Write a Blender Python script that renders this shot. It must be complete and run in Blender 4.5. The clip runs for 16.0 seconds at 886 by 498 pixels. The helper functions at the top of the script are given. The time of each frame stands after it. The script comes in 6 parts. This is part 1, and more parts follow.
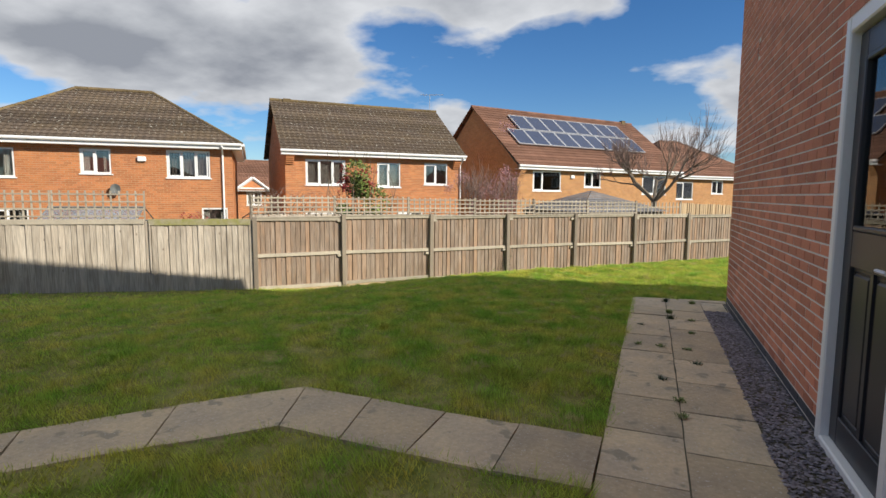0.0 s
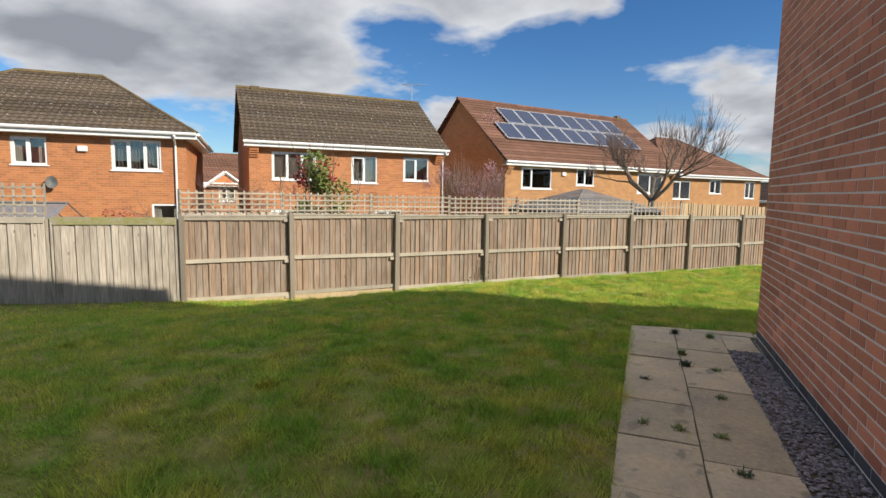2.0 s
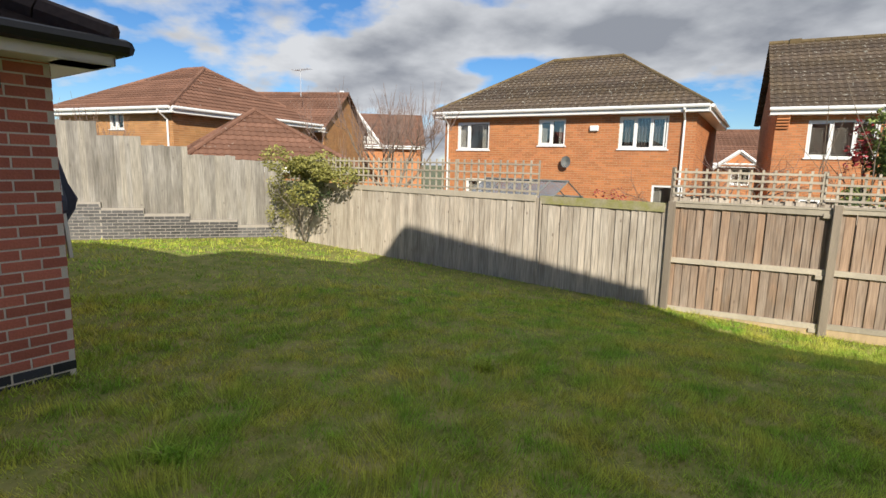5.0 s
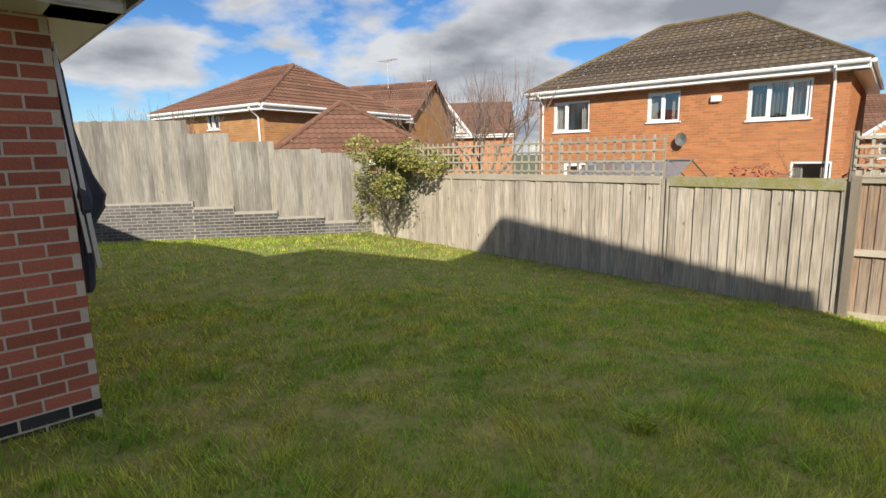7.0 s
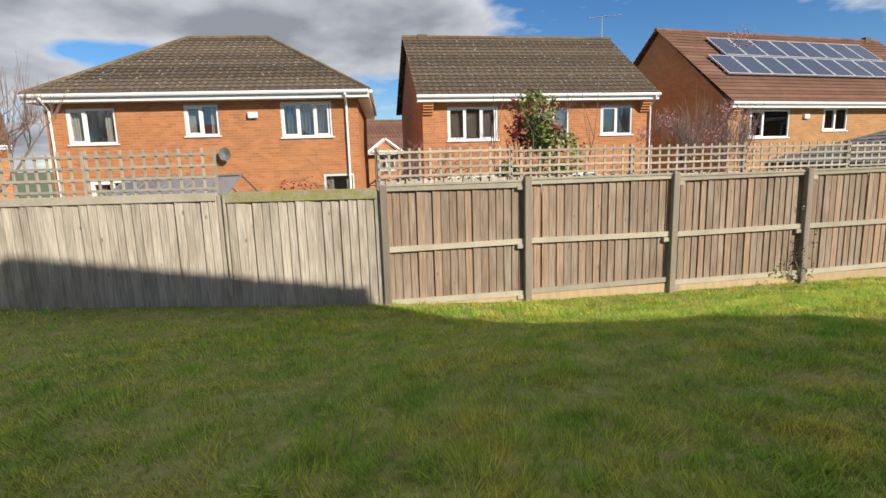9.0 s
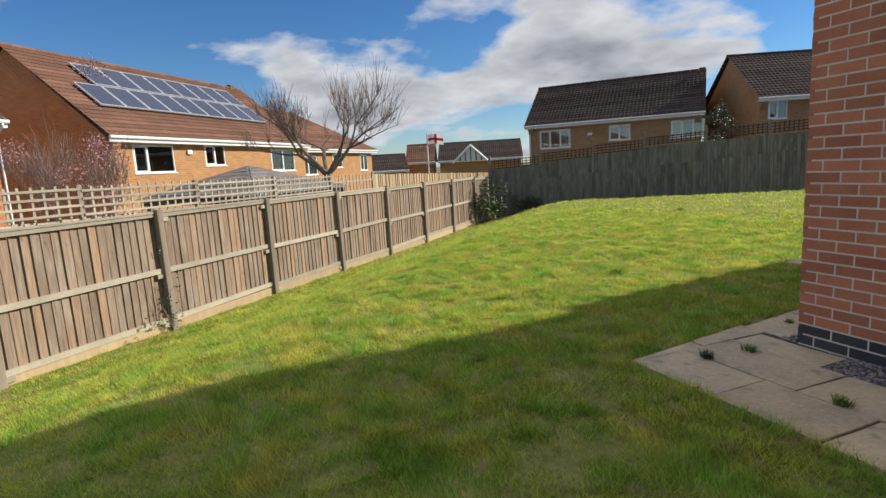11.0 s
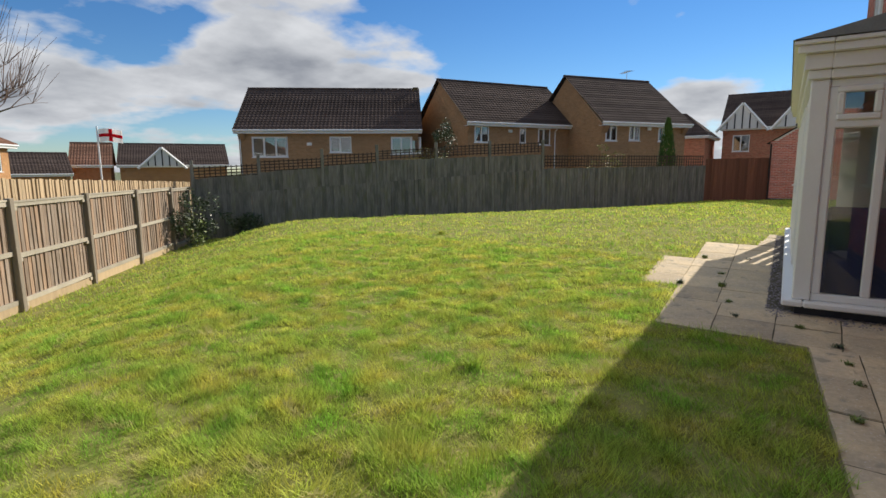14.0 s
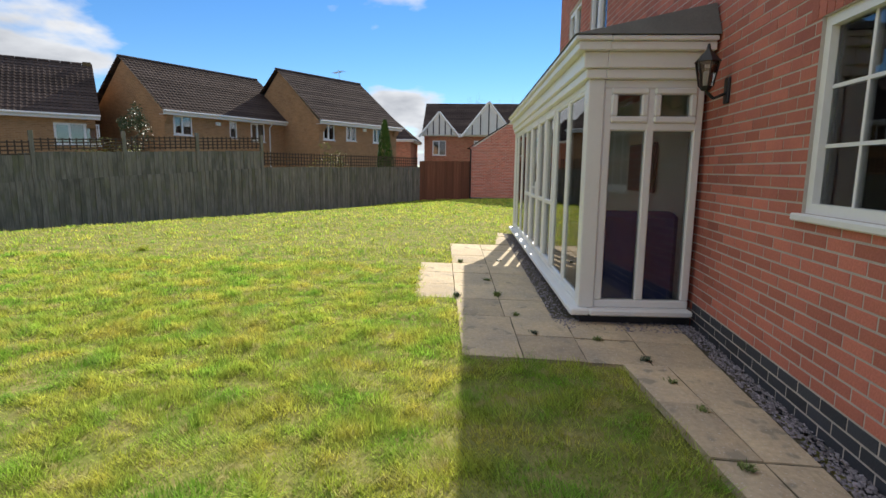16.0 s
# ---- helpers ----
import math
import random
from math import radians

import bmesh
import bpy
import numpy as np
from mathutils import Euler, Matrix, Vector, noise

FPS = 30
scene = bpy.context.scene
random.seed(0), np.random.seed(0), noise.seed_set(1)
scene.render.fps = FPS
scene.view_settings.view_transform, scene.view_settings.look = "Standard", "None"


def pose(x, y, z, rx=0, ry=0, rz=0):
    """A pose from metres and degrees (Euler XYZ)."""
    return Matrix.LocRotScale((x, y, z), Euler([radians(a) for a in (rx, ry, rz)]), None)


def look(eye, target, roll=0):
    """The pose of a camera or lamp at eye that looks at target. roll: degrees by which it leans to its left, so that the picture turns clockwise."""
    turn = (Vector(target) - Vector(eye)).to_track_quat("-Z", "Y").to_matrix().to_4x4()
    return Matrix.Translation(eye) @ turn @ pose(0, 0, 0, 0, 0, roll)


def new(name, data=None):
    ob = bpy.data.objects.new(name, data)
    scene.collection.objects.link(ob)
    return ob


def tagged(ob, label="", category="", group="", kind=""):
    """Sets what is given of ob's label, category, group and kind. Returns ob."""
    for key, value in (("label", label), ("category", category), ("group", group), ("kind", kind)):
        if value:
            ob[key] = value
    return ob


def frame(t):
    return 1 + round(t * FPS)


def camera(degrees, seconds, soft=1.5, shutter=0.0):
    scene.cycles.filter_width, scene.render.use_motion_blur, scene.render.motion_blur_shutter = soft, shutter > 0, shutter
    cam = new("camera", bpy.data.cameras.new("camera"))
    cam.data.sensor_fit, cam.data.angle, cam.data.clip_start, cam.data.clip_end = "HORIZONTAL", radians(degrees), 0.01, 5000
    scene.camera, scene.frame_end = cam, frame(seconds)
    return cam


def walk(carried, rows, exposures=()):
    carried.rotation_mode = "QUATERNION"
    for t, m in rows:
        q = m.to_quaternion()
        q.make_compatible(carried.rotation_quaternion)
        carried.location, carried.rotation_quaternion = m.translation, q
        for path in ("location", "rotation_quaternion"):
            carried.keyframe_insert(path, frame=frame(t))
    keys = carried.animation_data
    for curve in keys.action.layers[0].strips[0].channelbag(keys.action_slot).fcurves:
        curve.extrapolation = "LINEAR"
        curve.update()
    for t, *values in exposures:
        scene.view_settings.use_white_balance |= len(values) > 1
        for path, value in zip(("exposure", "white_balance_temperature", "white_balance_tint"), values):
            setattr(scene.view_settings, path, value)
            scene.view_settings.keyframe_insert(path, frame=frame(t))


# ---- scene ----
cam = camera(79.77, 16.0)
PATH = [
    (0, (-0.985, -7.956, 1.5), (-1.713, -6.104, 1.297), 0.4),
    (0.5, (-0.962, -7.445, 1.516), (-1.614, -5.564, 1.323), 0.3),
    (1, (-1.0, -6.961, 1.452), (-1.646, -5.077, 1.263), 0.3),
    (1.5, (-1.04, -6.595, 1.468), (-1.683, -4.713, 1.26), 0.3),
    (2, (-1.112, -6.006, 1.482), (-1.818, -4.147, 1.271), 0.9),
    (2.5, (-1.193, -5.558, 1.458), (-2.137, -3.81, 1.228), 1.9),
    (3, (-1.312, -5.244, 1.443), (-2.441, -3.615, 1.174), 2.4),
    (3.5, (-1.637, -4.725, 1.455), (-2.967, -3.256, 1.19), 2.5),
    (4, (-1.926, -4.633, 1.41), (-3.506, -3.436, 1.14), 2.3),
    (4.5, (-2.317, -4.495, 1.412), (-4.073, -3.585, 1.115), 2.0),
    (5, (-2.834, -4.099, 1.425), (-4.711, -3.483, 1.111), 1.4),
    (5.2, (-2.881, -4.162, 1.431), (-4.774, -3.609, 1.097), 1.2),
    (7.3, (-4.263, -3.888, 1.241), (-6.213, -3.607, 0.898), -1.3),
    (7.5, (-4.404, -3.873, 1.217), (-6.347, -3.54, 0.876), -1.7),
    (8, (-4.537, -3.874, 1.23), (-6.419, -3.277, 0.909), -1.9),
    (8.5, (-4.546, -3.933, 1.296), (-6.175, -2.829, 0.941), -2.4),
    (9, (-4.535, -3.753, 1.293), (-5.68, -2.147, 0.959), -1.7),
    (9.5, (-4.302, -3.691, 1.261), (-4.848, -1.794, 0.938), -1.6),
    (10, (-4.155, -3.24, 1.243), (-4.153, -1.271, 0.897), -3.3),
    (10.2, (-4.05, -3.13, 1.274), (-3.864, -1.169, 0.932), -3.8),
    (12.3, (-3.063, -0.994, 1.44), (-1.987, 0.668, 1.153), -0.6),
    (12.5, (-3.015, -0.803, 1.402), (-1.904, 0.83, 1.087), -0.5),
    (13, (-2.778, -0.297, 1.408), (-1.528, 1.237, 1.121), -0.3),
    (13.5, (-2.508, 0.17, 1.389), (-1.102, 1.559, 1.085), -0.4),
    (14, (-2.28, 0.605, 1.372), (-0.721, 1.822, 1.074), -0.4),
    (14.5, (-2.047, 0.931, 1.355), (-0.289, 1.828, 1.031), -0.3),
    (15, (-1.685, 1.202, 1.342), (0.224, 1.734, 1.07), 0.8),
    (15.5, (-1.501, 1.393, 1.385), (0.47, 1.593, 1.112), 0.4),
    (16, (-1.221, 1.598, 1.357), (0.739, 1.859, 1.06), 0.7),
]
walk(cam, [(t, look(eye, target, roll)) for t, eye, target, roll in PATH], exposures=[(0, 0.78), (10.2, 0.78), (12.3, 0.66), (13.8, 0.70), (14.6, 1.0), (16.0, 1.08)])

# ---- light ----
world = bpy.data.worlds.new("world")
scene.world = world
world.use_nodes = True
SUN_EL, SUN_AZ = radians(30.0), radians(-6.8)   # azimuth from +x, towards -y


def build_world():
    nt = world.node_tree
    nt.nodes.clear()
    N, K = nt.nodes.new, nt.links.new
    out, bg = N("ShaderNodeOutputWorld"), N("ShaderNodeBackground")
    sky = N("ShaderNodeTexSky")
    sky.sky_type, sky.sun_disc = "NISHITA", False
    sky.sun_elevation, sky.sun_rotation = SUN_EL, radians(90 + 6.8)
    sky.air_density, sky.dust_density, sky.ozone_density = 1.0, 0.0, 3.0
    co, sep = N("ShaderNodeTexCoord"), N("ShaderNodeSeparateXYZ")
    K(co.outputs["Generated"], sep.inputs[0])
    # project the dome on a cloud layer
    add = N("ShaderNodeMath"); add.operation = "ADD"; add.inputs[1].default_value = 0.24
    K(sep.outputs["Z"], add.inputs[0])
    mx = N("ShaderNodeMath"); mx.operation = "MAXIMUM"; mx.inputs[1].default_value = 0.05
    K(add.outputs[0], mx.inputs[0])
    dx, dy = N("ShaderNodeMath"), N("ShaderNodeMath")
    dx.operation = dy.operation = "DIVIDE"
    K(sep.outputs["X"], dx.inputs[0]); K(mx.outputs[0], dx.inputs[1])
    K(sep.outputs["Y"], dy.inputs[0]); K(mx.outputs[0], dy.inputs[1])
    cmb = N("ShaderNodeCombineXYZ")
    K(dx.outputs[0], cmb.inputs[0]); K(dy.outputs[0], cmb.inputs[1])
    cmb.inputs[2].default_value = CLOUD_SEED
    n1 = N("ShaderNodeTexNoise"); n1.inputs["Scale"].default_value = 1.25; n1.inputs["Detail"].default_value = 9; n1.inputs["Roughness"].default_value = 0.49
    K(cmb.outputs[0], n1.inputs["Vector"])
    ramp = N("ShaderNodeValToRGB")
    ramp.color_ramp.elements[0].position, ramp.color_ramp.elements[1].position = 0.485, 0.545
    # a bank of cloud stands to the north-west, broken clouds elsewhere
    dot = N("ShaderNodeVectorMath"); dot.operation = "DOT_PRODUCT"; dot.inputs[1].default_value = (-0.026, 0.042, 0.0)
    K(co.outputs["Generated"], dot.inputs[0])
    # extra cloud overhead, out of view, is added to lift the fill light
    over = N("ShaderNodeMapRange"); over.interpolation_type = "SMOOTHSTEP"
    over.inputs["From Min"].default_value, over.inputs["From Max"].default_value, over.inputs["To Max"].default_value = 0.55, 0.9, 0.15
    K(sep.outputs["Z"], over.inputs["Value"])
    b1, b2 = N("ShaderNodeMath"), N("ShaderNodeMath")
    K(n1.outputs["Fac"], b1.inputs[0]); K(dot.outputs["Value"], b1.inputs[1])
    K(b1.outputs[0], b2.inputs[0]); K(over.outputs[0], b2.inputs[1])
    K(b2.outputs[0], ramp.inputs[0])
    # thick middles are grey below, the edges bright
    shade = N("ShaderNodeValToRGB")
    e = shade.color_ramp.elements
    e[0].position, e[0].color = 0.50, (1.0, 1.0, 1.0, 1)
    e[1].position, e[1].color = 0.74, (0.42, 0.44, 0.48, 1)
    n2 = N("ShaderNodeTexNoise"); n2.inputs["Scale"].default_value = 3.6; n2.inputs["Detail"].default_value = 7
    K(cmb.outputs[0], n2.inputs["Vector"])
    b3 = N("ShaderNodeMath"); b3.operation = "MULTIPLY_ADD"; b3.inputs[1].default_value = 0.42
    K(n2.outputs["Fac"], b3.inputs[0])
    b4 = N("ShaderNodeMath"); b4.operation = "SUBTRACT"; b4.inputs[1].default_value = 0.21
    K(b1.outputs[0], b4.inputs[0]); K(b4.outputs[0], b3.inputs[2])
    K(b3.outputs[0], shade.inputs[0])
    cl = N("ShaderNodeMix"); cl.data_type = "RGBA"; cl.blend_type = "MULTIPLY"; cl.inputs["Factor"].default_value = 1.0
    K(shade.outputs[0], cl.inputs["A"]); cl.inputs["B"].default_value = (1.88, 1.93, 2.02, 1)
    mix = N("ShaderNodeMix"); mix.data_type = "RGBA"
    K(ramp.outputs[0], mix.inputs["Factor"]); hs = N("ShaderNodeHueSaturation"); hs.inputs["Saturation"].default_value, hs.inputs["Value"].default_value = 1.22, 0.265
    K(sky.outputs[0], hs.inputs["Color"]); tint = N("ShaderNodeMix"); tint.data_type, tint.blend_type = "RGBA", "MULTIPLY"; tint.inputs["Factor"].default_value = 1.0; tint.inputs["B"].default_value = (0.80, 0.94, 1.12, 1); K(hs.outputs[0], tint.inputs["A"]); K(tint.outputs["Result"], mix.inputs["A"]); K(cl.outputs["Result"], mix.inputs["B"])
    K(mix.outputs["Result"], bg.inputs["Color"])
    bg.inputs["Strength"].default_value = 0.22
    K(bg.outputs[0], out.inputs[0])


CLOUD_SEED = 3.7
build_world()
sun_data = bpy.data.lights.new("sun", "SUN")
sun_data.energy, sun_data.angle, sun_data.color = 3.8, radians(0.5), (1.0, 0.91, 0.77)
sun = new("sun", sun_data)
SUN_DIR = Vector((math.cos(SUN_EL) * math.cos(SUN_AZ), math.cos(SUN_EL) * math.sin(SUN_AZ), math.sin(SUN_EL)))
sun.matrix_world = look(SUN_DIR * 60, (0, 0, 0))


# ---- materials ----
def material(name, base, rough=0.8, spread=0.15, scale=3.0, fine=60.0, bump=0.2, metal=0.0, second=None, island=0.0, rand=0.0, stretch=(1, 1, 1), spots=None, spec=0.4, coords="Object"):
    """Base colour varied at two scales, with bump; island/rand vary the pieces."""
    m = bpy.data.materials.new(name)
    m.use_nodes = True
    nt = m.node_tree
    N, K = nt.nodes.new, nt.links.new
    b = nt.nodes["Principled BSDF"]
    b.inputs["Roughness"].default_value, b.inputs["Metallic"].default_value = rough, metal
    b.inputs["Specular IOR Level"].default_value = spec
    co = N("ShaderNodeTexCoord")
    mp = N("ShaderNodeMapping"); mp.inputs["Scale"].default_value = stretch
    if coords == "World":
        geo = N("ShaderNodeNewGeometry"); K(geo.outputs["Position"], mp.inputs["Vector"])
    else:
        K(co.outputs["Object"], mp.inputs["Vector"])
    big, small = N("ShaderNodeTexNoise"), N("ShaderNodeTexNoise")
    big.inputs["Scale"].default_value, big.inputs["Detail"].default_value = scale, 5
    small.inputs["Scale"].default_value, small.inputs["Detail"].default_value = fine, 3
    K(mp.outputs[0], big.inputs["Vector"]); K(mp.outputs[0], small.inputs["Vector"])
    col = N("ShaderNodeMix"); col.data_type = "RGBA"
    r1 = N("ShaderNodeMapRange"); r1.inputs["From Min"].default_value, r1.inputs["From Max"].default_value = 0.35, 0.68
    K(big.outputs["Fac"], r1.inputs["Value"]); K(r1.outputs[0], col.inputs["Factor"])
    col.inputs["A"].default_value = (*base, 1)
    col.inputs["B"].default_value = (*(second or [c * (1 - spread) for c in base]), 1)
    last = col.outputs["Result"]

    def times(value, lo, hi):
        nonlocal last
        r = N("ShaderNodeMapRange"); r.inputs["To Min"].default_value, r.inputs["To Max"].default_value = lo, hi
        K(value, r.inputs["Value"])
        h = N("ShaderNodeHueSaturation"); K(r.outputs[0], h.inputs["Value"]); K(last, h.inputs["Color"])
        last = h.outputs[0]

    times(small.outputs["Fac"], 1 - spread, 1 + spread)
    if island:
        geo2 = N("ShaderNodeNewGeometry"); times(geo2.outputs["Random Per Island"], 1 - island, 1 + island)
    if rand:
        oi = N("ShaderNodeObjectInfo"); times(oi.outputs["Random"], 1 - rand, 1 + rand)
    if spots:
        vo = N("ShaderNodeTexNoise"); vo.inputs["Scale"].default_value, vo.inputs["Detail"].default_value = spots[1], 2
        K(mp.outputs[0], vo.inputs["Vector"])
        rr = N("ShaderNodeMapRange"); rr.inputs["From Min"].default_value, rr.inputs["From Max"].default_value = spots[2], spots[2] + 0.06
        K(vo.outputs["Fac"], rr.inputs["Value"])
        mx = N("ShaderNodeMix"); mx.data_type = "RGBA"
        K(rr.outputs[0], mx.inputs["Factor"]); K(last, mx.inputs["A"]); mx.inputs["B"].default_value = (*spots[0], 1)
        last = mx.outputs["Result"]
    K(last, b.inputs["Base Color"])
    if bump:
        bp = N("ShaderNodeBump"); bp.inputs["Strength"].default_value, bp.inputs["Distance"].default_value = bump, 0.01
        K(small.outputs["Fac"], bp.inputs["Height"]); K(bp.outputs[0], b.inputs["Normal"])
    return m


def wood_material(name, base, second, patch, rand=0.2, knots=0.5, moss=0.0):
    """Weathered sawn boards: long grain streaks, stains, knots; each board has its own tone."""
    m = bpy.data.materials.new(name)
    m.use_nodes = True
    nt = m.node_tree
    N, K = nt.nodes.new, nt.links.new
    b = nt.nodes["Principled BSDF"]
    b.inputs["Roughness"].default_value, b.inputs["Specular IOR Level"].default_value = 0.9, 0.2
    geo, info = N("ShaderNodeNewGeometry"), N("ShaderNodeObjectInfo")
    shift = N("ShaderNodeVectorMath"); shift.operation = "MULTIPLY_ADD"
    K(info.outputs["Random"], shift.inputs[0]); shift.inputs[1].default_value = (0, 0, 37.0); K(geo.outputs["Position"], shift.inputs[2])

    def field(scale, stretch, detail=4):
        mp = N("ShaderNodeMapping"); mp.inputs["Scale"].default_value = stretch
        n = N("ShaderNodeTexNoise"); n.inputs["Scale"].default_value, n.inputs["Detail"].default_value = scale, detail
        K(shift.outputs[0], mp.inputs["Vector"]); K(mp.outputs[0], n.inputs["Vector"])
        return n.outputs["Fac"]

    def span(value, lo, hi, a=0.0, c=1.0):
        r = N("ShaderNodeMapRange")
        for key, v in (("From Min", lo), ("From Max", hi), ("To Min", a), ("To Max", c)):
            r.inputs[key].default_value = v
        K(value, r.inputs["Value"])
        return r.outputs[0]

    def mix(fac, a, c):
        x = N("ShaderNodeMix"); x.data_type = "RGBA"
        K(fac, x.inputs["Factor"])
        for sock, v in (("A", a), ("B", c)):
            if isinstance(v, tuple):
                x.inputs[sock].default_value = (*v, 1)
            else:
                K(v, x.inputs[sock])
        return x.outputs["Result"]

    def scaled(fac, col):
        h = N("ShaderNodeHueSaturation"); K(fac, h.inputs["Value"]); K(col, h.inputs["Color"])
        return h.outputs[0]
    grain, stain = field(9.0, (7, 7, 0.35), 6), field(1.6, (1.6, 1.6, 0.8), 5)
    col = mix(span(stain, 0.38, 0.62), base, second)
    col = mix(span(info.outputs["Random"], 0.62, 0.95, 0, 0.75), col, patch)
    col = mix(span(field(2.4, (2.5, 2.5, 0.7)), 0.55, 0.70, 0, 0.6), col, patch)
    col = scaled(span(grain, 0.3, 0.7, 0.68, 1.26), col)
    col = scaled(span(info.outputs["Random"], 0.0, 1.0, 1 - rand, 1 + rand), col)
    mp = N("ShaderNodeMapping"); mp.inputs["Scale"].default_value = (1, 1, 0.55)
    v = N("ShaderNodeTexVoronoi"); v.inputs["Scale"].default_value = 5.0
    K(shift.outputs[0], mp.inputs["Vector"]); K(mp.outputs[0], v.inputs["Vector"])
    col = mix(span(v.outputs["Distance"], 0.11, 0.05, 0, knots), col, (second[0] * 0.45, second[1] * 0.42, second[2] * 0.42))
    if moss:
        col = mix(span(field(3.0, (1, 1, 0.6)), 0.52, 0.66, 0, moss), col, (0.16, 0.17, 0.08))
    K(col, b.inputs["Base Color"])
    bp = N("ShaderNodeBump"); bp.inputs["Strength"].default_value, bp.inputs["Distance"].default_value = 0.5, 0.006
    K(grain, bp.inputs["Height"]); K(bp.outputs[0], b.inputs["Normal"])
    return m


def slab_material():
    """Riven concrete flags: flaked relief, warm and grey patches, pale specks and dark stains."""
    m = material("riven_paving_slab", (0.57, 0.46, 0.305), 0.92, 0.26, 3.2, 34, 0.0, rand=0.16, second=(0.45, 0.375, 0.275), spots=((0.35, 0.305, 0.225), 6.5, 0.62), coords="World", spec=0.2)
    nt = m.node_tree
    N, K = nt.nodes.new, nt.links.new
    b = nt.nodes["Principled BSDF"]
    geo = N("ShaderNodeNewGeometry")
    flake, fine, speck = N("ShaderNodeTexNoise"), N("ShaderNodeTexNoise"), N("ShaderNodeTexNoise")
    for n, sc, de, di in ((flake, 6.0, 5, 1.2), (fine, 38.0, 4, 0.3), (speck, 75.0, 2, 0.0)):
        n.inputs["Scale"].default_value, n.inputs["Detail"].default_value, n.inputs["Distortion"].default_value = sc, de, di
        K(geo.outputs["Position"], n.inputs["Vector"])
    step = N("ShaderNodeValToRGB")                    # flakes break off in terraces
    step.color_ramp.interpolation = "EASE"
    e = step.color_ramp.elements
    e[0].position, e[1].position = 0.36, 0.46
    e[0].color, e[1].color = (0, 0, 0, 1), (0.5, 0.5, 0.5, 1)
    e2 = e.new(0.55); e2.color = (0.55, 0.55, 0.55, 1)
    e3 = e.new(0.68); e3.color = (1, 1, 1, 1)
    K(flake.outputs["Fac"], step.inputs[0])
    base = b.inputs["Base Color"].links[0].from_socket
    rr = N("ShaderNodeMapRange"); rr.inputs["From Min"].default_value, rr.inputs["From Max"].default_value, rr.inputs["To Max"].default_value = 0.64, 0.70, 0.55
    K(speck.outputs["Fac"], rr.inputs["Value"])
    mx = N("ShaderNodeMix"); mx.data_type = "RGBA"; mx.inputs["B"].default_value = (0.72, 0.70, 0.64, 1)
    K(rr.outputs[0], mx.inputs["Factor"]); K(base, mx.inputs["A"]); K(mx.outputs["Result"], b.inputs["Base Color"])
    b1, b2 = N("ShaderNodeBump"), N("ShaderNodeBump")
    b1.inputs["Strength"].default_value, b1.inputs["Distance"].default_value = 0.35, 0.012
    b2.inputs["Strength"].default_value, b2.inputs["Distance"].default_value = 0.7, 0.010
    K(step.outputs[0], b1.inputs["Height"]); K(fine.outputs["Fac"], b2.inputs["Height"]); K(b1.outputs[0], b2.inputs["Normal"]); K(b2.outputs[0], b.inputs["Normal"])
    return m


def glass_material(name, tint=(0.8, 0.85, 0.85), gloss=0.10):
    m = bpy.data.materials.new(name)
    m.use_nodes = True
    nt = m.node_tree
    nt.nodes.clear()
    N, K = nt.nodes.new, nt.links.new
    out, tr, gl, mx = N("ShaderNodeOutputMaterial"), N("ShaderNodeBsdfTransparent"), N("ShaderNodeBsdfGlossy"), N("ShaderNodeMixShader")
    tr.inputs[0].default_value = (*tint, 1)
    gl.inputs["Roughness"].default_value = 0.01
    lw = N("ShaderNodeFresnel"); lw.inputs["IOR"].default_value = 1.55
    add = N("ShaderNodeMath"); add.operation = "ADD"; add.inputs[1].default_value = gloss; add.use_clamp = True
    K(lw.outputs[0], add.inputs[0]); K(add.outputs[0], mx.inputs[0])
    K(tr.outputs[0], mx.inputs[1]); K(gl.outputs[0], mx.inputs[2]); K(mx.outputs[0], out.inputs[0])
    return m


M_RED = material("red_brick", (0.51, 0.175, 0.12), 0.85, 0.18, 4, 70, 0.3, island=0.20, rand=0.20, second=(0.44, 0.145, 0.11))
M_SIDE = material("orange_red_brick", (0.57, 0.235, 0.135), 0.85, 0.18, 4, 70, 0.3, island=0.20, rand=0.20, second=(0.50, 0.18, 0.11))
M_BLUE = material("blue_brick", (0.045, 0.05, 0.062), 0.6, 0.2, 5, 80, 0.2, island=0.25, rand=0.25)
M_GREY_BRICK = material("grey_brick", (0.10, 0.098, 0.098), 0.8, 0.2, 5, 80, 0.2, island=0.3, rand=0.3)
M_MORTAR = material("mortar", (0.74, 0.70, 0.63), 0.95, 0.12, 6, 120, 0.3)
# M_MORTAR darkened: the rear wall's shade is put into the colour
M_MORTAR_SHADED = material("shaded_mortar", (0.52, 0.47, 0.42), 0.95, 0.12, 6, 120, 0.3)
M_MORTAR_DULL = material("dull_mortar", (0.36, 0.33, 0.29), 0.95, 0.12, 6, 120, 0.3)
M_NB = material("orange_brick", (0.51, 0.21, 0.082), 0.85, 0.16, 2, 40, 0.2, island=0.16, second=(0.44, 0.175, 0.075))
M_NB2 = material("buff_brick", (0.47, 0.25, 0.10), 0.85, 0.14, 2, 40, 0.2, island=0.12, second=(0.40, 0.20, 0.085))
# M_NB2 made duller: the shade on the east houses is in the colour
M_NB3 = material("shaded_buff_brick", (0.40, 0.235, 0.115), 0.88, 0.14, 2, 40, 0.2, island=0.12, second=(0.33, 0.195, 0.10))
M_NBM = material("pale_mortar", (0.5, 0.36, 0.22), 0.95, 0.1)
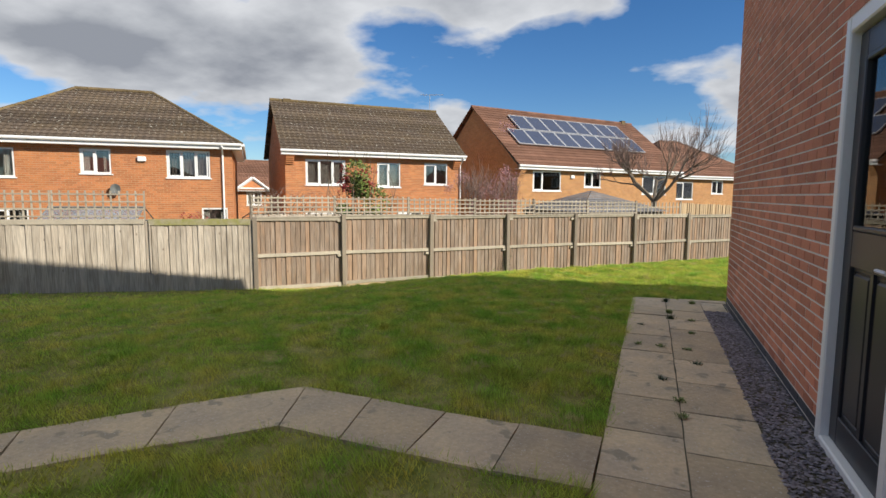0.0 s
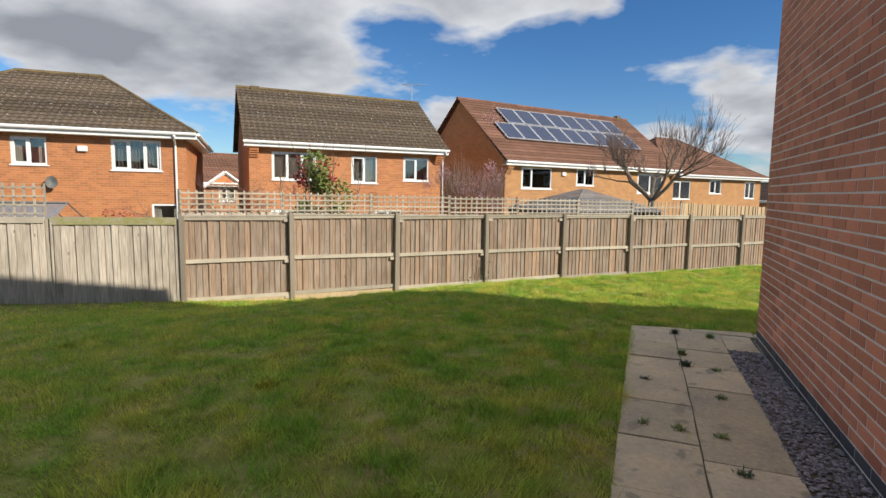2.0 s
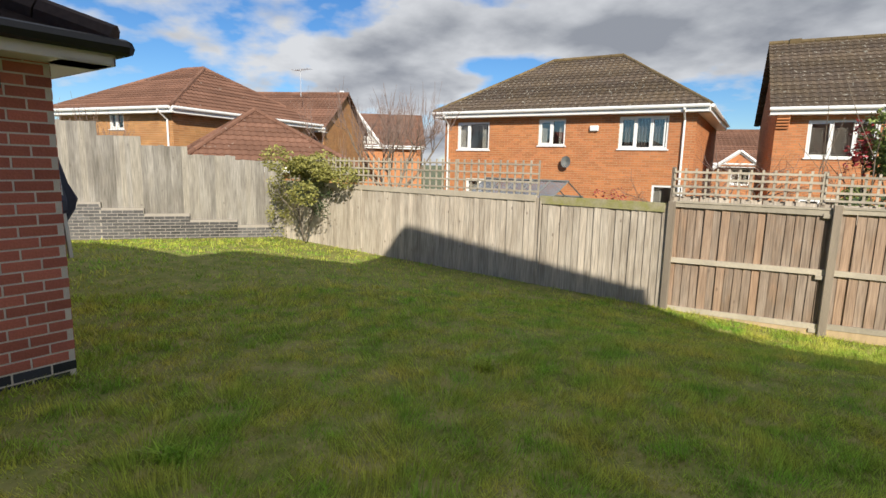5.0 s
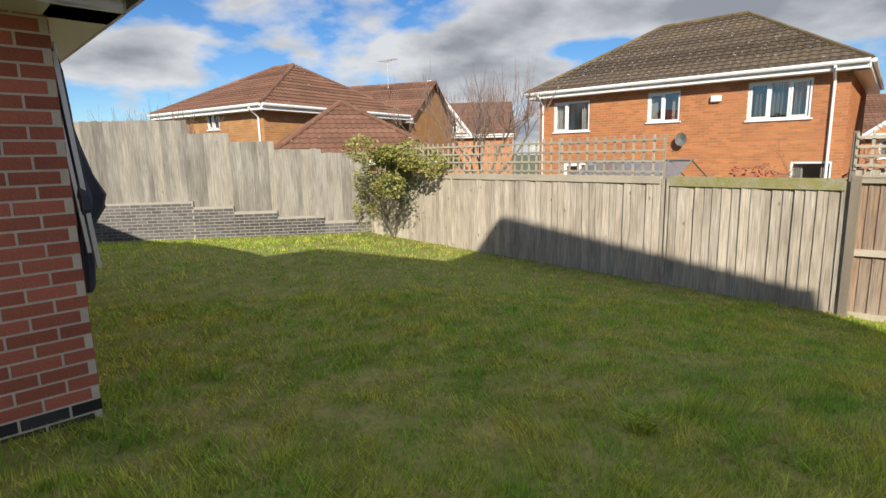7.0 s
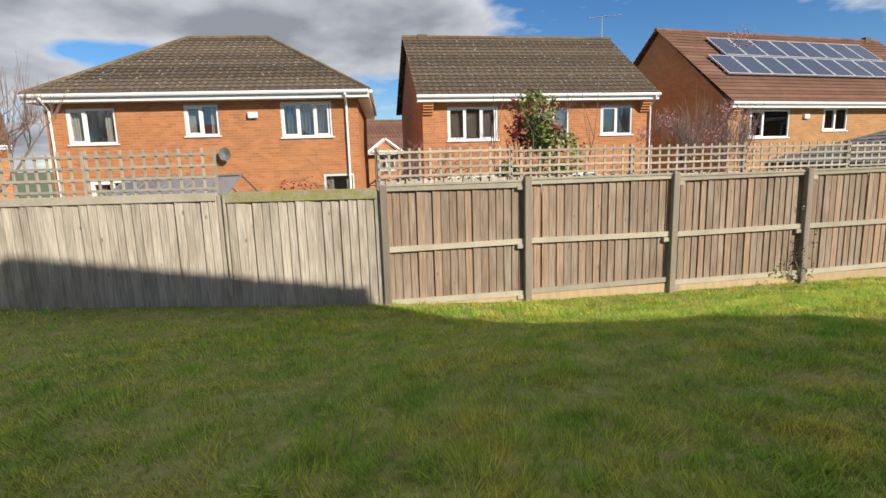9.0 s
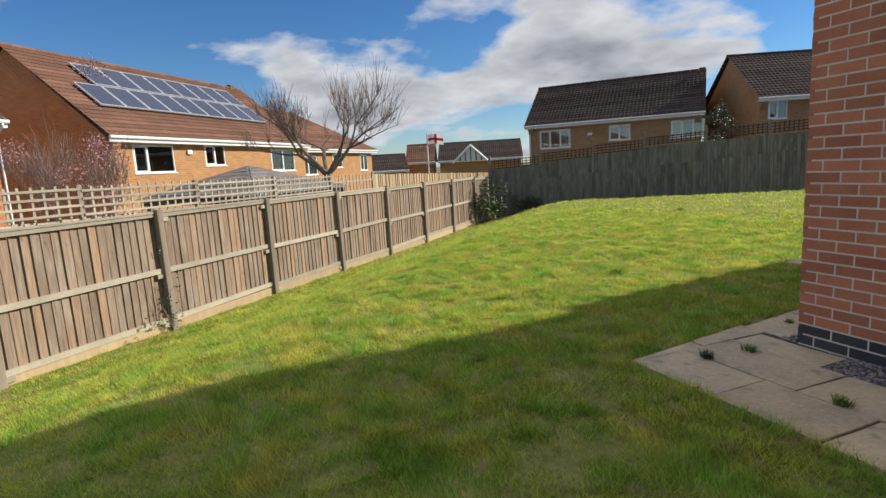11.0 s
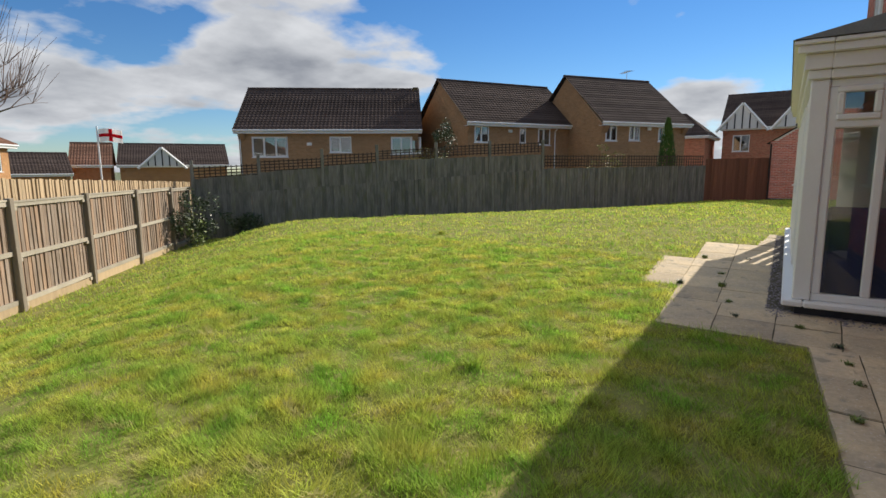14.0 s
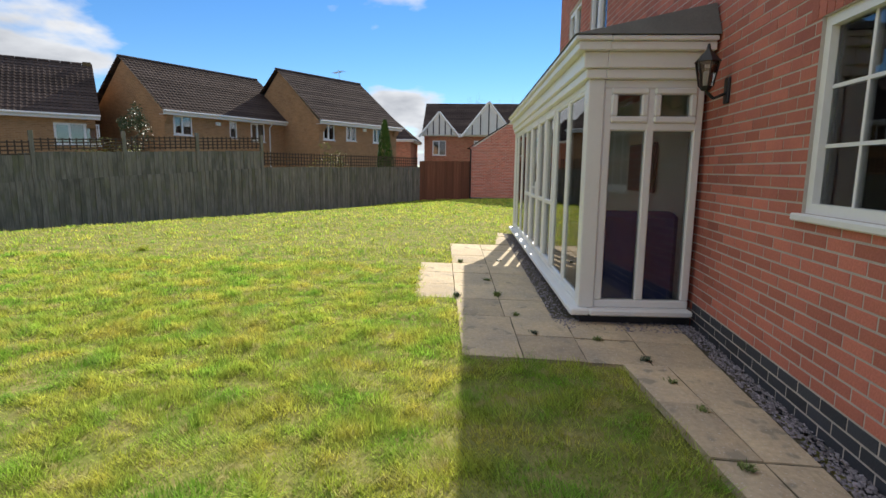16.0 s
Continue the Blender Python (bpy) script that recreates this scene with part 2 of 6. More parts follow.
M_TILE = material("brown_roof_tile", (0.100, 0.077, 0.060), 0.92, 0.30, 1.2, 30, 0.4, island=0.28, spots=((0.36, 0.35, 0.30), 12, 0.645), second=(0.112, 0.084, 0.056), spec=0.15)
M_TILE_RED = material("red_roof_tile", (0.205, 0.110, 0.076), 0.92, 0.25, 1.2, 30, 0.3, spec=0.15, island=0.22, spots=((0.33, 0.27, 0.22), 9, 0.70))
M_TILE_DARK = material("dark_roof_tile", (0.080, 0.061, 0.055), 0.95, 0.25, 1.2, 30, 0.3, island=0.25, spec=0.08)
M_RIDGE = material("mossy_ridge_tile", (0.16, 0.115, 0.055), 0.9, 0.3, 3, 30, 0.4, island=0.2)
M_WHITE = material("white_upvc", (0.80, 0.81, 0.80), 0.35, 0.03, 2, 50, 0.02)
M_BLACK = material("black_plastic", (0.018, 0.018, 0.02), 0.4, 0.2, 3, 60, 0.1)
M_WOOD = wood_material("weathered_fence_board", (0.31, 0.25, 0.20), (0.235, 0.175, 0.13), (0.31, 0.205, 0.135), 0.14, 0.55)
M_WOOD_GREY = wood_material("silver_grey_fence_board", (0.50, 0.45, 0.375), (0.385, 0.335, 0.27), (0.46, 0.405, 0.33), 0.15, 0.8)
M_WOOD_WEST = wood_material("ash_grey_fence_board", (0.30, 0.285, 0.255), (0.215, 0.20, 0.175), (0.26, 0.24, 0.20), 0.22, 0.5)
M_WOOD_DARK = wood_material("dark_grey_fence_board", (0.235, 0.225, 0.20), (0.14, 0.14, 0.12), (0.20, 0.19, 0.16), 0.14, 0.3, 0.35)
M_SLAB = slab_material()
M_WOOD_NEW = material("pale_new_fence_board", (0.48, 0.36, 0.22), 0.9, 0.15, 2, 30, 0.3, rand=0.12, stretch=(6, 6, 0.5), coords="World")
M_WOOD_RED = material("brown_fence_board", (0.20, 0.085, 0.05), 0.9, 0.2, 2, 30, 0.3, rand=0.2, stretch=(6, 6, 0.5), coords="World")
M_POST = material("fence_post_timber", (0.29, 0.245, 0.19), 0.92, 0.25, 2, 30, 0.4, rand=0.2, stretch=(6, 6, 0.6), coords="World")
M_TRELLIS = material("trellis_timber", (0.43, 0.385, 0.305), 0.9, 0.2, 3, 30, 0.3, rand=0.2)
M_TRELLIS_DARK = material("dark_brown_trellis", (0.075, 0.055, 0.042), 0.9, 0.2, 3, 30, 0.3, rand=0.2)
M_MOSS = material("mossy_timber", (0.27, 0.265, 0.085), 0.95, 0.35, 7, 40, 0.6, second=(0.34, 0.31, 0.21))
M_SOIL = material("joint_soil", (0.12, 0.105, 0.065), 0.95, 0.3, 6, 60, 0.5)
M_GRAVEL = material("purple_slate_chippings", (0.25, 0.225, 0.24), 0.8, 0.2, 8, 60, 0.2, island=0.5)
M_DOOR = material("black_composite_door", (0.028, 0.03, 0.036), 0.35, 0.15, 3, 90, 0.05)
M_GLASS = glass_material("window_glass", (0.80, 0.83, 0.83), 0.03)
M_GLASS_FAR = glass_material("far_window_glass", (0.78, 0.8, 0.8), 0.10)
M_CURTAIN = material("curtain_fabric", (0.55, 0.52, 0.47), 0.9, 0.1, 5, 50, 0.2)
M_BLIND = material("dark_vertical_blind", (0.12, 0.10, 0.09), 0.8, 0.2, 5, 50, 0.1)
M_DARK = material("dark_room", (0.05, 0.048, 0.045), 0.9, 0.1)
M_SOLAR = material("solar_cell", (0.035, 0.05, 0.10), 0.18, 0.1, 3, 40, 0.02, spec=0.5)
M_ALU = material("aluminium", (0.62, 0.63, 0.65), 0.4, 0.05, 3, 50, 0.02, metal=0.6)
M_BARK = material("grey_brown_bark", (0.20, 0.165, 0.125), 0.95, 0.3, 5, 40, 0.6)
M_TWIG = material("purple_brown_twig", (0.24, 0.17, 0.14), 0.9, 0.3, 5, 40, 0.2)
M_LEAF = material("green_leaf", (0.19, 0.25, 0.065), 0.55, 0.2, 6, 40, 0.1, island=0.4)
M_LEAF_DARK = material("dark_ivy_leaf", (0.055, 0.085, 0.035), 0.5, 0.2, 6, 40, 0.1, island=0.4)
M_LEAF_RED = material("red_young_leaf", (0.32, 0.045, 0.045), 0.5, 0.2, 6, 40, 0.1, island=0.3)
M_LEAF_OLIVE = material("olive_shrub_leaf", (0.27, 0.265, 0.07), 0.6, 0.2, 6, 40, 0.1, island=0.4)
M_BLOSSOM = material("pink_blossom", (0.45, 0.25, 0.28), 0.7, 0.2, 6, 40, 0.1, island=0.3)
M_CONIFER = material("conifer_green", (0.06, 0.13, 0.02), 0.7, 0.25, 6, 40, 0.2, island=0.4)
M_CLOTH = material("navy_cover_cloth", (0.06, 0.07, 0.11), 0.85, 0.2, 4, 80, 0.2)
M_LEAD = material("grey_felt_roof", (0.16, 0.17, 0.16), 0.7, 0.2, 4, 60, 0.2)
M_SLATE = material("grey_gazebo_shingle", (0.20, 0.20, 0.205), 0.85, 0.2, 4, 60, 0.3, island=0.2)
M_RED_PAINT = material("red_cloth", (0.6, 0.02, 0.04), 0.8, 0.05)
M_CLOTH_WHITE = material("white_cloth", (0.8, 0.8, 0.8), 0.8, 0.05)
M_SOFA = material("navy_sofa_fabric", (0.05, 0.07, 0.22), 0.9, 0.2, 6, 90, 0.2)
M_PLASTER = material("pale_plaster", (0.55, 0.52, 0.48), 0.9, 0.06)
M_RENDER = material("white_render", (0.7, 0.7, 0.67), 0.9, 0.06)


def grass_material(name, blade):
    if blade:
        m = material(name, (0.265, 0.46, 0.06), 0.7, 0.36, 2.6, 7.0, 0.0, second=(0.60, 0.56, 0.115), spots=((0.54, 0.50, 0.21), 6.5, 0.615), coords="World", island=0.45, spec=0.2)
    else:
        m = material(name, (0.17, 0.20, 0.05), 0.95, 0.40, 4.0, 24, 0.9, second=(0.30, 0.27, 0.11), coords="World", spec=0.02)
    if blade:                     # thin leaves let light through
        nt = m.node_tree
        b = nt.nodes["Principled BSDF"]
        tr, mx = nt.nodes.new("ShaderNodeBsdfTranslucent"), nt.nodes.new("ShaderNodeMixShader")
        mx.inputs[0].default_value = 0.5
        nt.links.new(b.inputs["Base Color"].links[0].from_socket, tr.inputs["Color"])
        out = nt.nodes["Material Output"]
        nt.links.new(b.outputs[0], mx.inputs[1]); nt.links.new(tr.outputs[0], mx.inputs[2]); nt.links.new(mx.outputs[0], out.inputs[0])
    return m


M_LAWN = grass_material("lawn_turf", False)
M_BLADE = grass_material("grass_blade", True)
M_FAR = material("far_ground", (0.09, 0.13, 0.04), 0.95, 0.25, 0.2, 3, 0.3, second=(0.16, 0.15, 0.11))


# ---- building helpers ----
def box(bm, x0, x1, y0, y1, z0, z1, m=None):
    v = [bm.verts.new((x, y, z)) for z in (z0, z1) for y in (y0, y1) for x in (x0, x1)]
    for f in ((0, 2, 3, 1), (4, 5, 7, 6), (0, 1, 5, 4), (2, 6, 7, 3), (0, 4, 6, 2), (1, 3, 7, 5)):
        bm.faces.new([v[i] for i in f])
    if m is not None:
        for w in v:
            w.co = m @ w.co


def soft_box(bm, x0, x1, y0, y1, z0, z1, r, m=None):
    """A box with chamfered edges."""
    t = bmesh.new()
    box(t, x0, x1, y0, y1, z0, z1)
    bmesh.ops.bevel(t, geom=list(t.edges), offset=r, segments=1, affect="EDGES")
    add_mesh(bm, t, m)
    t.free()


def add_mesh(bm, other, m=None):
    mp = {v: bm.verts.new((m @ v.co) if m is not None else v.co) for v in other.verts}
    for f in other.faces:
        bm.faces.new([mp[v] for v in f.verts])


def tube(bm, a, b, r0, r1, sides=6):
    a, b = Vector(a), Vector(b)
    q = (b - a).to_track_quat("Z", "Y").to_matrix()
    rings = []
    for p, r in ((a, r0), (b, r1)):
        rings.append([bm.verts.new(p + q @ Vector((r * math.cos(k * math.tau / sides), r * math.sin(k * math.tau / sides), 0))) for k in range(sides)])
    for k in range(sides):
        bm.faces.new((rings[0][k], rings[0][(k + 1) % sides], rings[1][(k + 1) % sides], rings[1][k]))
    bm.faces.new(rings[0][::-1]); bm.faces.new(rings[1])


def mesh_of(name, bm, mat):
    me = bpy.data.meshes.new(name)
    bm.normal_update()
    bm.to_mesh(me)
    bm.free()
    me.materials.append(mat)
    return me


def part(name, bm, mat, parent, label="", kind=""):
    ob = new(name, mesh_of(name, bm, mat))
    ob.parent = parent
    return tagged(ob, label, kind=kind)


def piece(name, me, parent, m):
    ob = new(name, me)
    ob.parent = parent
    ob.matrix_basis = m
    return ob


def thing(name, m, label, category="", group="", kind=""):
    ob = new(name)
    ob.empty_display_size = 0.1
    ob.matrix_basis = m
    return tagged(ob, label, category, group, kind)


def solid(name, bm, mat, label, category="", group="", kind="", m=None):
    ob = new(name, mesh_of(name, bm, mat))
    if m is not None:
        ob.matrix_basis = m
    return tagged(ob, label, category, group, kind)


def frame_at(p, q, z=0.0):
    """Local frame: x from p to q, y to the left of it."""
    return pose(p[0], p[1], z, 0, 0, math.degrees(math.atan2(q[1] - p[1], q[0] - p[0])))


def cells(length, z0, z1, holes):
    """Rectangles (x0, x1, z0, z1) of a wall around its openings."""
    xs = sorted({min(max(v, 0.0), length) for v in (0.0, length, *[h[0] for h in holes], *[h[1] for h in holes])})
    zs = sorted({min(max(v, z0), z1) for v in (z0, z1, *[h[2] for h in holes], *[h[3] for h in holes])})
    for a, b in zip(xs, xs[1:]):
        for c, d in zip(zs, zs[1:]):
            if not any(h[0] < (a + b) / 2 < h[1] and h[2] < (c + d) / 2 < h[3] for h in holes):
                yield a, b, c, d


# ---- ground ----
J, FC, P1, DIR = Vector((-9.33, 1.63)), Vector((-17.1, -3.76)), Vector((-7.91, 3.08)), Vector((0.7009, 0.7133))
CORNER, FE_END = Vector((6.3, 17.6)), Vector((24.4, 6.2))
EDGE = [((-17.2, -13.5), -0.50), ((-17.2, -3.76), -0.54), ((-9.33, 1.63), -0.68), ((-7.91, 3.08), -0.80), ((1.76, 12.92), -0.92), ((6.3, 17.6), -0.90), ((24.4, 6.2), -0.18), ((26.0, 3.8), -0.1)]


def smooth(t):
    t = min(1.0, max(0.0, t))
    return t * t * (3 - 2 * t)


def paving_z(y):
    return 0.06 * smooth(-y / 2.4)


def ground_z(x, y):
    """The lawn lies level by the house and falls to the fences."""
    inner = 0.004 + paving_z(y) - 0.30 * smooth((-x - 3.4) / 6.0)
    best, base = 1e9, 0.0
    for (p, a), (q, b) in zip(EDGE, EDGE[1:]):
        ux, uy = q[0] - p[0], q[1] - p[1]
        t = min(1.0, max(0.0, ((x - p[0]) * ux + (y - p[1]) * uy) / (ux * ux + uy * uy)))
        d = math.hypot(x - p[0] - t * ux, y - p[1] - t * uy)
        if d < best:
            best, base = d, a + t * (b - a)
    return base + (inner - base) * smooth(best / 4.2) + 0.010 * noise.noise((x * 1.3, y * 1.3, 0))


def side_of(p, a, b):
    return (b[0] - a[0]) * (p[1] - a[1]) - (b[1] - a[1]) * (p[0] - a[0])


def in_garden(x, y):
    pts = GARDEN
    inside = False
    for (ax, ay), (bx, by) in zip(pts, pts[1:] + pts[:1]):
        if (ay > y) != (by > y) and x < ax + (y - ay) * (bx - ax) / (by - ay):
            inside = not inside
    return inside


GARDEN = [e[0] for e in EDGE] + [(26.0, -14.5), (-17.2, -14.5)]


def outer_z(x, y):
    d = math.hypot(x, y)
    return -1.75 - 0.2 * smooth((d - 40) / 60)


def by_garden(x, y):
    """The garden and a strip under its fences."""
    return any(in_garden(x + a, y + b) for a, b in ((0, 0), (0.28, 0), (0.2, -0.2), (0, -0.28), (-0.2, -0.2)))


def build_ground():
    def axis(lo, hi, step, far):
        a = list(np.arange(lo, hi + 1e-6, step))
        out, s = [], step
        left, right = [lo], [hi]
        while right[-1] < far:
            s *= 1.6
            left.append(left[-1] - s); right.append(right[-1] + s)
        return left[:0:-1] + a + right[1:]
    xs, ys = axis(-19.0, 27.0, 0.15, 1500), axis(-14.0, 19.0, 0.15, 1500)
    verts = []
    for y in ys:
        for x in xs:
            verts.append((x, y, ground_z(x, y) - (0.06 if slab_area(x, y) else 0.0) if by_garden(x, y) else min(outer_z(x, y), -1.7)))
    n = len(xs)
    faces = [(j * n + i, j * n + i + 1, (j + 1) * n + i + 1, (j + 1) * n + i) for j in range(len(ys) - 1) for i in range(n - 1)]
    me = bpy.data.meshes.new("ground")
    me.from_pydata(verts, [], faces)
    me.materials.append(M_LAWN)
    me.materials.append(M_FAR)
    for p in me.polygons:
        p.use_smooth = True
        p.material_index = 0 if by_garden(p.center.x, p.center.y) else 1
    tagged(new("ground", me), "uneven green lawn falling towards the fences", "lawn", kind="structure")



def slab_area(x, y):
    """True on paving, path and house footprint."""
    if x > -0.03 and y < 0.0 or -1.2 < x < 0.02 and y < 0.3 or -1.2 < x < 2.6 and 0 <= y < 0.34 + 0.135 * (x + 1.2):
        return True
    if 2.47 < x < 8.35 and -0.1 < y < 1.94 + 0.137 * (x - 2.47) or 8.3 < x < 10.4 and y < 1.9:
        return True
    return 4.25 < x < 6.35 and 0 < y < 2.60 + 0.14 * (x - 4.25) or on_path(x, y)


PATH_LINE = [(-1.2, -5.11), (-2.2, -5.11), (-3.2, -5.08), (-4.32, -6.21), (-5.15, -7.05)]


def on_path(x, y):
    for p, q in zip(PATH_LINE, PATH_LINE[1:]):
        ux, uy = q[0] - p[0], q[1] - p[1]
        t = min(1, max(0, ((x - p[0]) * ux + (y - p[1]) * uy) / (ux * ux + uy * uy)))
        if math.hypot(x - p[0] - t * ux, y - p[1] - t * uy) < 0.30:
            return True
    return False


build_ground()


def lattice_noise(x, y, scale, seed):
    """Smooth value noise, 0 to 1, on arrays."""
    table = np.random.default_rng(seed).random((257, 257))
    u, v = x * scale + 1000.0, y * scale + 1000.0
    i, j = np.floor(u).astype(int), np.floor(v).astype(int)
    f, g = u - i, v - j
    f, g = f * f * (3 - 2 * f), g * g * (3 - 2 * g)
    i, j = i % 256, j % 256
    return (table[j, i] * (1 - f) + table[j, i + 1] * f) * (1 - g) + (table[j + 1, i] * (1 - f) + table[j + 1, i + 1] * f) * g


def build_grass():
    """Blades of short turf, thickest where the walk goes, in clumps of uneven height."""
    rng = np.random.default_rng(4)
    x = np.concatenate([rng.normal(-2.4, 3.0, 620000), rng.normal(0.6, 2.6, 330000), rng.uniform(-10, 6, 420000), rng.uniform(-17, 25, 380000)])
    y = np.concatenate([rng.normal(-1.6, 3.0, 620000), rng.normal(3.8, 2.2, 330000), rng.uniform(-9, 10, 420000), rng.uniform(-13, 17.5, 380000)])
    x0, y0, step = -18.0, -14.0, 0.05
    nx, ny = 880, 640
    mask = np.zeros((ny, nx), bool)
    for j in range(ny):
        for i in range(nx):
            px, py = x0 + (i + 0.5) * step, y0 + (j + 0.5) * step
            mask[j, i] = in_garden(px, py) and not slab_area(px, py)
    jx, jy = rng.normal(0, 0.028, len(x)), rng.normal(0, 0.028, len(x))     # the turf frays over the edges
    i, j = ((x + jx - x0) / step).astype(int), ((y + jy - y0) / step).astype(int)
    keep = (i >= 0) & (i < nx) & (j >= 0) & (j < ny)
    keep[keep] = mask[j[keep], i[keep]]
    x, y = x[keep], y[keep]
    thin = rng.random(len(x)) < 0.25 + 1.2 * lattice_noise(x, y, 6.0, 5)
    x, y = x[thin], y[thin]
    gs = 0.15                                # the ground sheet's own mesh width
    gx, gy = -19.0 + gs * np.arange(310), -14.0 + gs * np.arange(222)
    height = np.array([[ground_z(a, b) for a in gx] for b in gy])
    u, v = (x + 19.0) / gs, (y + 14.0) / gs
    i, j = u.astype(int), v.astype(int)
    f, g = u - i, v - j
    z = (height[j, i] * (1 - f) + height[j, i + 1] * f) * (1 - g) + (height[j + 1, i] * (1 - f) + height[j + 1, i + 1] * f) * g
    n = len(x)
    clump = lattice_noise(x, y, 1.3, 1) * 0.35 + lattice_noise(x, y, 4.0, 2) * 0.6 + lattice_noise(x, y, 9.0, 3) * 0.75
    h = (0.014 + 0.020 * rng.random(n)) * (0.15 + 1.9 * clump ** 1.6)
    far = np.maximum(0.0, np.hypot(x + 2, y + 0.5) - 5) * 0.0009
    w = 0.0019 + far + 0.0014 * rng.random(n)
    h = h + far * 0.8
    comb = math.tau * lattice_noise(x, y, 2.2, 7)
    b = np.where(rng.random(n) < 0.35, comb, rng.uniform(0, math.tau, n))
    lean = (0.4 + 1.0 * rng.random(n)) * h
    c, s = -np.sin(b) * w, np.cos(b) * w
    z = z - 0.003
    co = np.empty((n, 3, 3), np.float32)
    co[:, 0] = np.stack([x - c, y - s, z], 1)
    co[:, 1] = np.stack([x + c, y + s, z], 1)
    co[:, 2] = np.stack([x + np.cos(b) * lean, y + np.sin(b) * lean, z + h], 1)
    me = bpy.data.meshes.new("grass")
    me.vertices.add(3 * n); me.loops.add(3 * n); me.polygons.add(n)
    me.vertices.foreach_set("co", co.ravel())
    me.loops.foreach_set("vertex_index", np.arange(3 * n, dtype=np.int32))
    me.polygons.foreach_set("loop_start", np.arange(0, 3 * n, 3, dtype=np.int32))
    me.update()
    me.validate()
    me.materials.append(M_BLADE)
    tagged(new("grass", me), "short uneven green grass with paler tufts", "grass", kind="stuff")


# ---- bricks ----
BL, BH, GAP = 0.213, 0.063, 0.012


def brick_mesh(name, length, mat, depth=0.03):
    bm = bmesh.new()
    soft_box(bm, 0, length, -0.004, depth, 0, BH, 0.0015)
    return mesh_of(name, bm, mat)


def brick_wall(name, p, q, z0, z1, mat, label, holes=(), near=None, blue=0, thick=0.22, top=None, mortar=None, kind="structure", category="wall", blue_mat=None, bond=0.5):
    """A brick wall that faces the right-hand side of p to q: mortar core, bricks proud of it. near: (x0, x1, z0, z1) of single bricks. top(x): gable height."""
    m = frame_at(p, q)
    length = math.hypot(q[0] - p[0], q[1] - p[1])
    core = bmesh.new()
    if top is None:
        for a, b, c, d in cells(length, z0, z1, holes):
            box(core, a, b, -0.0015, thick, c, d)
    else:
        for a, b, c, d in cells(length, z0, z1, holes):
            box(core, a, b, -0.0015, thick, c, d)
        n = 24
        for i in range(n):
            a, b = length * i / n, length * (i + 1) / n
            za, zb = top(a), top(b)
            v = [core.verts.new((x, y, z)) for y in (-0.0015, thick) for x, z in ((a, z1), (b, z1), (b, zb), (a, za))]
            if max(za, zb) > z1 + 1e-3:
                for f in ((0, 1, 2, 3), (7, 6, 5, 4), (3, 2, 6, 7)):
                    core.faces.new([v[i2] for i2 in f])
    wall = solid(name, core, mortar or M_MORTAR, label, category, kind=kind, m=m)
    rest, rest_blue = bmesh.new(), bmesh.new()
    whole, whole_blue = brick_mesh("brick", BL, mat), brick_mesh("brick", BL, blue_mat or M_BLUE)
    course, z, singles = 0, z0, 0
    while z + BH <= (z1 if top is None else max(top(length * i / 20) for i in range(21))):
        x = -(BL + GAP) * bond * (course % 2)
        while x < length:
            a, b = max(x, -0.002), min(x + BL, length + 0.002)
            x += BL + GAP
            if b - a < 0.03 or (z > z1 and top is not None and min(top(a), top(b)) < z + BH):
                continue
            clip = [(a, b)]
            for h in holes:
                if z + BH > h[2] + 0.005 and z < h[3] - 0.005:
                    nxt = []
                    for s, e in clip:
                        if e <= h[0] or s >= h[1]:
                            nxt.append((s, e))
                        else:
                            if s < h[0] - 0.02:
                                nxt.append((s, h[0] - 0.002))
                            if e > h[1] + 0.02:
                                nxt.append((h[1] + 0.002, e))
                    clip = nxt
            for s, e in clip:
                dark = course < blue
                if near and e - s > BL - 0.002 and near[0] < s < near[1] and near[2] <= z < near[3] and singles < 290:
                    piece("brick", whole_blue if dark else whole, wall, pose(s, random.uniform(-0.0015, 0.0010), z))
                    singles += 1
                else:
                    j = random.uniform(-0.0015, 0.0010)
                    box(rest_blue if dark else rest, s, e, -0.004 + j, 0.03, z, z + BH)
        z += BH + GAP
        course += 1
    part("brickwork", rest, mat, wall, "red facing bricks in stretcher bond", kind="stuff")
    if blue:
        part("plinth_brickwork", rest_blue, blue_mat or M_BLUE, wall, "dark blue engineering bricks", kind="stuff")
    else:
        rest_blue.free()
    return wall


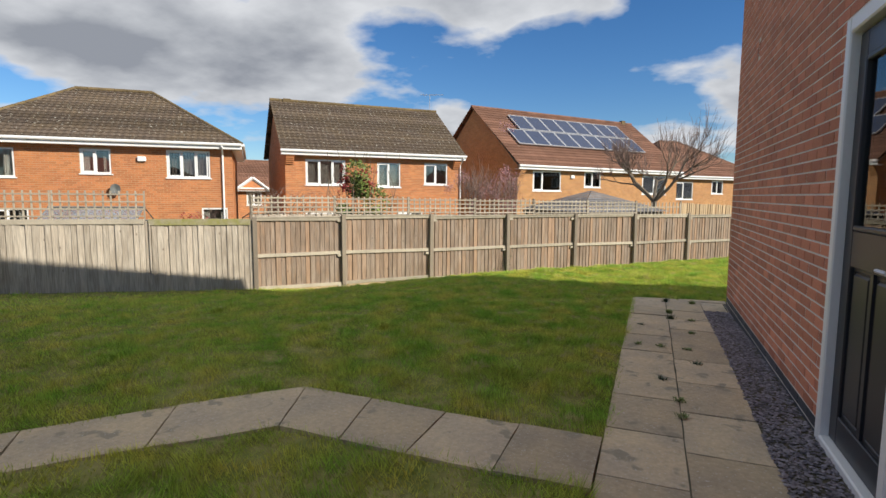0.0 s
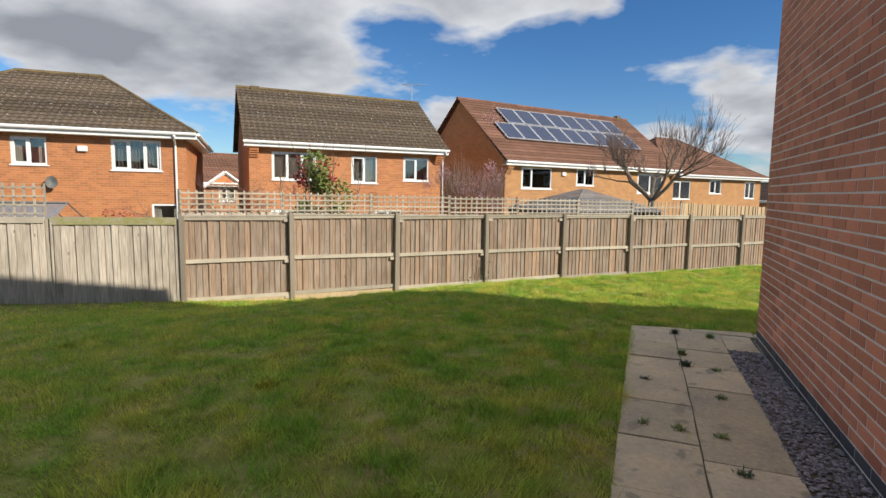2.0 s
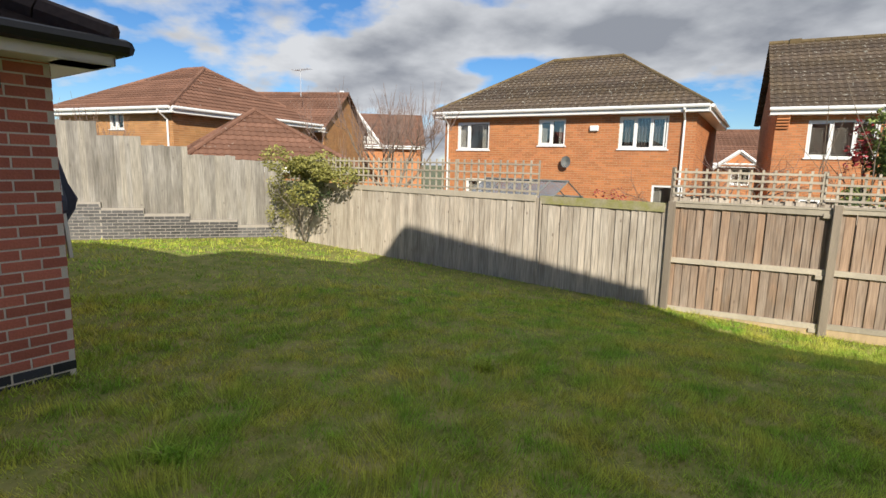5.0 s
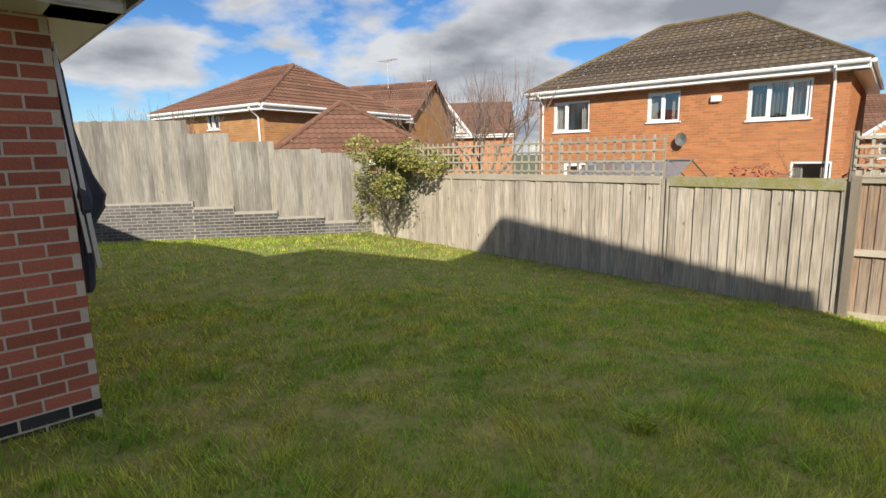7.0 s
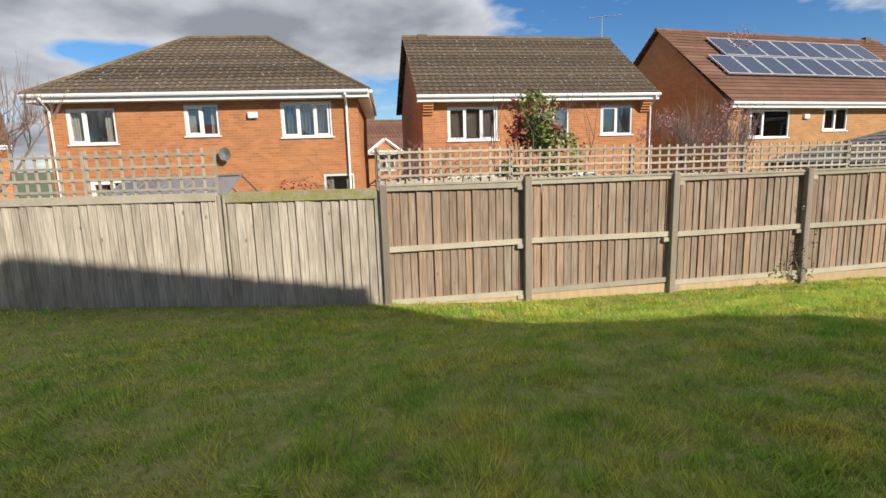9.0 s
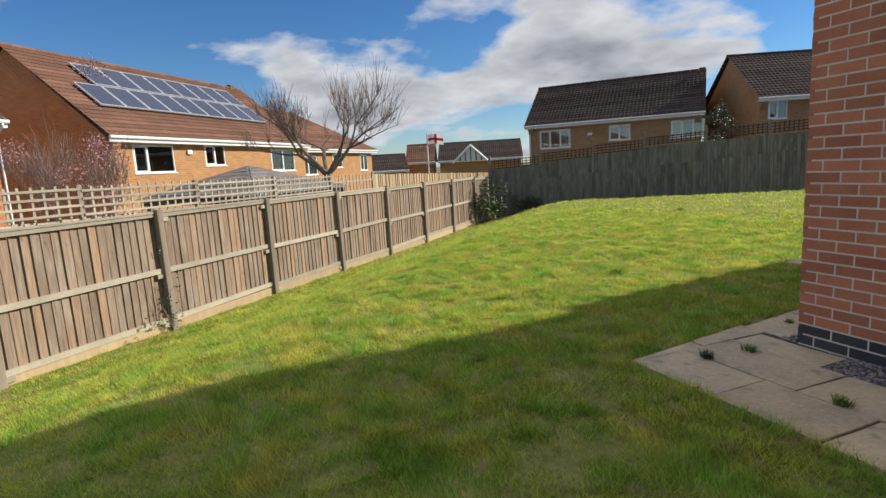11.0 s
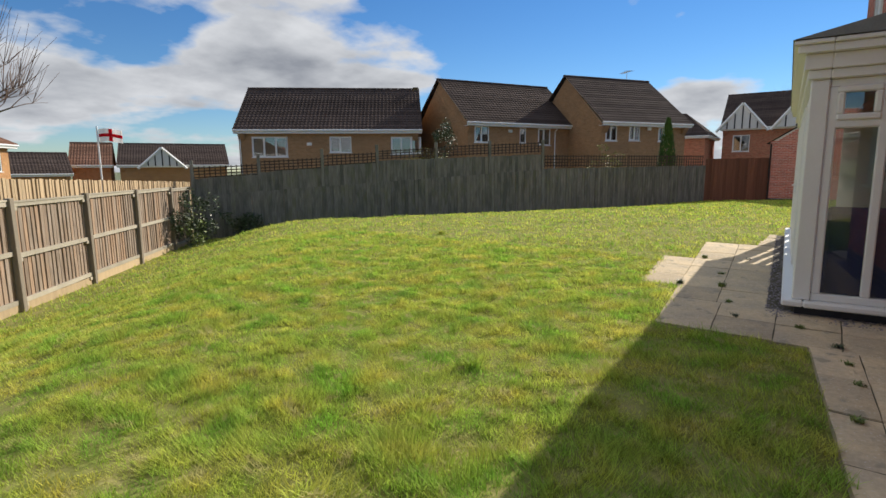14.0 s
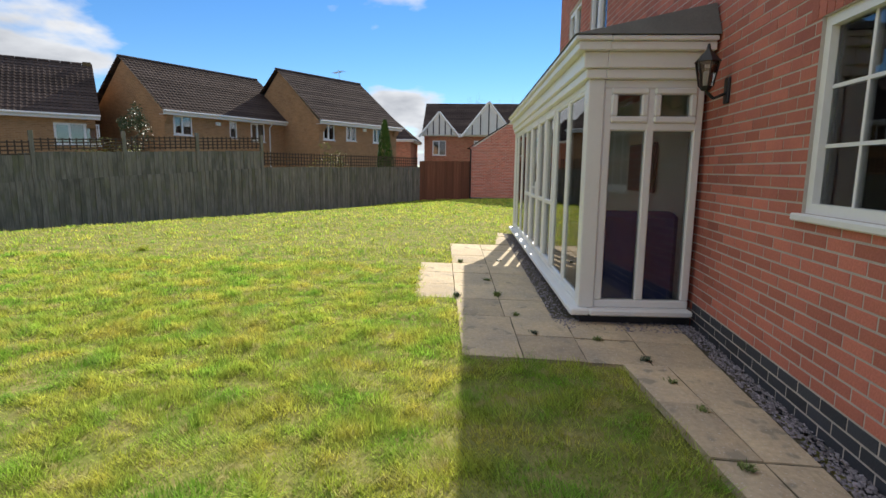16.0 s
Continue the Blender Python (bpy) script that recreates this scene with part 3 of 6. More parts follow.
# ---- windows ----
def lattice(bm, xs, zs, openings, y0, y1):
    """One joined frame of bars: the grid cells that are not openings."""
    grid = {}

    def v(i, j, k):
        if (i, j, k) not in grid:
            grid[i, j, k] = bm.verts.new((xs[i], (y0, y1)[k], zs[j]))
        return grid[i, j, k]
    nx, nz = len(xs) - 1, len(zs) - 1

    def full(i, j):
        return 0 <= i < nx and 0 <= j < nz and (i, j) not in openings
    for i in range(nx):
        for j in range(nz):
            if not full(i, j):
                continue
            bm.faces.new((v(i, j, 0), v(i + 1, j, 0), v(i + 1, j + 1, 0), v(i, j + 1, 0)))
            bm.faces.new((v(i, j, 1), v(i, j + 1, 1), v(i + 1, j + 1, 1), v(i + 1, j, 1)))
            if not full(i - 1, j):
                bm.faces.new((v(i, j, 0), v(i, j + 1, 0), v(i, j + 1, 1), v(i, j, 1)))
            if not full(i + 1, j):
                bm.faces.new((v(i + 1, j, 0), v(i + 1, j, 1), v(i + 1, j + 1, 1), v(i + 1, j + 1, 0)))
            if not full(i, j - 1):
                bm.faces.new((v(i, j, 0), v(i, j, 1), v(i + 1, j, 1), v(i + 1, j, 0)))
            if not full(i, j + 1):
                bm.faces.new((v(i, j + 1, 0), v(i + 1, j + 1, 0), v(i + 1, j + 1, 1), v(i, j + 1, 1)))


def window(parent, x, z0, w, h, lights, glass, y=0.0, bars=0, cols=2, inside=None, name="window", sill=True, label="white framed window"):
    """A casement window in the wall plane y, facing -y: frame, panes, sill and what hangs behind."""
    f = 0.055
    bm = bmesh.new()
    n = len(lights)
    u = x + f
    span = w - 2 * f
    edges, xs = [], [x, x + f]
    for i, share in enumerate(lights):
        e = u + span * share
        edges.append((u, e))
        if i < n - 1:
            xs += [e - 0.03, e + 0.03]
        u = e
    xs += [x + w - f, x + w]
    lattice(bm, xs, [z0, z0 + f, z0 + h - f, z0 + h], {(1 + 2 * i, 1) for i in range(n)}, y - 0.012, y + 0.06)
    win = part(name, bm, M_WHITE, parent, label)
    for i, (a, e) in enumerate(edges):
        if i % 2 == 0 and n > 1:      # an opening sash stands proud
            sb = bmesh.new()
            g = 0.04
            a2, e2 = a + (0.03 if i else 0), e - 0.03
            lattice(sb, [a2, a2 + g, e2 - g, e2], [z0 + f, z0 + f + g, z0 + h - f - g, z0 + h - f], {(1, 1)}, y - 0.022, y + 0.03)
            part("sash", sb, M_WHITE, win)
        gb = bmesh.new()
        box(gb, a, e, y + 0.028, y + 0.034, z0 + f, z0 + h - f)
        pane = part("pane", gb, glass, win, "clear reflecting glass")
        pane.visible_shadow = False
        if bars:
            bb = bmesh.new()
            for k in range(1, cols):
                xx = a + (e - a) * k / cols
                box(bb, xx - 0.01, xx + 0.01, y + 0.024, y + 0.038, z0 + f, z0 + h - f)
            for k in range(1, bars):
                zz = z0 + f + (h - 2 * f) * k / bars
                box(bb, a, e, y + 0.023, y + 0.039, zz - 0.01, zz + 0.01)
            part("glazing_bar", bb, M_WHITE, win)
    if sill:
        sb = bmesh.new()
        soft_box(sb, x - 0.05, x + w + 0.05, y - 0.07, y + 0.05, z0 - 0.045, z0 - 0.002, 0.008)
        part("sill", sb, M_WHITE, win)
    if inside:
        cb = bmesh.new()
        if inside == "blinds":
            k = int(h / 0.05)
            for i in range(k):
                box(cb, x + f, x + w - f, y + 0.12, y + 0.15, z0 + f + i * 0.05, z0 + f + i * 0.05 + 0.012)
            part("blind", cb, M_CURTAIN, win, "pale slatted blind")
        elif inside == "vertical":
            k = int(w / 0.1)
            for i in range(k):
                if random.random() < 0.85:
                    box(cb, x + f + i * 0.1, x + f + i * 0.1 + 0.07, y + 0.12, y + 0.125 + 0.03 * random.random(), z0 + f, z0 + h - f)
            part("blind", cb, M_BLIND, win, "dark vertical blind")
        else:
            for s0, s1 in ((0.0, 0.26), (0.76, 1.0)):
                k = 8
                for i in range(k):
                    a = x + f + (w - 2 * f) * (s0 + (s1 - s0) * i / k)
                    b = x + f + (w - 2 * f) * (s0 + (s1 - s0) * (i + 1) / k)
                    box(cb, a, b, y + 0.13 + 0.03 * (i % 2), y + 0.15 + 0.03 * (i % 2), z0 + f, z0 + h - f)
            part("curtain", cb, M_CURTAIN, win, "pale drawn-back curtains")
    return win


# ---- roofs and houses ----
def roof_slope(bm, u0, u1, y0, z0, y1, z1, lim0, lim1, pitch=0.27, wave=0.22, amp=0.026):
    """Interlocking tiles on one slope from the eaves (y0, z0) to the ridge (y1, z1); lim0/lim1(t): its ends at height share t."""
    run, rise = y1 - y0, z1 - z0
    slope = math.hypot(run, rise)
    ny, nz = -rise / slope, abs(run) / slope
    if run < 0:
        ny = rise / slope * 1.0
    rows = max(2, round(slope / pitch))
    step = wave / 4
    for r in range(rows):
        t0, t1 = r / rows, (r + 1) / rows
        a0, b0, a1, b1 = lim0(t0), lim1(t0), lim0(t1), lim1(t1)
        n = max(1, int((b0 - a0) / step))
        off = 0.0
        prev = None
        for i in range(n + 1):
            u = a0 + (b0 - a0) * i / n
            bulge = amp * (0.5 + 0.5 * math.cos(math.tau * (u / wave))) 
            ul = min(max(u, a0), b0)
            uu = min(max(u, a1), b1)
            lo = bulge + 0.03
            hi = bulge + 0.004
            p = bm.verts.new((ul, y0 + run * t0 + ny * lo, z0 + rise * t0 + nz * lo))
            q = bm.verts.new((uu, y0 + run * t1 + ny * hi, z0 + rise * t1 + nz * hi))
            w = bm.verts.new((ul, y0 + run * t0 + ny * (bulge - 0.005), z0 + rise * t0 + nz * (bulge - 0.005)))
            if prev:
                bm.faces.new((prev[0], p, q, prev[1]))
                bm.faces.new((prev[2], w, p, prev[0]))
            prev = (p, q, w)


def ridge_tiles(bm, a, b, r=0.09):
    a, b = Vector(a), Vector(b)
    n = max(1, round((b - a).length / 0.45))
    for i in range(n):
        tube(bm, a + (b - a) * (i / n), a + (b - a) * ((i + 0.97) / n), r, r * 1.05, 8)


def house(name, left, right, z_eaves, z_base, depth, z_ridge, label, windows, brick=None, tile=None, hip=None, bonds=True, pipes=(), boxes=(), lower=(), inside="curtain", soffit=0.33, chimney=None, single=False):
    """A neighbouring house: local x along its gutter, y away from the garden. hip: x of both ridge ends, or None for gables."""
    brick, tile = brick or M_NB, tile or M_TILE
    w = math.hypot(right[0] - left[0], right[1] - left[1])
    t = thing(name, frame_at(left, right), label, "house", "neighbouring houses")
    yw = soffit
    x0, x1 = (0.35, w - 0.35) if hip else (0.22, w - 0.22)
    holes = [(a, a + ww, z, z + hh) for a, z, ww, hh, *_ in [*windows, *lower]]
    core = bmesh.new()
    for a, b, c, d in cells(w, z_base, z_eaves - 0.02, [*holes, (0, x0, z_base - 1, z_eaves + 1), (x1, w, z_base - 1, z_eaves + 1)]):
        box(core, a, b, yw, yw + 0.25, c, d)
    box(core, x0, x0 + 0.25, yw + 0.25, depth - yw, z_base, z_eaves - 0.02)
    box(core, x1 - 0.25, x1, yw + 0.25, depth - yw, z_base, z_eaves - 0.02)
    box(core, x0, x1, depth - yw - 0.25, depth - yw, z_base, z_eaves - 0.02)
    zm = (min(h[2] for h in holes) if holes else z_eaves) - 0.5
    if not hip:
        for xa, xb in ((x0, x0 + 0.25), (x1 - 0.25, x1)):
            v = [core.verts.new(p) for x in (xa, xb) for p in ((x, yw, z_eaves - 0.02), (x, depth - yw, z_eaves - 0.02), (x, depth / 2, z_ridge - 0.08))]
            for f in ((0, 2, 1), (3, 4, 5), (0, 3, 5, 2), (1, 2, 5, 4)):
                core.faces.new([v[i] for i in f])
    room = bmesh.new()
    box(room, x0 + 0.25, x1 - 0.25, yw + 1.6, yw + 1.7, z_base, z_eaves - 0.02)
    part("inner_wall", room, M_PLASTER, t, "pale plastered inner wall")
    wall = part("wall", core, M_NBM if brick is M_NB else M_NBM, t, "facing brick walls")
    bricks = bmesh.new()
    zlow = max(z_base, -0.3)
    z, c = zlow, 0
    while z + BH < z_eaves - 0.03:
        x = x0 - (BL + GAP) * 0.5 * (c % 2)
        while x < x1:
            a, b = max(x, x0), min(x + BL, x1)
            x += BL + GAP
            runs = [(a, b)]
            for h in holes:
                if z + BH > h[2] + 0.01 and z < h[3] - 0.01:
                    runs = [r for u, v in runs for r in ((u, min(v, h[0])), (max(u, h[1]), v)) if r[1] - r[0] > 0.02]
            for u, v in runs:
                box(bricks, u, v, yw - 0.008, yw + 0.02, z, z + BH)
        z += BH + GAP
        c += 1
    # end walls: whole courses
    z = zlow
    while z < (z_ridge if not hip else z_eaves) - 0.15:
        y0, y1 = yw, depth - yw
        if z + BH > z_eaves - 0.05:
            k = (z + BH - z_eaves) / (z_ridge - z_eaves)
            y0, y1 = yw + (depth / 2 - yw) * k + 0.06, depth - yw - (depth / 2 - yw) * k - 0.06
        for xa, xb in ((x0 - 0.008, x0 + 0.02), (x1 - 0.02, x1 + 0.008)):
            y = y0
            while y < y1 - 0.03:
                box(bricks, xa, xb, y, min(y + BL, y1), z, z + BH)
                y += BL + GAP
        z += BH + GAP
    part("brickwork", bricks, brick, wall, kind="stuff")
    rb = bmesh.new()
    h = depth / 2
    if hip:
        a, b = hip
        roof_slope(rb, 0, w, -0.05, z_eaves, h, z_ridge, lambda s: a * s, lambda s: w - (w - b) * s)
        roof_slope(rb, 0, w, depth + 0.05, z_eaves, h, z_ridge, lambda s: a * s, lambda s: w - (w - b) * s)
        for xe, xr in ((-0.05, a), (w + 0.05, b)):
            t2 = bmesh.new()
            roof_slope(t2, 0, depth, 0, z_eaves, abs(xr - xe), z_ridge, lambda s: h * s, lambda s: depth - h * s)
            for v in t2.verts:
                v.co = Vector((xe + v.co.y if xe < xr else xe - v.co.y, v.co.x, v.co.z))
            add_mesh(rb, t2); t2.free()
    else:
        roof_slope(rb, 0, w, -0.05, z_eaves, h, z_ridge, lambda s: 0, lambda s: w)
        roof_slope(rb, 0, w, depth + 0.05, z_eaves, h, z_ridge, lambda s: 0, lambda s: w)
    roof = part("roof", rb, tile, t, "interlocking concrete tile roof", kind="stuff")
    gb = bmesh.new()
    if hip:
        a, b = hip
        ridge_tiles(gb, (a, h, z_ridge + 0.02), (b, h, z_ridge + 0.02))
        for e, r in (((0, 0), a), ((0, depth), a), ((w, 0), b), ((w, depth), b)):
            ridge_tiles(gb, (e[0], e[1], z_eaves + 0.03), (r, h, z_ridge + 0.02), 0.07)
    else:
        ridge_tiles(gb, (0, h, z_ridge + 0.02), (w, h, z_ridge + 0.02))
    part("ridge", gb, M_RIDGE if tile is M_TILE else tile, roof, "mossy ridge tiles", kind="stuff")
    # fascia, soffit, gutter
    fb = bmesh.new()
    soft_box(fb, 0.02, w - 0.02, -0.02, 0.01, z_eaves - 0.20, z_eaves - 0.01, 0.005)
    box(fb, 0.02, w - 0.02, 0.01, yw + 0.02, z_eaves - 0.20, z_eaves - 0.18)
    if hip:
        for xa, xb in ((-0.02, 0.01), (w - 0.01, w + 0.02)):
            soft_box(fb, xa, xb, 0, depth, z_eaves - 0.20, z_eaves - 0.01, 0.005)
        box(fb, 0.01, x0 + 0.02, 0.0, depth, z_eaves - 0.20, z_eaves - 0.18)
        box(fb, x1 - 0.02, w - 0.01, 0.0, depth, z_eaves - 0.20, z_eaves - 0.18)
    part("fascia", fb, M_WHITE, t, "white plastic fascia and soffit")
    gt = bmesh.new()
    tube(gt, (0, -0.07, z_eaves - 0.03), (w, -0.07, z_eaves - 0.03), 0.055, 0.055, 8)
    if hip:
        tube(gt, (w + 0.07, 0, z_eaves - 0.03), (w + 0.07, depth, z_eaves - 0.03), 0.055, 0.055, 8)
    part("gutter", gt, M_WHITE, t, "white half-round gutter")
    if not hip:
        for xa, s in ((x0, 1), (x1, -1)):
            cb = bmesh.new()
            for k in range(5):
                a, b = sorted((xa - s * 0.0, xa + s * (0.34 - 0.0)))
                box(cb, a, b, 0.02 + k * 0.06, yw + 0.02, z_eaves - 0.24 - k * 0.085, z_eaves - 0.165 - k * 0.085)
            part("corbel", cb, brick, t, "stepped brick corbel under the eaves")
    for px in pipes:
        pb = bmesh.new()
        tube(pb, (px, -0.07, z_eaves - 0.05), (px, -0.07, z_eaves - 0.14), 0.04, 0.04)
        tube(pb, (px, -0.07, z_eaves - 0.13), (px, yw - 0.06, z_eaves - 0.40), 0.035, 0.035)
        tube(pb, (px, yw - 0.06, z_eaves - 0.38), (px, yw - 0.06, z_base), 0.035, 0.035)
        part("downpipe", pb, M_WHITE, t, "white downpipe")
    for bx, bz in boxes:
        ab = bmesh.new()
        soft_box(ab, bx, bx + 0.28, yw - 0.10, yw, bz, bz + 0.18, 0.02)
        part("alarm_box", ab, M_WHITE, t, "white alarm box")
    for a, z, ww, hh, lights, *ins in [*windows, *lower]:
        window(t, a, z, ww, hh, lights, M_GLASS_FAR, y=yw + 0.02, inside=(ins[0] if ins else inside))
    if chimney:
        qb = bmesh.new()
        box(qb, chimney[0], chimney[0] + 0.35, h - 0.12, h + 0.12, z_ridge - 0.1, z_ridge + chimney[1])
        part("ridge_vent", qb, M_RIDGE, roof)
    return t


# ---- own house ----
def gable_side(y):
    """Height of the gable over the side wall, by distance from its door end."""
    return 5.0 + max(0.0, 2.83 - abs(y - 3.0) * 1.08)


# side wall faces -x: seen from outside it runs from the rear corner to the door end
side_holes = [(4.28, 5.28, 0.05, 2.48), (1.30, 1.42, 2.98, 3.14)]
brick_wall("wall_side", (0, 0), (0, -5.4), -0.2, 5.0, M_SIDE, "orange-red brick side wall over a blue brick plinth", side_holes, near=(0.6, 4.4, 0.2, 1.75), blue=5, top=gable_side)
brick_wall("wall_rear", (3.62, 0), (0, 0), -0.3, 5.0, M_RED, "red brick rear wall over a blue brick plinth", [(1.63, 2.93, 1.14, 2.18)], near=(0.3, 3.4, -0.01, 1.15), blue=7, mortar=M_MORTAR_SHADED)


def rest_of_house():
    w2 = frame_at((10.6, 0.75), (3.62, 0.0))
    brick_wall("wall_upper", (10.6, 0.75), (3.62, 0.0), -0.3, 5.0, M_RED, "red brick rear wall above the sunroom", [(0.9, 1.9, 3.2, 4.3), (2.6, 3.6, 3.2, 4.3)], mortar=M_MORTAR_SHADED)
    b2 = bmesh.new()
    box(b2, 0.0, 10.6, -5.62, -5.4, -0.3, 5.0)
    box(b2, 10.4, 10.62, -5.4, 0.7, -0.3, 5.0)
    solid("wall_front", b2, M_SIDE, "brick walls closing the house", "wall", kind="structure")
    fl = bmesh.new()
    box(fl, 0.24, 10.38, -5.38, -0.24, 0.02, 0.10)
    box(fl, 3.8, 10.2, -0.24, 0.9, 0.02, 0.10)
    solid("floor", fl, M_PLASTER, "plain floor inside the house", "floor", kind="structure")
    cl = bmesh.new()
    box(cl, 0.24, 10.38, -5.38, -0.24, 2.55, 2.62)
    solid("ceiling", cl, M_PLASTER, "plain white ceiling", "ceiling", kind="structure")
    pt = bmesh.new()
    box(pt, 0.24, 10.38, -3.3, -3.2, 0.1, 2.55)
    box(pt, 3.4, 3.5, -3.2, -0.24, 0.1, 2.55)
    solid("wall_inner", pt, M_PLASTER, "plastered inner walls", "wall", kind="structure")
    # block and roof out of view, added to keep the lawn in shade
    fw = bmesh.new()
    box(fw, 0.0, 10.4, -9.7, -5.63, -0.3, 5.0)
    solid("wall_front_wing", fw, M_SIDE, "unseen brick block added at the house front to shade the lawn", "wall", kind="structure")
    fr = bmesh.new()
    v = [fr.verts.new((x, y, z)) for x in (-0.3, 10.7) for y, z in ((-3.9, 6.75), (-6.3, 7.45), (-9.95, 4.9), (-3.9, 4.9))]
    for f in ((0, 1, 5, 4), (1, 2, 6, 5), (2, 3, 7, 6), (0, 3, 2, 1), (4, 5, 6, 7)):
        fr.faces.new([v[i] for i in f])
    solid("roof_front_wing", fr, M_TILE_DARK, "tiled roof of the unseen front block, shaped to shade the lawn", "roof", kind="structure")
    t = thing("house_roof", Matrix.Identity(4), "dark tiled gable roof of the house", "roof", kind="structure")
    rb = bmesh.new()
    roof_slope(rb, -0.3, 10.9, 0.32, 4.95, -3.0, 7.92, lambda s: -0.3, lambda s: 10.9)
    roof_slope(rb, -0.3, 10.9, -5.75, 4.95, -3.0, 7.92, lambda s: -0.3, lambda s: 10.9)
    part("roof", rb, M_TILE_DARK, t)
    ub = bmesh.new()
    for ya in (0.30, -5.73):
        v = [ub.verts.new(p) for p in ((-0.3, ya, 4.93), (10.9, ya, 4.93), (10.9, -3.0, 7.88), (-0.3, -3.0, 7.88))]
        ub.faces.new(v)
    box(ub, -0.3, 10.9, 0.0, 0.3, 4.78, 4.95)
    box(ub, -0.3, 10.9, -5.75, -5.4, 4.78, 4.95)
    part("underlay", ub, M_BLACK, t)
    return w2


w2 = rest_of_house()


def side_door():
    t = thing("door_1", pose(0, -4.28, 0.06, 0, 0, -90) @ Matrix.Diagonal((1, 1, 1.09, 1)), "black panelled back door with a glazed top in a white frame", "door", kind="structure")
    # local x along the wall, y into the house
    fb = bmesh.new()
    for a in ((0, 0.075, 0, 2.22), (0.925, 1.0, 0, 2.22), (0.075, 0.925, 2.14, 2.22), (0.075, 0.925, 0, 0.05)):
        soft_box(fb, a[0], a[1], -0.02, 0.09, a[2], a[3], 0.008)
    part("door_frame", fb, M_WHITE, t, "white plastic frame")
    lb = bmesh.new()
    for a in ((0.08, 0.20, 0.05, 2.13), (0.80, 0.92, 0.05, 2.13), (0.20, 0.80, 0.05, 0.20), (0.20, 0.80, 0.98, 1.16), (0.20, 0.80, 2.0, 2.13)):
        soft_box(lb, a[0], a[1], 0.03, 0.075, a[2], a[3], 0.005)
    leaf = part("door_leaf", lb, M_DOOR, t, "black grained door leaf")
    for a, b in ((0.20, 0.48), (0.52, 0.80)):
        pb = bmesh.new()
        soft_box(pb, a + 0.02, b - 0.02, 0.04, 0.065, 0.22, 0.96, 0.02)
        box(pb, a, b, 0.05, 0.06, 0.20, 0.98)
        part("door_panel", pb, M_DOOR, leaf)
    sb = bmesh.new()
    box(sb, 0.48, 0.52, 0.035, 0.07, 0.20, 0.98)
    part("muntin", sb, M_DOOR, leaf)
    bb = bmesh.new()
    for a in ((0.20, 0.225, 1.16, 2.0), (0.775, 0.80, 1.16, 2.0), (0.225, 0.775, 1.16, 1.185), (0.225, 0.775, 1.975, 2.0)):
        soft_box(bb, a[0], a[1], 0.02, 0.075, a[2], a[3], 0.006)
    part("glazing_bead", bb, M_DOOR, leaf)
    gb = bmesh.new()
    box(gb, 0.225, 0.775, 0.045, 0.052, 1.185, 1.975)
    g = part("pane", gb, M_GLASS, leaf, "clear glass")
    g.visible_shadow = False
    hb = bmesh.new()
    tube(hb, (0.86, 0.03, 1.02), (0.86, -0.03, 1.02), 0.012, 0.012)
    tube(hb, (0.86, -0.03, 1.02), (0.74, -0.03, 1.02), 0.011, 0.009)
    part("handle", hb, M_ALU, leaf, "metal lever handle")


side_door()
ab = bmesh.new()
for k in range(5):
    box(ab, 1.30, 1.42, 0.0, 0.02, 2.985 + k * 0.03, 3.005 + k * 0.03)
box(ab, 1.30, 1.42, 0.02, 0.03, 2.98, 3.14)
solid("wall_vent", ab, M_SIDE, "terracotta air brick in the side wall", "vent", m=frame_at((0, 0), (0, -5.4)))

t = thing("kitchen_window", frame_at((3.62, 0), (0, 0)), "white casement window with glazing bars in red brick", "window", kind="structure")
t.name = "window_1"
window(t, 1.63, 1.14, 1.30, 1.04, (1.0,), M_GLASS, y=0.03, bars=3, cols=4, name="window_frame", inside=None)
bm = bmesh.new()
for k in range(1):
    x = 1.52
    while x < 3.0:
        box(bm, x, x + 0.065, -0.006, 0.03, 2.185, 2.185 + 0.21)
        x += 0.075
part("lintel_brick", bm, M_RED, t, "soldier course of bricks", kind="stuff")


def wall_lantern():
    t = thing("wall_lantern", pose(3.22, 0.0, 1.98), "black carriage lantern on a bracket beside the sunroom", "lamp")
    bm = bmesh.new()
    soft_box(bm, -0.045, 0.045, -0.0, 0.025, -0.10, 0.10, 0.01)
    tube(bm, (0, 0.02, -0.02), (0, 0.11, -0.06), 0.012, 0.012)
    tube(bm, (0, 0.11, -0.06), (0, 0.17, 0.0), 0.012, 0.012)
    part("bracket", bm, M_BLACK, t)
    c = bmesh.new()
    tube(c, (0, 0.17, 0.0), (0, 0.17, 0.03), 0.03, 0.05, 6)
    tube(c, (0, 0.17, 0.21), (0, 0.17, 0.30), 0.10, 0.02, 6)
    tube(c, (0, 0.17, 0.30), (0, 0.17, 0.345), 0.018, 0.008, 6)
    bars = []
    for k in range(6):
        a = k * math.tau / 6
        bars.append(bmesh.new())
        tube(bars[-1], (0.05 * math.cos(a), 0.17 + 0.05 * math.sin(a), 0.03), (0.085 * math.cos(a), 0.17 + 0.085 * math.sin(a), 0.21), 0.006, 0.006, 4)
    cage = part("cap", c, M_BLACK, t, "black metal cap and foot", kind="stuff")
    for c in bars:
        part("bar", c, M_BLACK, cage)
    g = bmesh.new()
    tube(g, (0, 0.17, 0.03), (0, 0.17, 0.21), 0.046, 0.08, 6)
    part("pane", g, glass_material("lantern_glass", (0.7, 0.7, 0.68), 0.05), cage)
    b = bmesh.new()
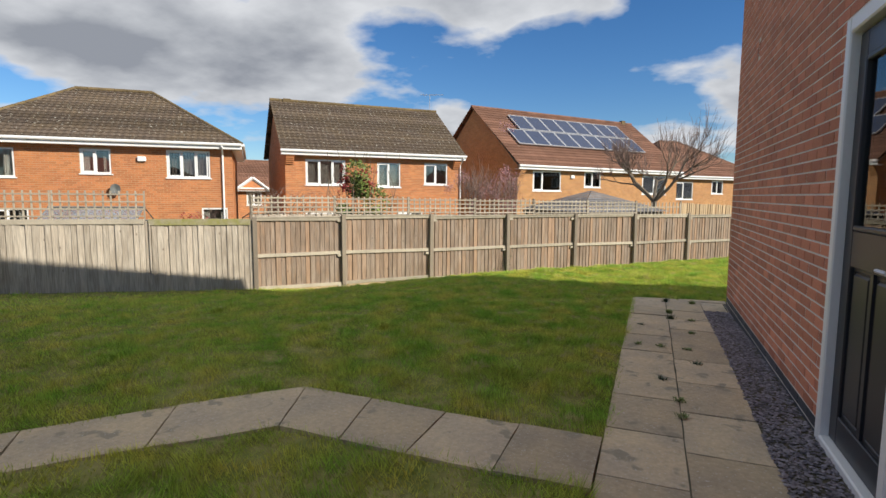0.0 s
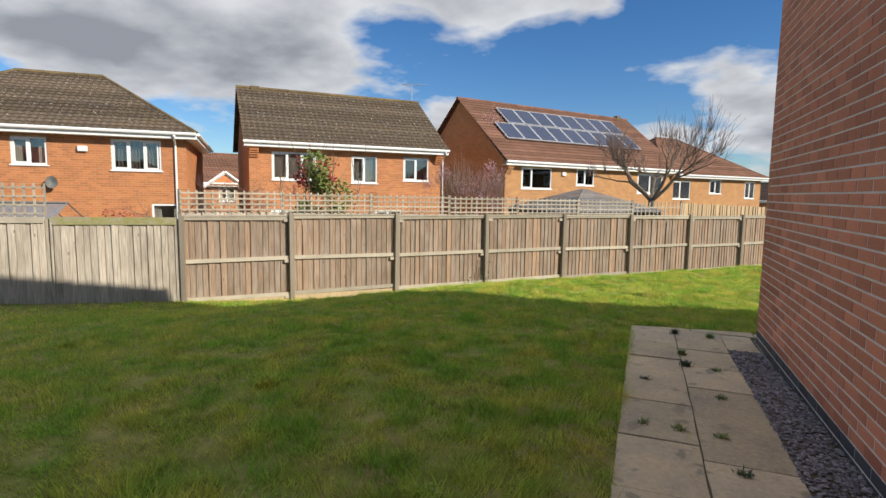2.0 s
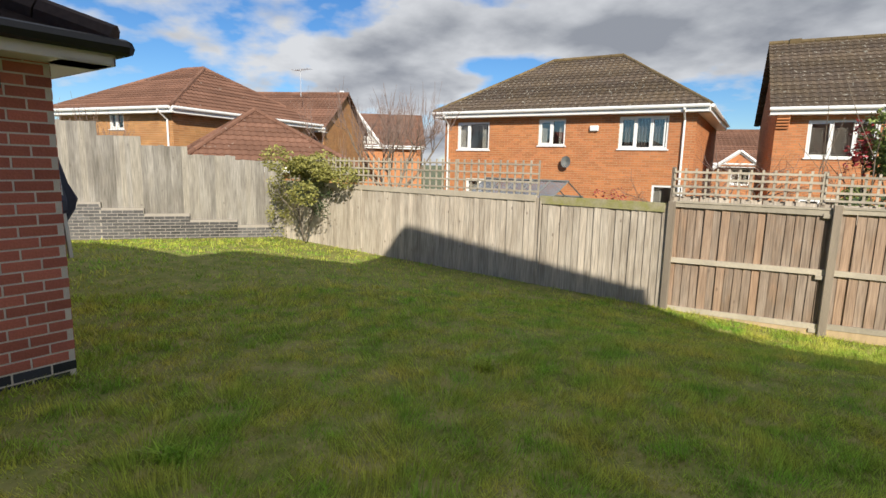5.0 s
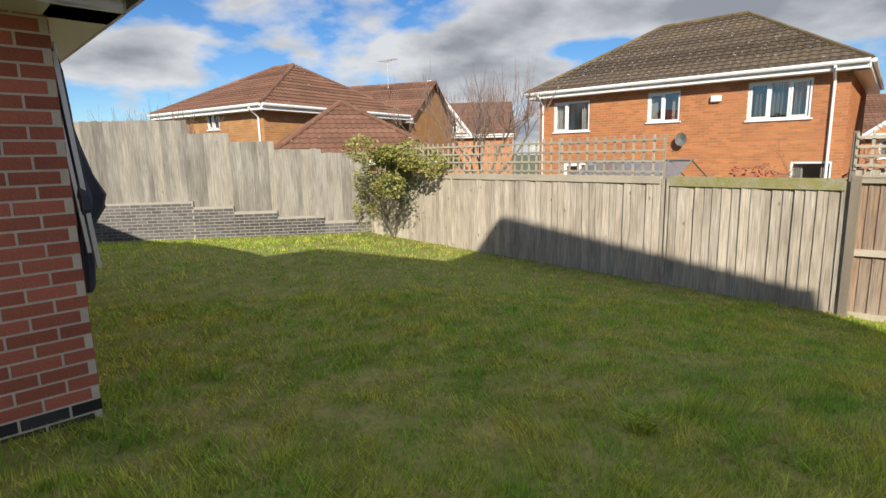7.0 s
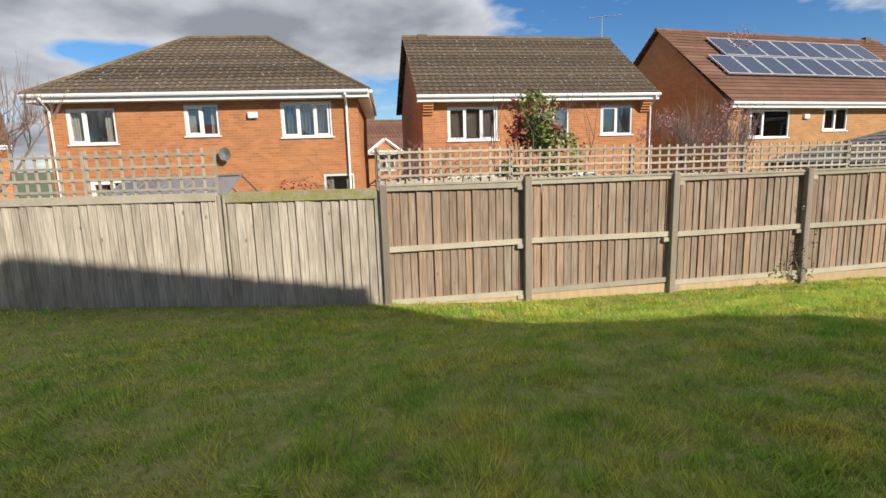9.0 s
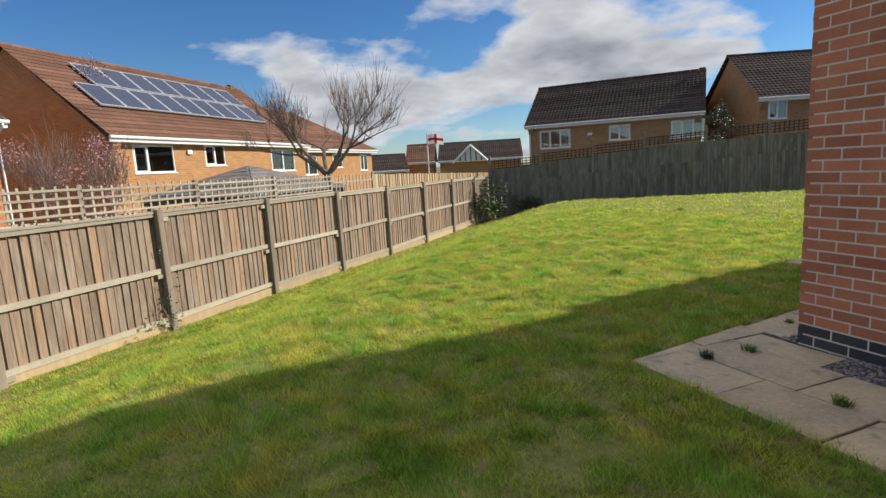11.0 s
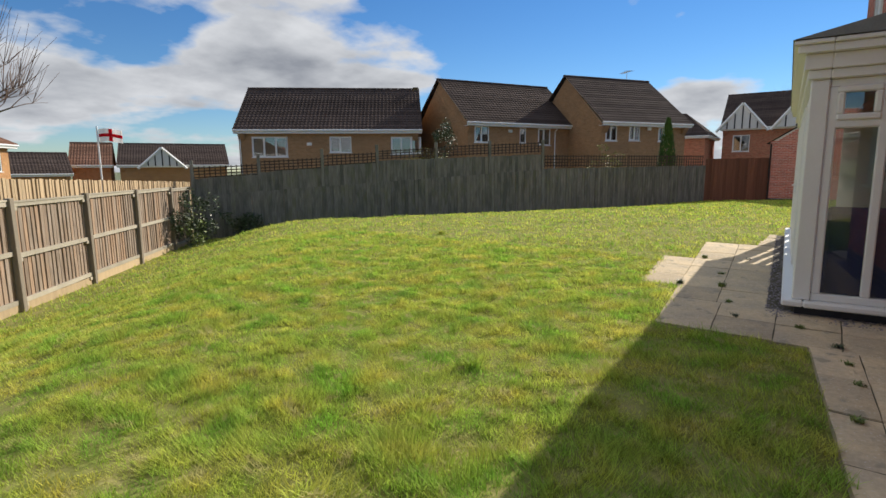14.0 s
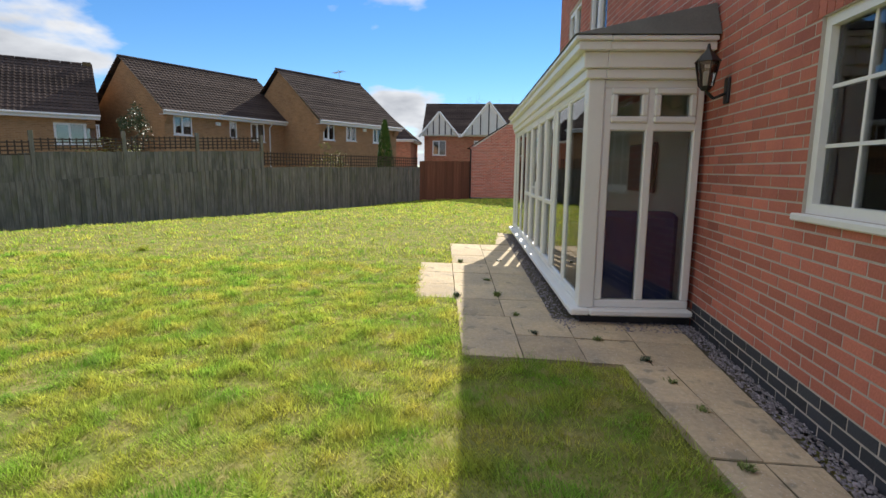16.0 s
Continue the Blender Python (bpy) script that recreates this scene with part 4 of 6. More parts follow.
    tube(b, (0, 0.17, 0.04), (0, 0.17, 0.14), 0.022, 0.026, 8)
    part("bulb", b, M_CLOTH_WHITE, t)


wall_lantern()


def garden_tap():
    t = thing("garden_tap", pose(1.07, 0.0, 0.86) @ Matrix.Scale(0.7, 4), "dark brass outdoor tap on the brick wall", "tap")
    bm = bmesh.new()
    tube(bm, (0, 0, 0), (0, 0.09, 0), 0.012, 0.012, 8)
    tube(bm, (0, 0.09, 0), (0, 0.12, -0.06), 0.014, 0.011, 8)
    tube(bm, (0, 0.0, 0), (0, 0.006, 0), 0.028, 0.028, 10)
    part("spout", bm, M_BLACK, t)
    bm = bmesh.new()
    tube(bm, (0, 0.07, 0.01), (0, 0.07, 0.05), 0.008, 0.008, 6)
    tube(bm, (-0.03, 0.07, 0.05), (0.03, 0.07, 0.05), 0.007, 0.007, 6)
    part("handle", bm, M_BLACK, t)


garden_tap()


def conservatory():
    a, b = Vector((3.50, 1.01)), Vector((10.3, 1.62))
    m = frame_at(b, a)            # outside of p to q on its right: faces +y
    L = (b - a).length
    t = thing("sunroom", m, "white framed glazed lean-to sunroom on a brick base", "sunroom", kind="structure")
    D = 1.0
    base = bmesh.new()
    box(base, 0.03, L - 0.03, 0.03, D, -0.3, 0.10)
    part("base", base, M_BLUE, t, "dark brick base")
    sb = bmesh.new()
    soft_box(sb, -0.06, L + 0.07, -0.08, 0.09, 0.10, 0.155, 0.012)
    soft_box(sb, L - 0.09, L + 0.08, 0.09, D - 0.02, 0.10, 0.155, 0.012)
    part("sill", sb, M_WHITE, t, "white plastic sill")
    # posts and transoms of the long front
    edges = [0.0, 0.55, 1.35, 2.15, 2.95, 3.75, 4.45, 5.15, 5.9, L]
    def bar(name, *a):
        b = bmesh.new()
        soft_box(b, *a)
        part(name, b, M_WHITE, t, "white plastic " + name.replace("_", " "))
    bar("corner_post", L - 0.14, L, 0.0, 0.14, 0.155, 2.12, 0.01)
    bar("corner_post", 0, 0.14, 0.0, 0.14, 0.155, 2.12, 0.01)
    bar("rail", 0.14, L - 0.14, 0.02, 0.10, 0.155, 0.215, 0.01)
    bar("rail", 0.14, L - 0.14, 0.02, 0.10, 2.05, 2.12, 0.01)
    for x in edges[1:-1]:
        bar("post", x - 0.035, x + 0.035, 0.01, 0.11, 0.215, 2.05, 0.01)
    # end wall that faces the garden path: two bays with top lights
    y0, y1 = 0.14, D - 0.03
    ym = (y0 + y1) / 2 - 0.02
    for q in ((y0, y1, 0.155, 0.225), (y0, y1, 2.05, 2.12), (y0, y1, 1.70, 1.77)):
        bar("rail", L - 0.10, L - 0.02, q[0], q[1], q[2], q[3], 0.01)
    for y in (ym, y1 - 0.035, y0 + 0.035):
        bar("post", L - 0.101, L - 0.019, y - 0.035, y + 0.035, 0.225, 2.05, 0.01)
    for i, (x0, x1) in enumerate(zip(edges, edges[1:])):
        x0, x1 = x0 + (0.14 if i == 0 else 0.035), x1 - (0.14 if i == len(edges) - 2 else 0.035)
        s = bmesh.new()
        door = 3 <= i <= 6
        g = 0.06 if door else 0.03
        for q in ((x0, x1, 0.215, 0.215 + g), (x0, x1, 2.05 - g, 2.05), (x0, x0 + g, 0.215 + g, 2.05 - g), (x1 - g, x1, 0.215 + g, 2.05 - g)):
            soft_box(s, q[0], q[1], -0.005 if door else 0.015, 0.07, q[2], q[3], 0.008)
        if door:
            soft_box(s, x0 + g, x1 - g, 0.0, 0.06, 0.95, 1.0, 0.006)
        sash = part("door_sash" if door else "sash", s, M_WHITE, t, "white glazed door" if door else "")
        gl = bmesh.new()
        box(gl, x0 + g, x1 - g, 0.03, 0.037, 0.215 + g, 2.05 - g)
        p = part("pane", gl, M_GLASS, sash, "clear reflecting glass")
        p.visible_shadow = False
        if i in (4, 5):
            h = bmesh.new()
            hx = x1 - 0.03 if i == 4 else x0 + 0.03
            soft_box(h, hx - 0.015, hx + 0.015, -0.02, 0.0, 1.0, 1.2, 0.004)
            tube(h, (hx, -0.05, 1.12), (hx + (0.10 if i == 5 else -0.10), -0.05, 1.12), 0.009, 0.009)
            tube(h, (hx, -0.05, 1.12), (hx, 0.0, 1.12), 0.009, 0.009)
            part("handle", h, M_WHITE, sash, "white lever handle")
    for ya, yb in ((y0 + 0.07, ym - 0.035), (ym + 0.035, y1 - 0.07)):
        gl = bmesh.new()
        box(gl, L - 0.062, L - 0.055, ya, yb, 0.225, 1.70)
        p = part("pane", gl, M_GLASS, t, "tall clear pane")
        p.visible_shadow = False
        s = bmesh.new()
        for q in ((ya - 0.01, yb + 0.01, 1.765, 1.82), (ya - 0.01, yb + 0.01, 2.0, 2.055), (ya - 0.01, ya + 0.045, 1.82, 2.0), (yb - 0.045, yb + 0.01, 1.82, 2.0)):
            soft_box(s, L - 0.10, L - 0.001, q[0], q[1], q[2], q[3], 0.012)
        sash = part("top_light", s, M_WHITE, t, "white top-hung opening light")
        gl = bmesh.new()
        box(gl, L - 0.05, L - 0.043, ya + 0.045, yb - 0.045, 1.82, 2.0)
        p = part("pane", gl, M_GLASS, sash)
        p.visible_shadow = False
    # eaves: stepped white cornice and lean-to roof
    cb = bmesh.new()
    for k, (o, z0, z1) in enumerate(((0.03, 2.12, 2.20), (0.06, 2.20, 2.33), (0.12, 2.33, 2.40), (0.15, 2.40, 2.44))):
        soft_box(cb, -0.02, L + o, -o, 0.14, z0, z1 - 0.001, 0.008)
        soft_box(cb, L - 0.14, L + o, 0.14, D - 0.02, z0, z1 - 0.001, 0.008)
    part("cornice", cb, M_WHITE, t, "stepped white cornice")
    rb = bmesh.new()
    v = [rb.verts.new(p) for p in ((-0.02, -0.16, 2.445), (L + 0.16, -0.16, 2.445), (L + 0.02, D - 0.01, 2.72), (-0.02, D - 0.01, 2.72), (L + 0.16, D - 0.01, 2.445), (-0.02, D - 0.01, 2.445))]
    for f in ((0, 1, 2, 3), (1, 4, 2), (0, 3, 5), (0, 5, 4, 1)):
        rb.faces.new([v[i] for i in f])
    part("roof", rb, M_LEAD, t, "dark grey felt lean-to roof")
    # plastered house wall inside, with a dark wall screen
    ip = bmesh.new()
    box(ip, 0.15, L - 0.13, D - 0.09, D - 0.06, 0.10, 2.12)
    for v in ip.verts:
        v.co.y -= 0.22 * (1 - v.co.x / L)
    part("inner_wall", ip, M_PLASTER, t, "pale plaster inside")
    sc = bmesh.new()
    soft_box(sc, L - 1.55, L - 0.75, D - 0.17, D - 0.13, 1.15, 1.65, 0.01)
    part("wall_screen", sc, M_BLACK, t, "black flat screen on the inner wall")
    # sofa seen through the glass
    so = thing("sofa", m @ pose(L - 1.05, 0.20, 0.10), "navy blue fabric sofa behind the sunroom glass", "sofa")
    b1 = bmesh.new()
    soft_box(b1, 0.0, 0.655, 0.0, 0.64, 0.0, 0.60, 0.05)
    part("seat", b1, M_SOFA, so)
    b2 = bmesh.new()
    soft_box(b2, 0.66, 0.90, 0.0, 0.70, 0.0, 0.90, 0.05)
    part("backrest", b2, M_SOFA, so)
    b3 = bmesh.new()
    soft_box(b3, 0.0, 0.655, 0.0, 0.20, 0.60, 0.78, 0.05)
    part("armrest", b3, M_SOFA, so)
    dish = thing("satellite_dish", m @ pose(0.6, 0.55, 2.55), "white satellite dish on the sunroom roof", "dish")
    db = bmesh.new()
    for k in range(10):
        a0, a1 = k * math.tau / 10, (k + 1) * math.tau / 10
        vs = [db.verts.new((0.05 + 0.0, 0.0, 0.42))]
        vs += [db.verts.new((0.0, 0.22 * math.cos(a), 0.42 + 0.22 * math.sin(a))) for a in (a0, a1)]
        db.faces.new(vs)
    bmesh.ops.remove_doubles(db, verts=db.verts, dist=0.001)
    r = bmesh.ops.extrude_face_region(db, geom=list(db.faces))
    bmesh.ops.translate(db, vec=(0.012, 0, 0), verts=[e for e in r["geom"] if isinstance(e, bmesh.types.BMVert)])
    part("reflector", db, M_RENDER, dish)
    ar = bmesh.new()
    tube(ar, (0.05, 0, 0.40), (0.12, 0, 0.0), 0.018, 0.018)
    tube(ar, (0.04, 0, 0.30), (-0.22, 0, 0.36), 0.010, 0.008)
    part("arm", ar, M_ALU, dish)


conservatory()
# upper windows and verge over the sunroom
t = thing("window_2", frame_at((10.6, 0.75), (3.62, 0.0)), "white upstairs windows over the sunroom", "window", kind="structure")
window(t, 0.9, 3.2, 1.0, 1.1, (0.5, 0.5), M_GLASS, y=0.03, name="window_frame")
window(t, 2.6, 3.2, 1.0, 1.1, (0.5, 0.5), M_GLASS, y=0.03, name="window_frame")


# ---- outbuilding by the lawn ----
def outbuilding():
    ang = -54.4
    q = Vector((-7.10, -5.46))
    d = Vector((math.cos(radians(ang)), math.sin(radians(ang))))
    e = Vector((d.y, -d.x))                      # along the hidden face, away from the lawn
    p2 = q + d * 3.4
    p3 = q + e * 5.2
    brick_wall("wall_garage", (p2.x, p2.y), (q.x, q.y), -0.61, 2.08, M_RED, "red brick garage wall over a dark blue plinth", near=(1.2, 3.4, -0.3, 2.0), blue=8)
    brick_wall("wall_garage_end", (q.x, q.y), (p3.x, p3.y), -0.61, 2.08, M_RED, "red brick end wall of the garage", blue=8)
    p4 = p3 + d * 3.4
    for a, b in ((p4, p2), (p3, p4)):
        bm = bmesh.new()
        L = (b - a).length
        box(bm, 0, L, 0, 0.2, -0.6, 2.08)
        solid("wall_garage_back", bm, M_RED, "brick garage wall", "wall", kind="structure", m=frame_at(a, b))
    m = frame_at((p2.x, p2.y), (q.x, q.y), -0.24)
    t = thing("garage_roof", m, "dark tiled hipped garage roof with a black gutter", "roof", kind="structure")
    D, W, o = 5.2, 3.4, 0.29
    rb = bmesh.new()
    h = W / 2 + o
    # local: x along the face, y into the building
    v = [rb.verts.new(p) for p in ((-o, -o, 2.40), (W + o, -o, 2.40), (W + o, D + o, 2.40), (-o, D + o, 2.40), (W / 2 - 0.3, h - o, 3.36), (W / 2 - 0.3, D - h + o, 3.36))]
    for f in ((0, 1, 4), (1, 2, 5, 4), (2, 3, 5), (3, 0, 4, 5)):
        rb.faces.new([v[i] for i in f])
    bmesh.ops.solidify(rb, geom=list(rb.faces), thickness=0.04)
    roof = part("roof", rb, M_TILE_DARK, t)
    gb = bmesh.new()
    ridge_tiles(gb, (-o, -o, 2.44), (W / 2 - 0.3, h - o, 3.40), 0.085)
    ridge_tiles(gb, (W + o, -o, 2.44), (W / 2 - 0.3, h - o, 3.40), 0.085)
    part("hip_tile", gb, M_TILE_DARK, roof)
    f = bmesh.new()
    soft_box(f, -o, W + o, -o, -o + 0.02, 2.26, 2.40, 0.004)
    soft_box(f, W + o - 0.02, W + o, -o, D + o, 2.26, 2.40, 0.004)
    box(f, -o, W + o, -o + 0.02, 0.02, 2.262, 2.275)
    box(f, W - 0.02, W + o - 0.02, -o, D + o, 2.262, 2.275)
    part("fascia", f, M_WHITE, t, "white fascia and soffit")
    g = bmesh.new()
    tube(g, (-o, -o - 0.05, 2.38), (W + o + 0.05, -o - 0.05, 2.38), 0.055, 0.055, 8)
    tube(g, (W + o + 0.05, -o - 0.05, 2.38), (W + o + 0.05, D + o, 2.38), 0.055, 0.055, 8)
    part("gutter", g, M_BLACK, t, "black plastic gutter")
    # flood light
    fl = thing("flood_light", m @ pose(W - 0.43, -0.01, 2.14), "black framed security flood light on the brick wall", "lamp")
    b = bmesh.new()
    soft_box(b, -0.13, 0.13, -0.13, -0.05, -0.09, 0.09, 0.012)
    part("body", b, M_BLACK, fl)
    b = bmesh.new()
    soft_box(b, -0.105, 0.105, -0.138, -0.128, -0.07, 0.07, 0.004)
    part("pane", b, material("frosted_lamp_glass", (0.6, 0.62, 0.62), 0.15, 0.1), fl, "pale lamp glass")
    b = bmesh.new()
    soft_box(b, -0.03, 0.03, -0.09, 0.012, -0.16, -0.10, 0.01)
    tube(b, (0, -0.09, -0.13), (0, -0.09, -0.08), 0.02, 0.02)
    part("bracket", b, M_WHITE, fl)
    # folded airer in its cover on the end wall
    c = q + e * 0.46 - d * 0.085
    ps = thing("folded_airer", pose(c.x, c.y, 0.0), "folded rotary airer in a slumped dark navy cover", "airer")
    rng = random.Random(77)
    b = bmesh.new()
    prof = ((0.50, 0.05, 0.00), (0.54, 0.085, 0.0), (0.70, 0.085, 0.01), (0.86, 0.08, 0.015), (0.93, 0.10, 0.04), (1.02, 0.155, 0.085), (1.10, 0.16, 0.09), (1.22, 0.125, 0.05), (1.38, 0.095, 0.01), (1.6, 0.07, -0.01), (1.82, 0.055, -0.02), (1.95, 0.03, -0.02))
    rings = []
    for z, r, o2 in prof:
        ring = []
        for k in range(16):
            a = k * math.tau / 16
            f = 0.66 + 0.13 * math.sin(4 * a + z * 6) + 0.08 * math.sin(7 * a - z * 9) + rng.uniform(-0.05, 0.05)
            ring.append(b.verts.new((-d.x * o2 * 0.5 + r * f * math.cos(a), -d.y * o2 * 0.5 + r * f * math.sin(a), z)))
        rings.append(ring)
    for r0, r1 in zip(rings, rings[1:]):
        for k in range(16):
            b.faces.new((r0[k], r0[(k + 1) % 16], r1[(k + 1) % 16], r1[k]))
    b.faces.new(rings[0][::-1]); b.faces.new(rings[-1])
    part("cover", b, M_CLOTH, ps, "dark navy cloth cover")
    for k, (o1, w1) in enumerate(((0.06, 0.018), (0.02, 0.014))):
        b = bmesh.new()
        v0, v1 = Vector((-d.x * o1 - e.x * 0.11, -d.y * o1 - e.y * 0.11, 0.66 + 0.1 * k)), Vector((-d.x * (o1 - 0.07) - e.x * 0.05, -d.y * (o1 - 0.07) - e.y * 0.05, 1.92))
        tube(b, v0, v1, w1, w1, 4)
        part("arm", b, M_ALU, ps, "grey metal arm")
    b = bmesh.new()
    for z in (0.62, 1.86):
        tube(b, (0, 0, z), (d.x * 0.12, d.y * 0.12, z), 0.02, 0.02, 6)
    tube(b, (0, 0, 0.5), (0, 0, 1.98), 0.018, 0.018, 8)
    part("wall_bracket", b, M_ALU, ps)


outbuilding()


def shadow_gable():
    """Unseen gabled block behind the garage, added to shade the far fence."""
    bm = bmesh.new()
    v = [bm.verts.new(p) for x in (-12.0, -9.2) for p in ((x, -8.5, -0.4), (x, -16.4, -0.4), (x, -16.4, 2.1), (x, -12.42, 3.82), (x, -8.5, 1.97))]
    for f in ((0, 1, 2, 3, 4), (9, 8, 7, 6, 5), (0, 4, 9, 5), (4, 3, 8, 9), (3, 2, 7, 8), (2, 1, 6, 7)):
        bm.faces.new([v[i] for i in f])
    bmesh.ops.recalc_face_normals(bm, faces=bm.faces)
    solid("wall_house_beyond", bm, M_RED, "unseen brick gable added behind the garage to shade the far fence", "house", kind="structure")


shadow_gable()


# ---- fences ----
def board_mesh(name, w, h, mat, t=0.022):
    bm = bmesh.new()
    # feather-edged board
    v = [bm.verts.new(p) for p in ((0, -t * 0.7, 0), (w, 0, 0), (w, 0.012, 0), (0, 0.012, 0), (0, -t * 0.7, h), (w, 0, h), (w, 0.012, h), (0, 0.012, h))]
    for f in ((3, 2, 1, 0), (4, 5, 6, 7), (0, 1, 5, 4), (1, 2, 6, 5), (2, 3, 7, 6), (3, 0, 4, 7)):
        bm.faces.new([v[i] for i in f])
    return mesh_of(name, bm, mat)


def closeboard(parent, p, q, zb0, zb1, zt0, zt1, mat, width=0.115, y=0.0, wobble=0.012, name="board"):
    """Upright boards from p to q with the foot and head heights at both ends."""
    m = frame_at(p, q)
    L = math.hypot(q[0] - p[0], q[1] - p[1])
    n = max(1, round(L / width))
    me = board_mesh(name, L / n + 0.006, 1.0, mat)
    for i in range(n):
        s = (i + 0.5) / n
        zb, zt = zb0 + (zb1 - zb0) * s, zt0 + (zt1 - zt0) * s
        zt += random.uniform(-wobble, wobble)
        piece(name, me, parent, m @ pose(L * i / n, y + random.uniform(-0.006, 0.006), zb, random.uniform(-0.25, 0.25), random.uniform(-0.3, 0.3), random.uniform(-1.6, 1.6)) @ Matrix.Diagonal((1, 1, zt - zb, 1)))


def post(parent, x, y, z0, z1, w=0.10, rot=45.5):
    bm = bmesh.new()
    soft_box(bm, -w / 2, w / 2, -w / 2, w / 2, z0, z1, 0.006)
    ob = part("post", bm, M_POST, parent)
    ob.matrix_basis = pose(x, y, 0, random.uniform(-0.6, 0.6), random.uniform(-0.6, 0.6), rot)


def rail(parent, p, q, z0, z1, y0, y1, h=0.075):
    m = frame_at(p, q)
    L = math.hypot(q[0] - p[0], q[1] - p[1])
    bm = bmesh.new()
    v = []
    box(bm, 0, L, y0, y1, -h / 2, h / 2)
    for w in bm.verts:
        w.co.z += z0 + (z1 - z0) * w.co.x / L
    part("rail", bm, M_POST if h > 0.08 else M_TRELLIS, parent, "pale weathered rail").matrix_basis = m


def fence_main():
    """Closeboard fence whose rails and posts face the garden."""
    t = thing("fence", Matrix.Identity(4), "weathered brown closeboard fence with exposed posts and rails", "fence", "garden fences")
    S = 2.3
    pts = [P1 + DIR * S * (k - 1) for k in range(0, 11)]
    pts[-1] = CORNER
    pts[0] = J.copy()
    for k, (a, b) in enumerate(zip(pts, pts[1:])):
        top0 = 1.0 - 0.012 * k
        g0, g1 = ground_z(a.x, a.y), ground_z(b.x, b.y)
        sag = random.uniform(-0.02, 0.02)
        zt = top0 + sag - 0.03
        zb = min(g0, g1) - 0.02
        closeboard(t, a, b, zb, zb, zt, zt, M_WOOD, y=0.05)
        n = Vector((-DIR.y, DIR.x))
        rail(t, a + DIR * 0.02, b - DIR * 0.02, zt - 0.03, zt - 0.03 + random.uniform(-0.02, 0.02), 0.0, 0.046)
        rail(t, a + DIR * 0.02, b - DIR * 0.02, zt - 0.87, zt - 0.87 + random.uniform(-0.03, 0.03), 0.0, 0.046)
        rail(t, a + DIR * 0.02, b - DIR * 0.02, zt - 1.62, zt - 1.62 + random.uniform(-0.03, 0.03), 0.0, 0.046)
        cap = bmesh.new()
        box(cap, 0.0, (b - a).length, -0.012, 0.075, zt - 0.005, zt + 0.022)
        part("capping", cap, M_TRELLIS, t, "grey capping rail").matrix_basis = frame_at(a, b)
        gbm = bmesh.new()
        box(gbm, 0.03, (b - a).length - 0.03, 0.01, 0.045, min(g0, g1) - 0.25, zt - 1.655)
        part("gravel_board", gbm, M_WOOD_NEW, t, "pale sandy gravel board").matrix_basis = frame_at(a, b)
        if k:
            post(t, a.x, a.y, ground_z(a.x, a.y) - 0.3, top0 + 0.03)
            for h in (0.03, 0.87, 1.62):          # the next bay's rail is spiked on beside the first
                side = random.choice((-1, 1))
                stub = bmesh.new()
                u0 = side * 0.055
                soft_box(stub, min(u0, u0 + side * 0.10), max(u0, u0 + side * 0.10), -0.012, 0.044, zt - h - 0.105, zt - h - 0.042, 0.004)
                part("rail_end", stub, M_TRELLIS, t, "pale sawn rail end").matrix_basis = frame_at(a, b)
    post(t, pts[0].x, pts[0].y, -1.0, 0.97, 0.10, 40)
    return t


fence_main()


def trellis(name, p, q, z0, z1, off, dx, rows, label, lean=0.0, mat=None, group="trellis panels", slope=0.0):
    d = (Vector(q) - Vector(p)).normalized()
    L = (Vector(q) - Vector(p)).length
    t = thing(name, frame_at(p, q) @ pose(0, off, 0, lean), label, "trellis", group)
    n = max(1, round(L / dx))
    up = bmesh.new(); box(up, -0.016, 0.016, -0.009, 0.009, 0, z1 - z0)
    um = mesh_of("upright_slat", up, mat or M_TRELLIS)
    for i in range(n + 1):
        x = L * i / n
        piece("upright_slat", um, t, pose(x, 0, z0 + slope * x, 0, random.uniform(-0.8, 0.8), 0))
    cm = bmesh.new(); box(cm, 0, L, -0.026, -0.009, -0.016, 0.016)
    for v in cm.verts:
        v.co.z += slope * v.co.x
    mm = mesh_of("cross_slat", cm, mat or M_TRELLIS)
    for k in range(rows):
        piece("cross_slat", mm, t, pose(0, 0, z0 + (z1 - z0) * (k + 0.5) / rows))
    return t


PD = lambda u, o=0.0: (P1.x + DIR.x * u - DIR.y * o, P1.y + DIR.y * u + DIR.x * o)
for k in range(7):
    u0, u1 = -2.05 + k * 1.95, -2.05 + (k + 1) * 1.95 - 0.03
    if u1 > 11.55:
        u1 = 11.55
    if k == 6:
        trellis("trellis", PD(u0, 0.42), PD(u1, 0.42), 0.70, 1.30, 0, 0.155, 2, "square timber trellis of upright battens above the neighbouring fence")
    else:
        trellis("trellis", PD(u0, 0.42), PD(u1, 0.42), 1.02 - 0.02 * k, 1.46 - 0.022 * k, 0, 0.15, 4, "square timber trellis panel above the neighbouring fence")
nf = thing("neighbour_fence", Matrix.Identity(4), "grey boarded fence of the neighbouring garden", "fence", "garden fences")
closeboard(nf, PD(-2.1, 0.45), PD(11.6, 0.45), -1.8, -1.8, 1.04, 0.86, M_WOOD_GREY, 0.14)
for k in range(8):
    u = -2.07 + k * 1.95
    x, y = PD(u, 0.45)
    post(nf, x, y, -1.8, 1.48 - 0.02 * k, 0.06)
nf2 = thing("new_fence", Matrix.Identity(4), "pale new close-boarded panel fence beyond the garden", "fence", "garden fences")
closeboard(nf2, PD(11.6, 0.45), PD(21.5, 0.45), -1.8, -1.8, 1.28, 1.0, M_WOOD_NEW, 0.10)

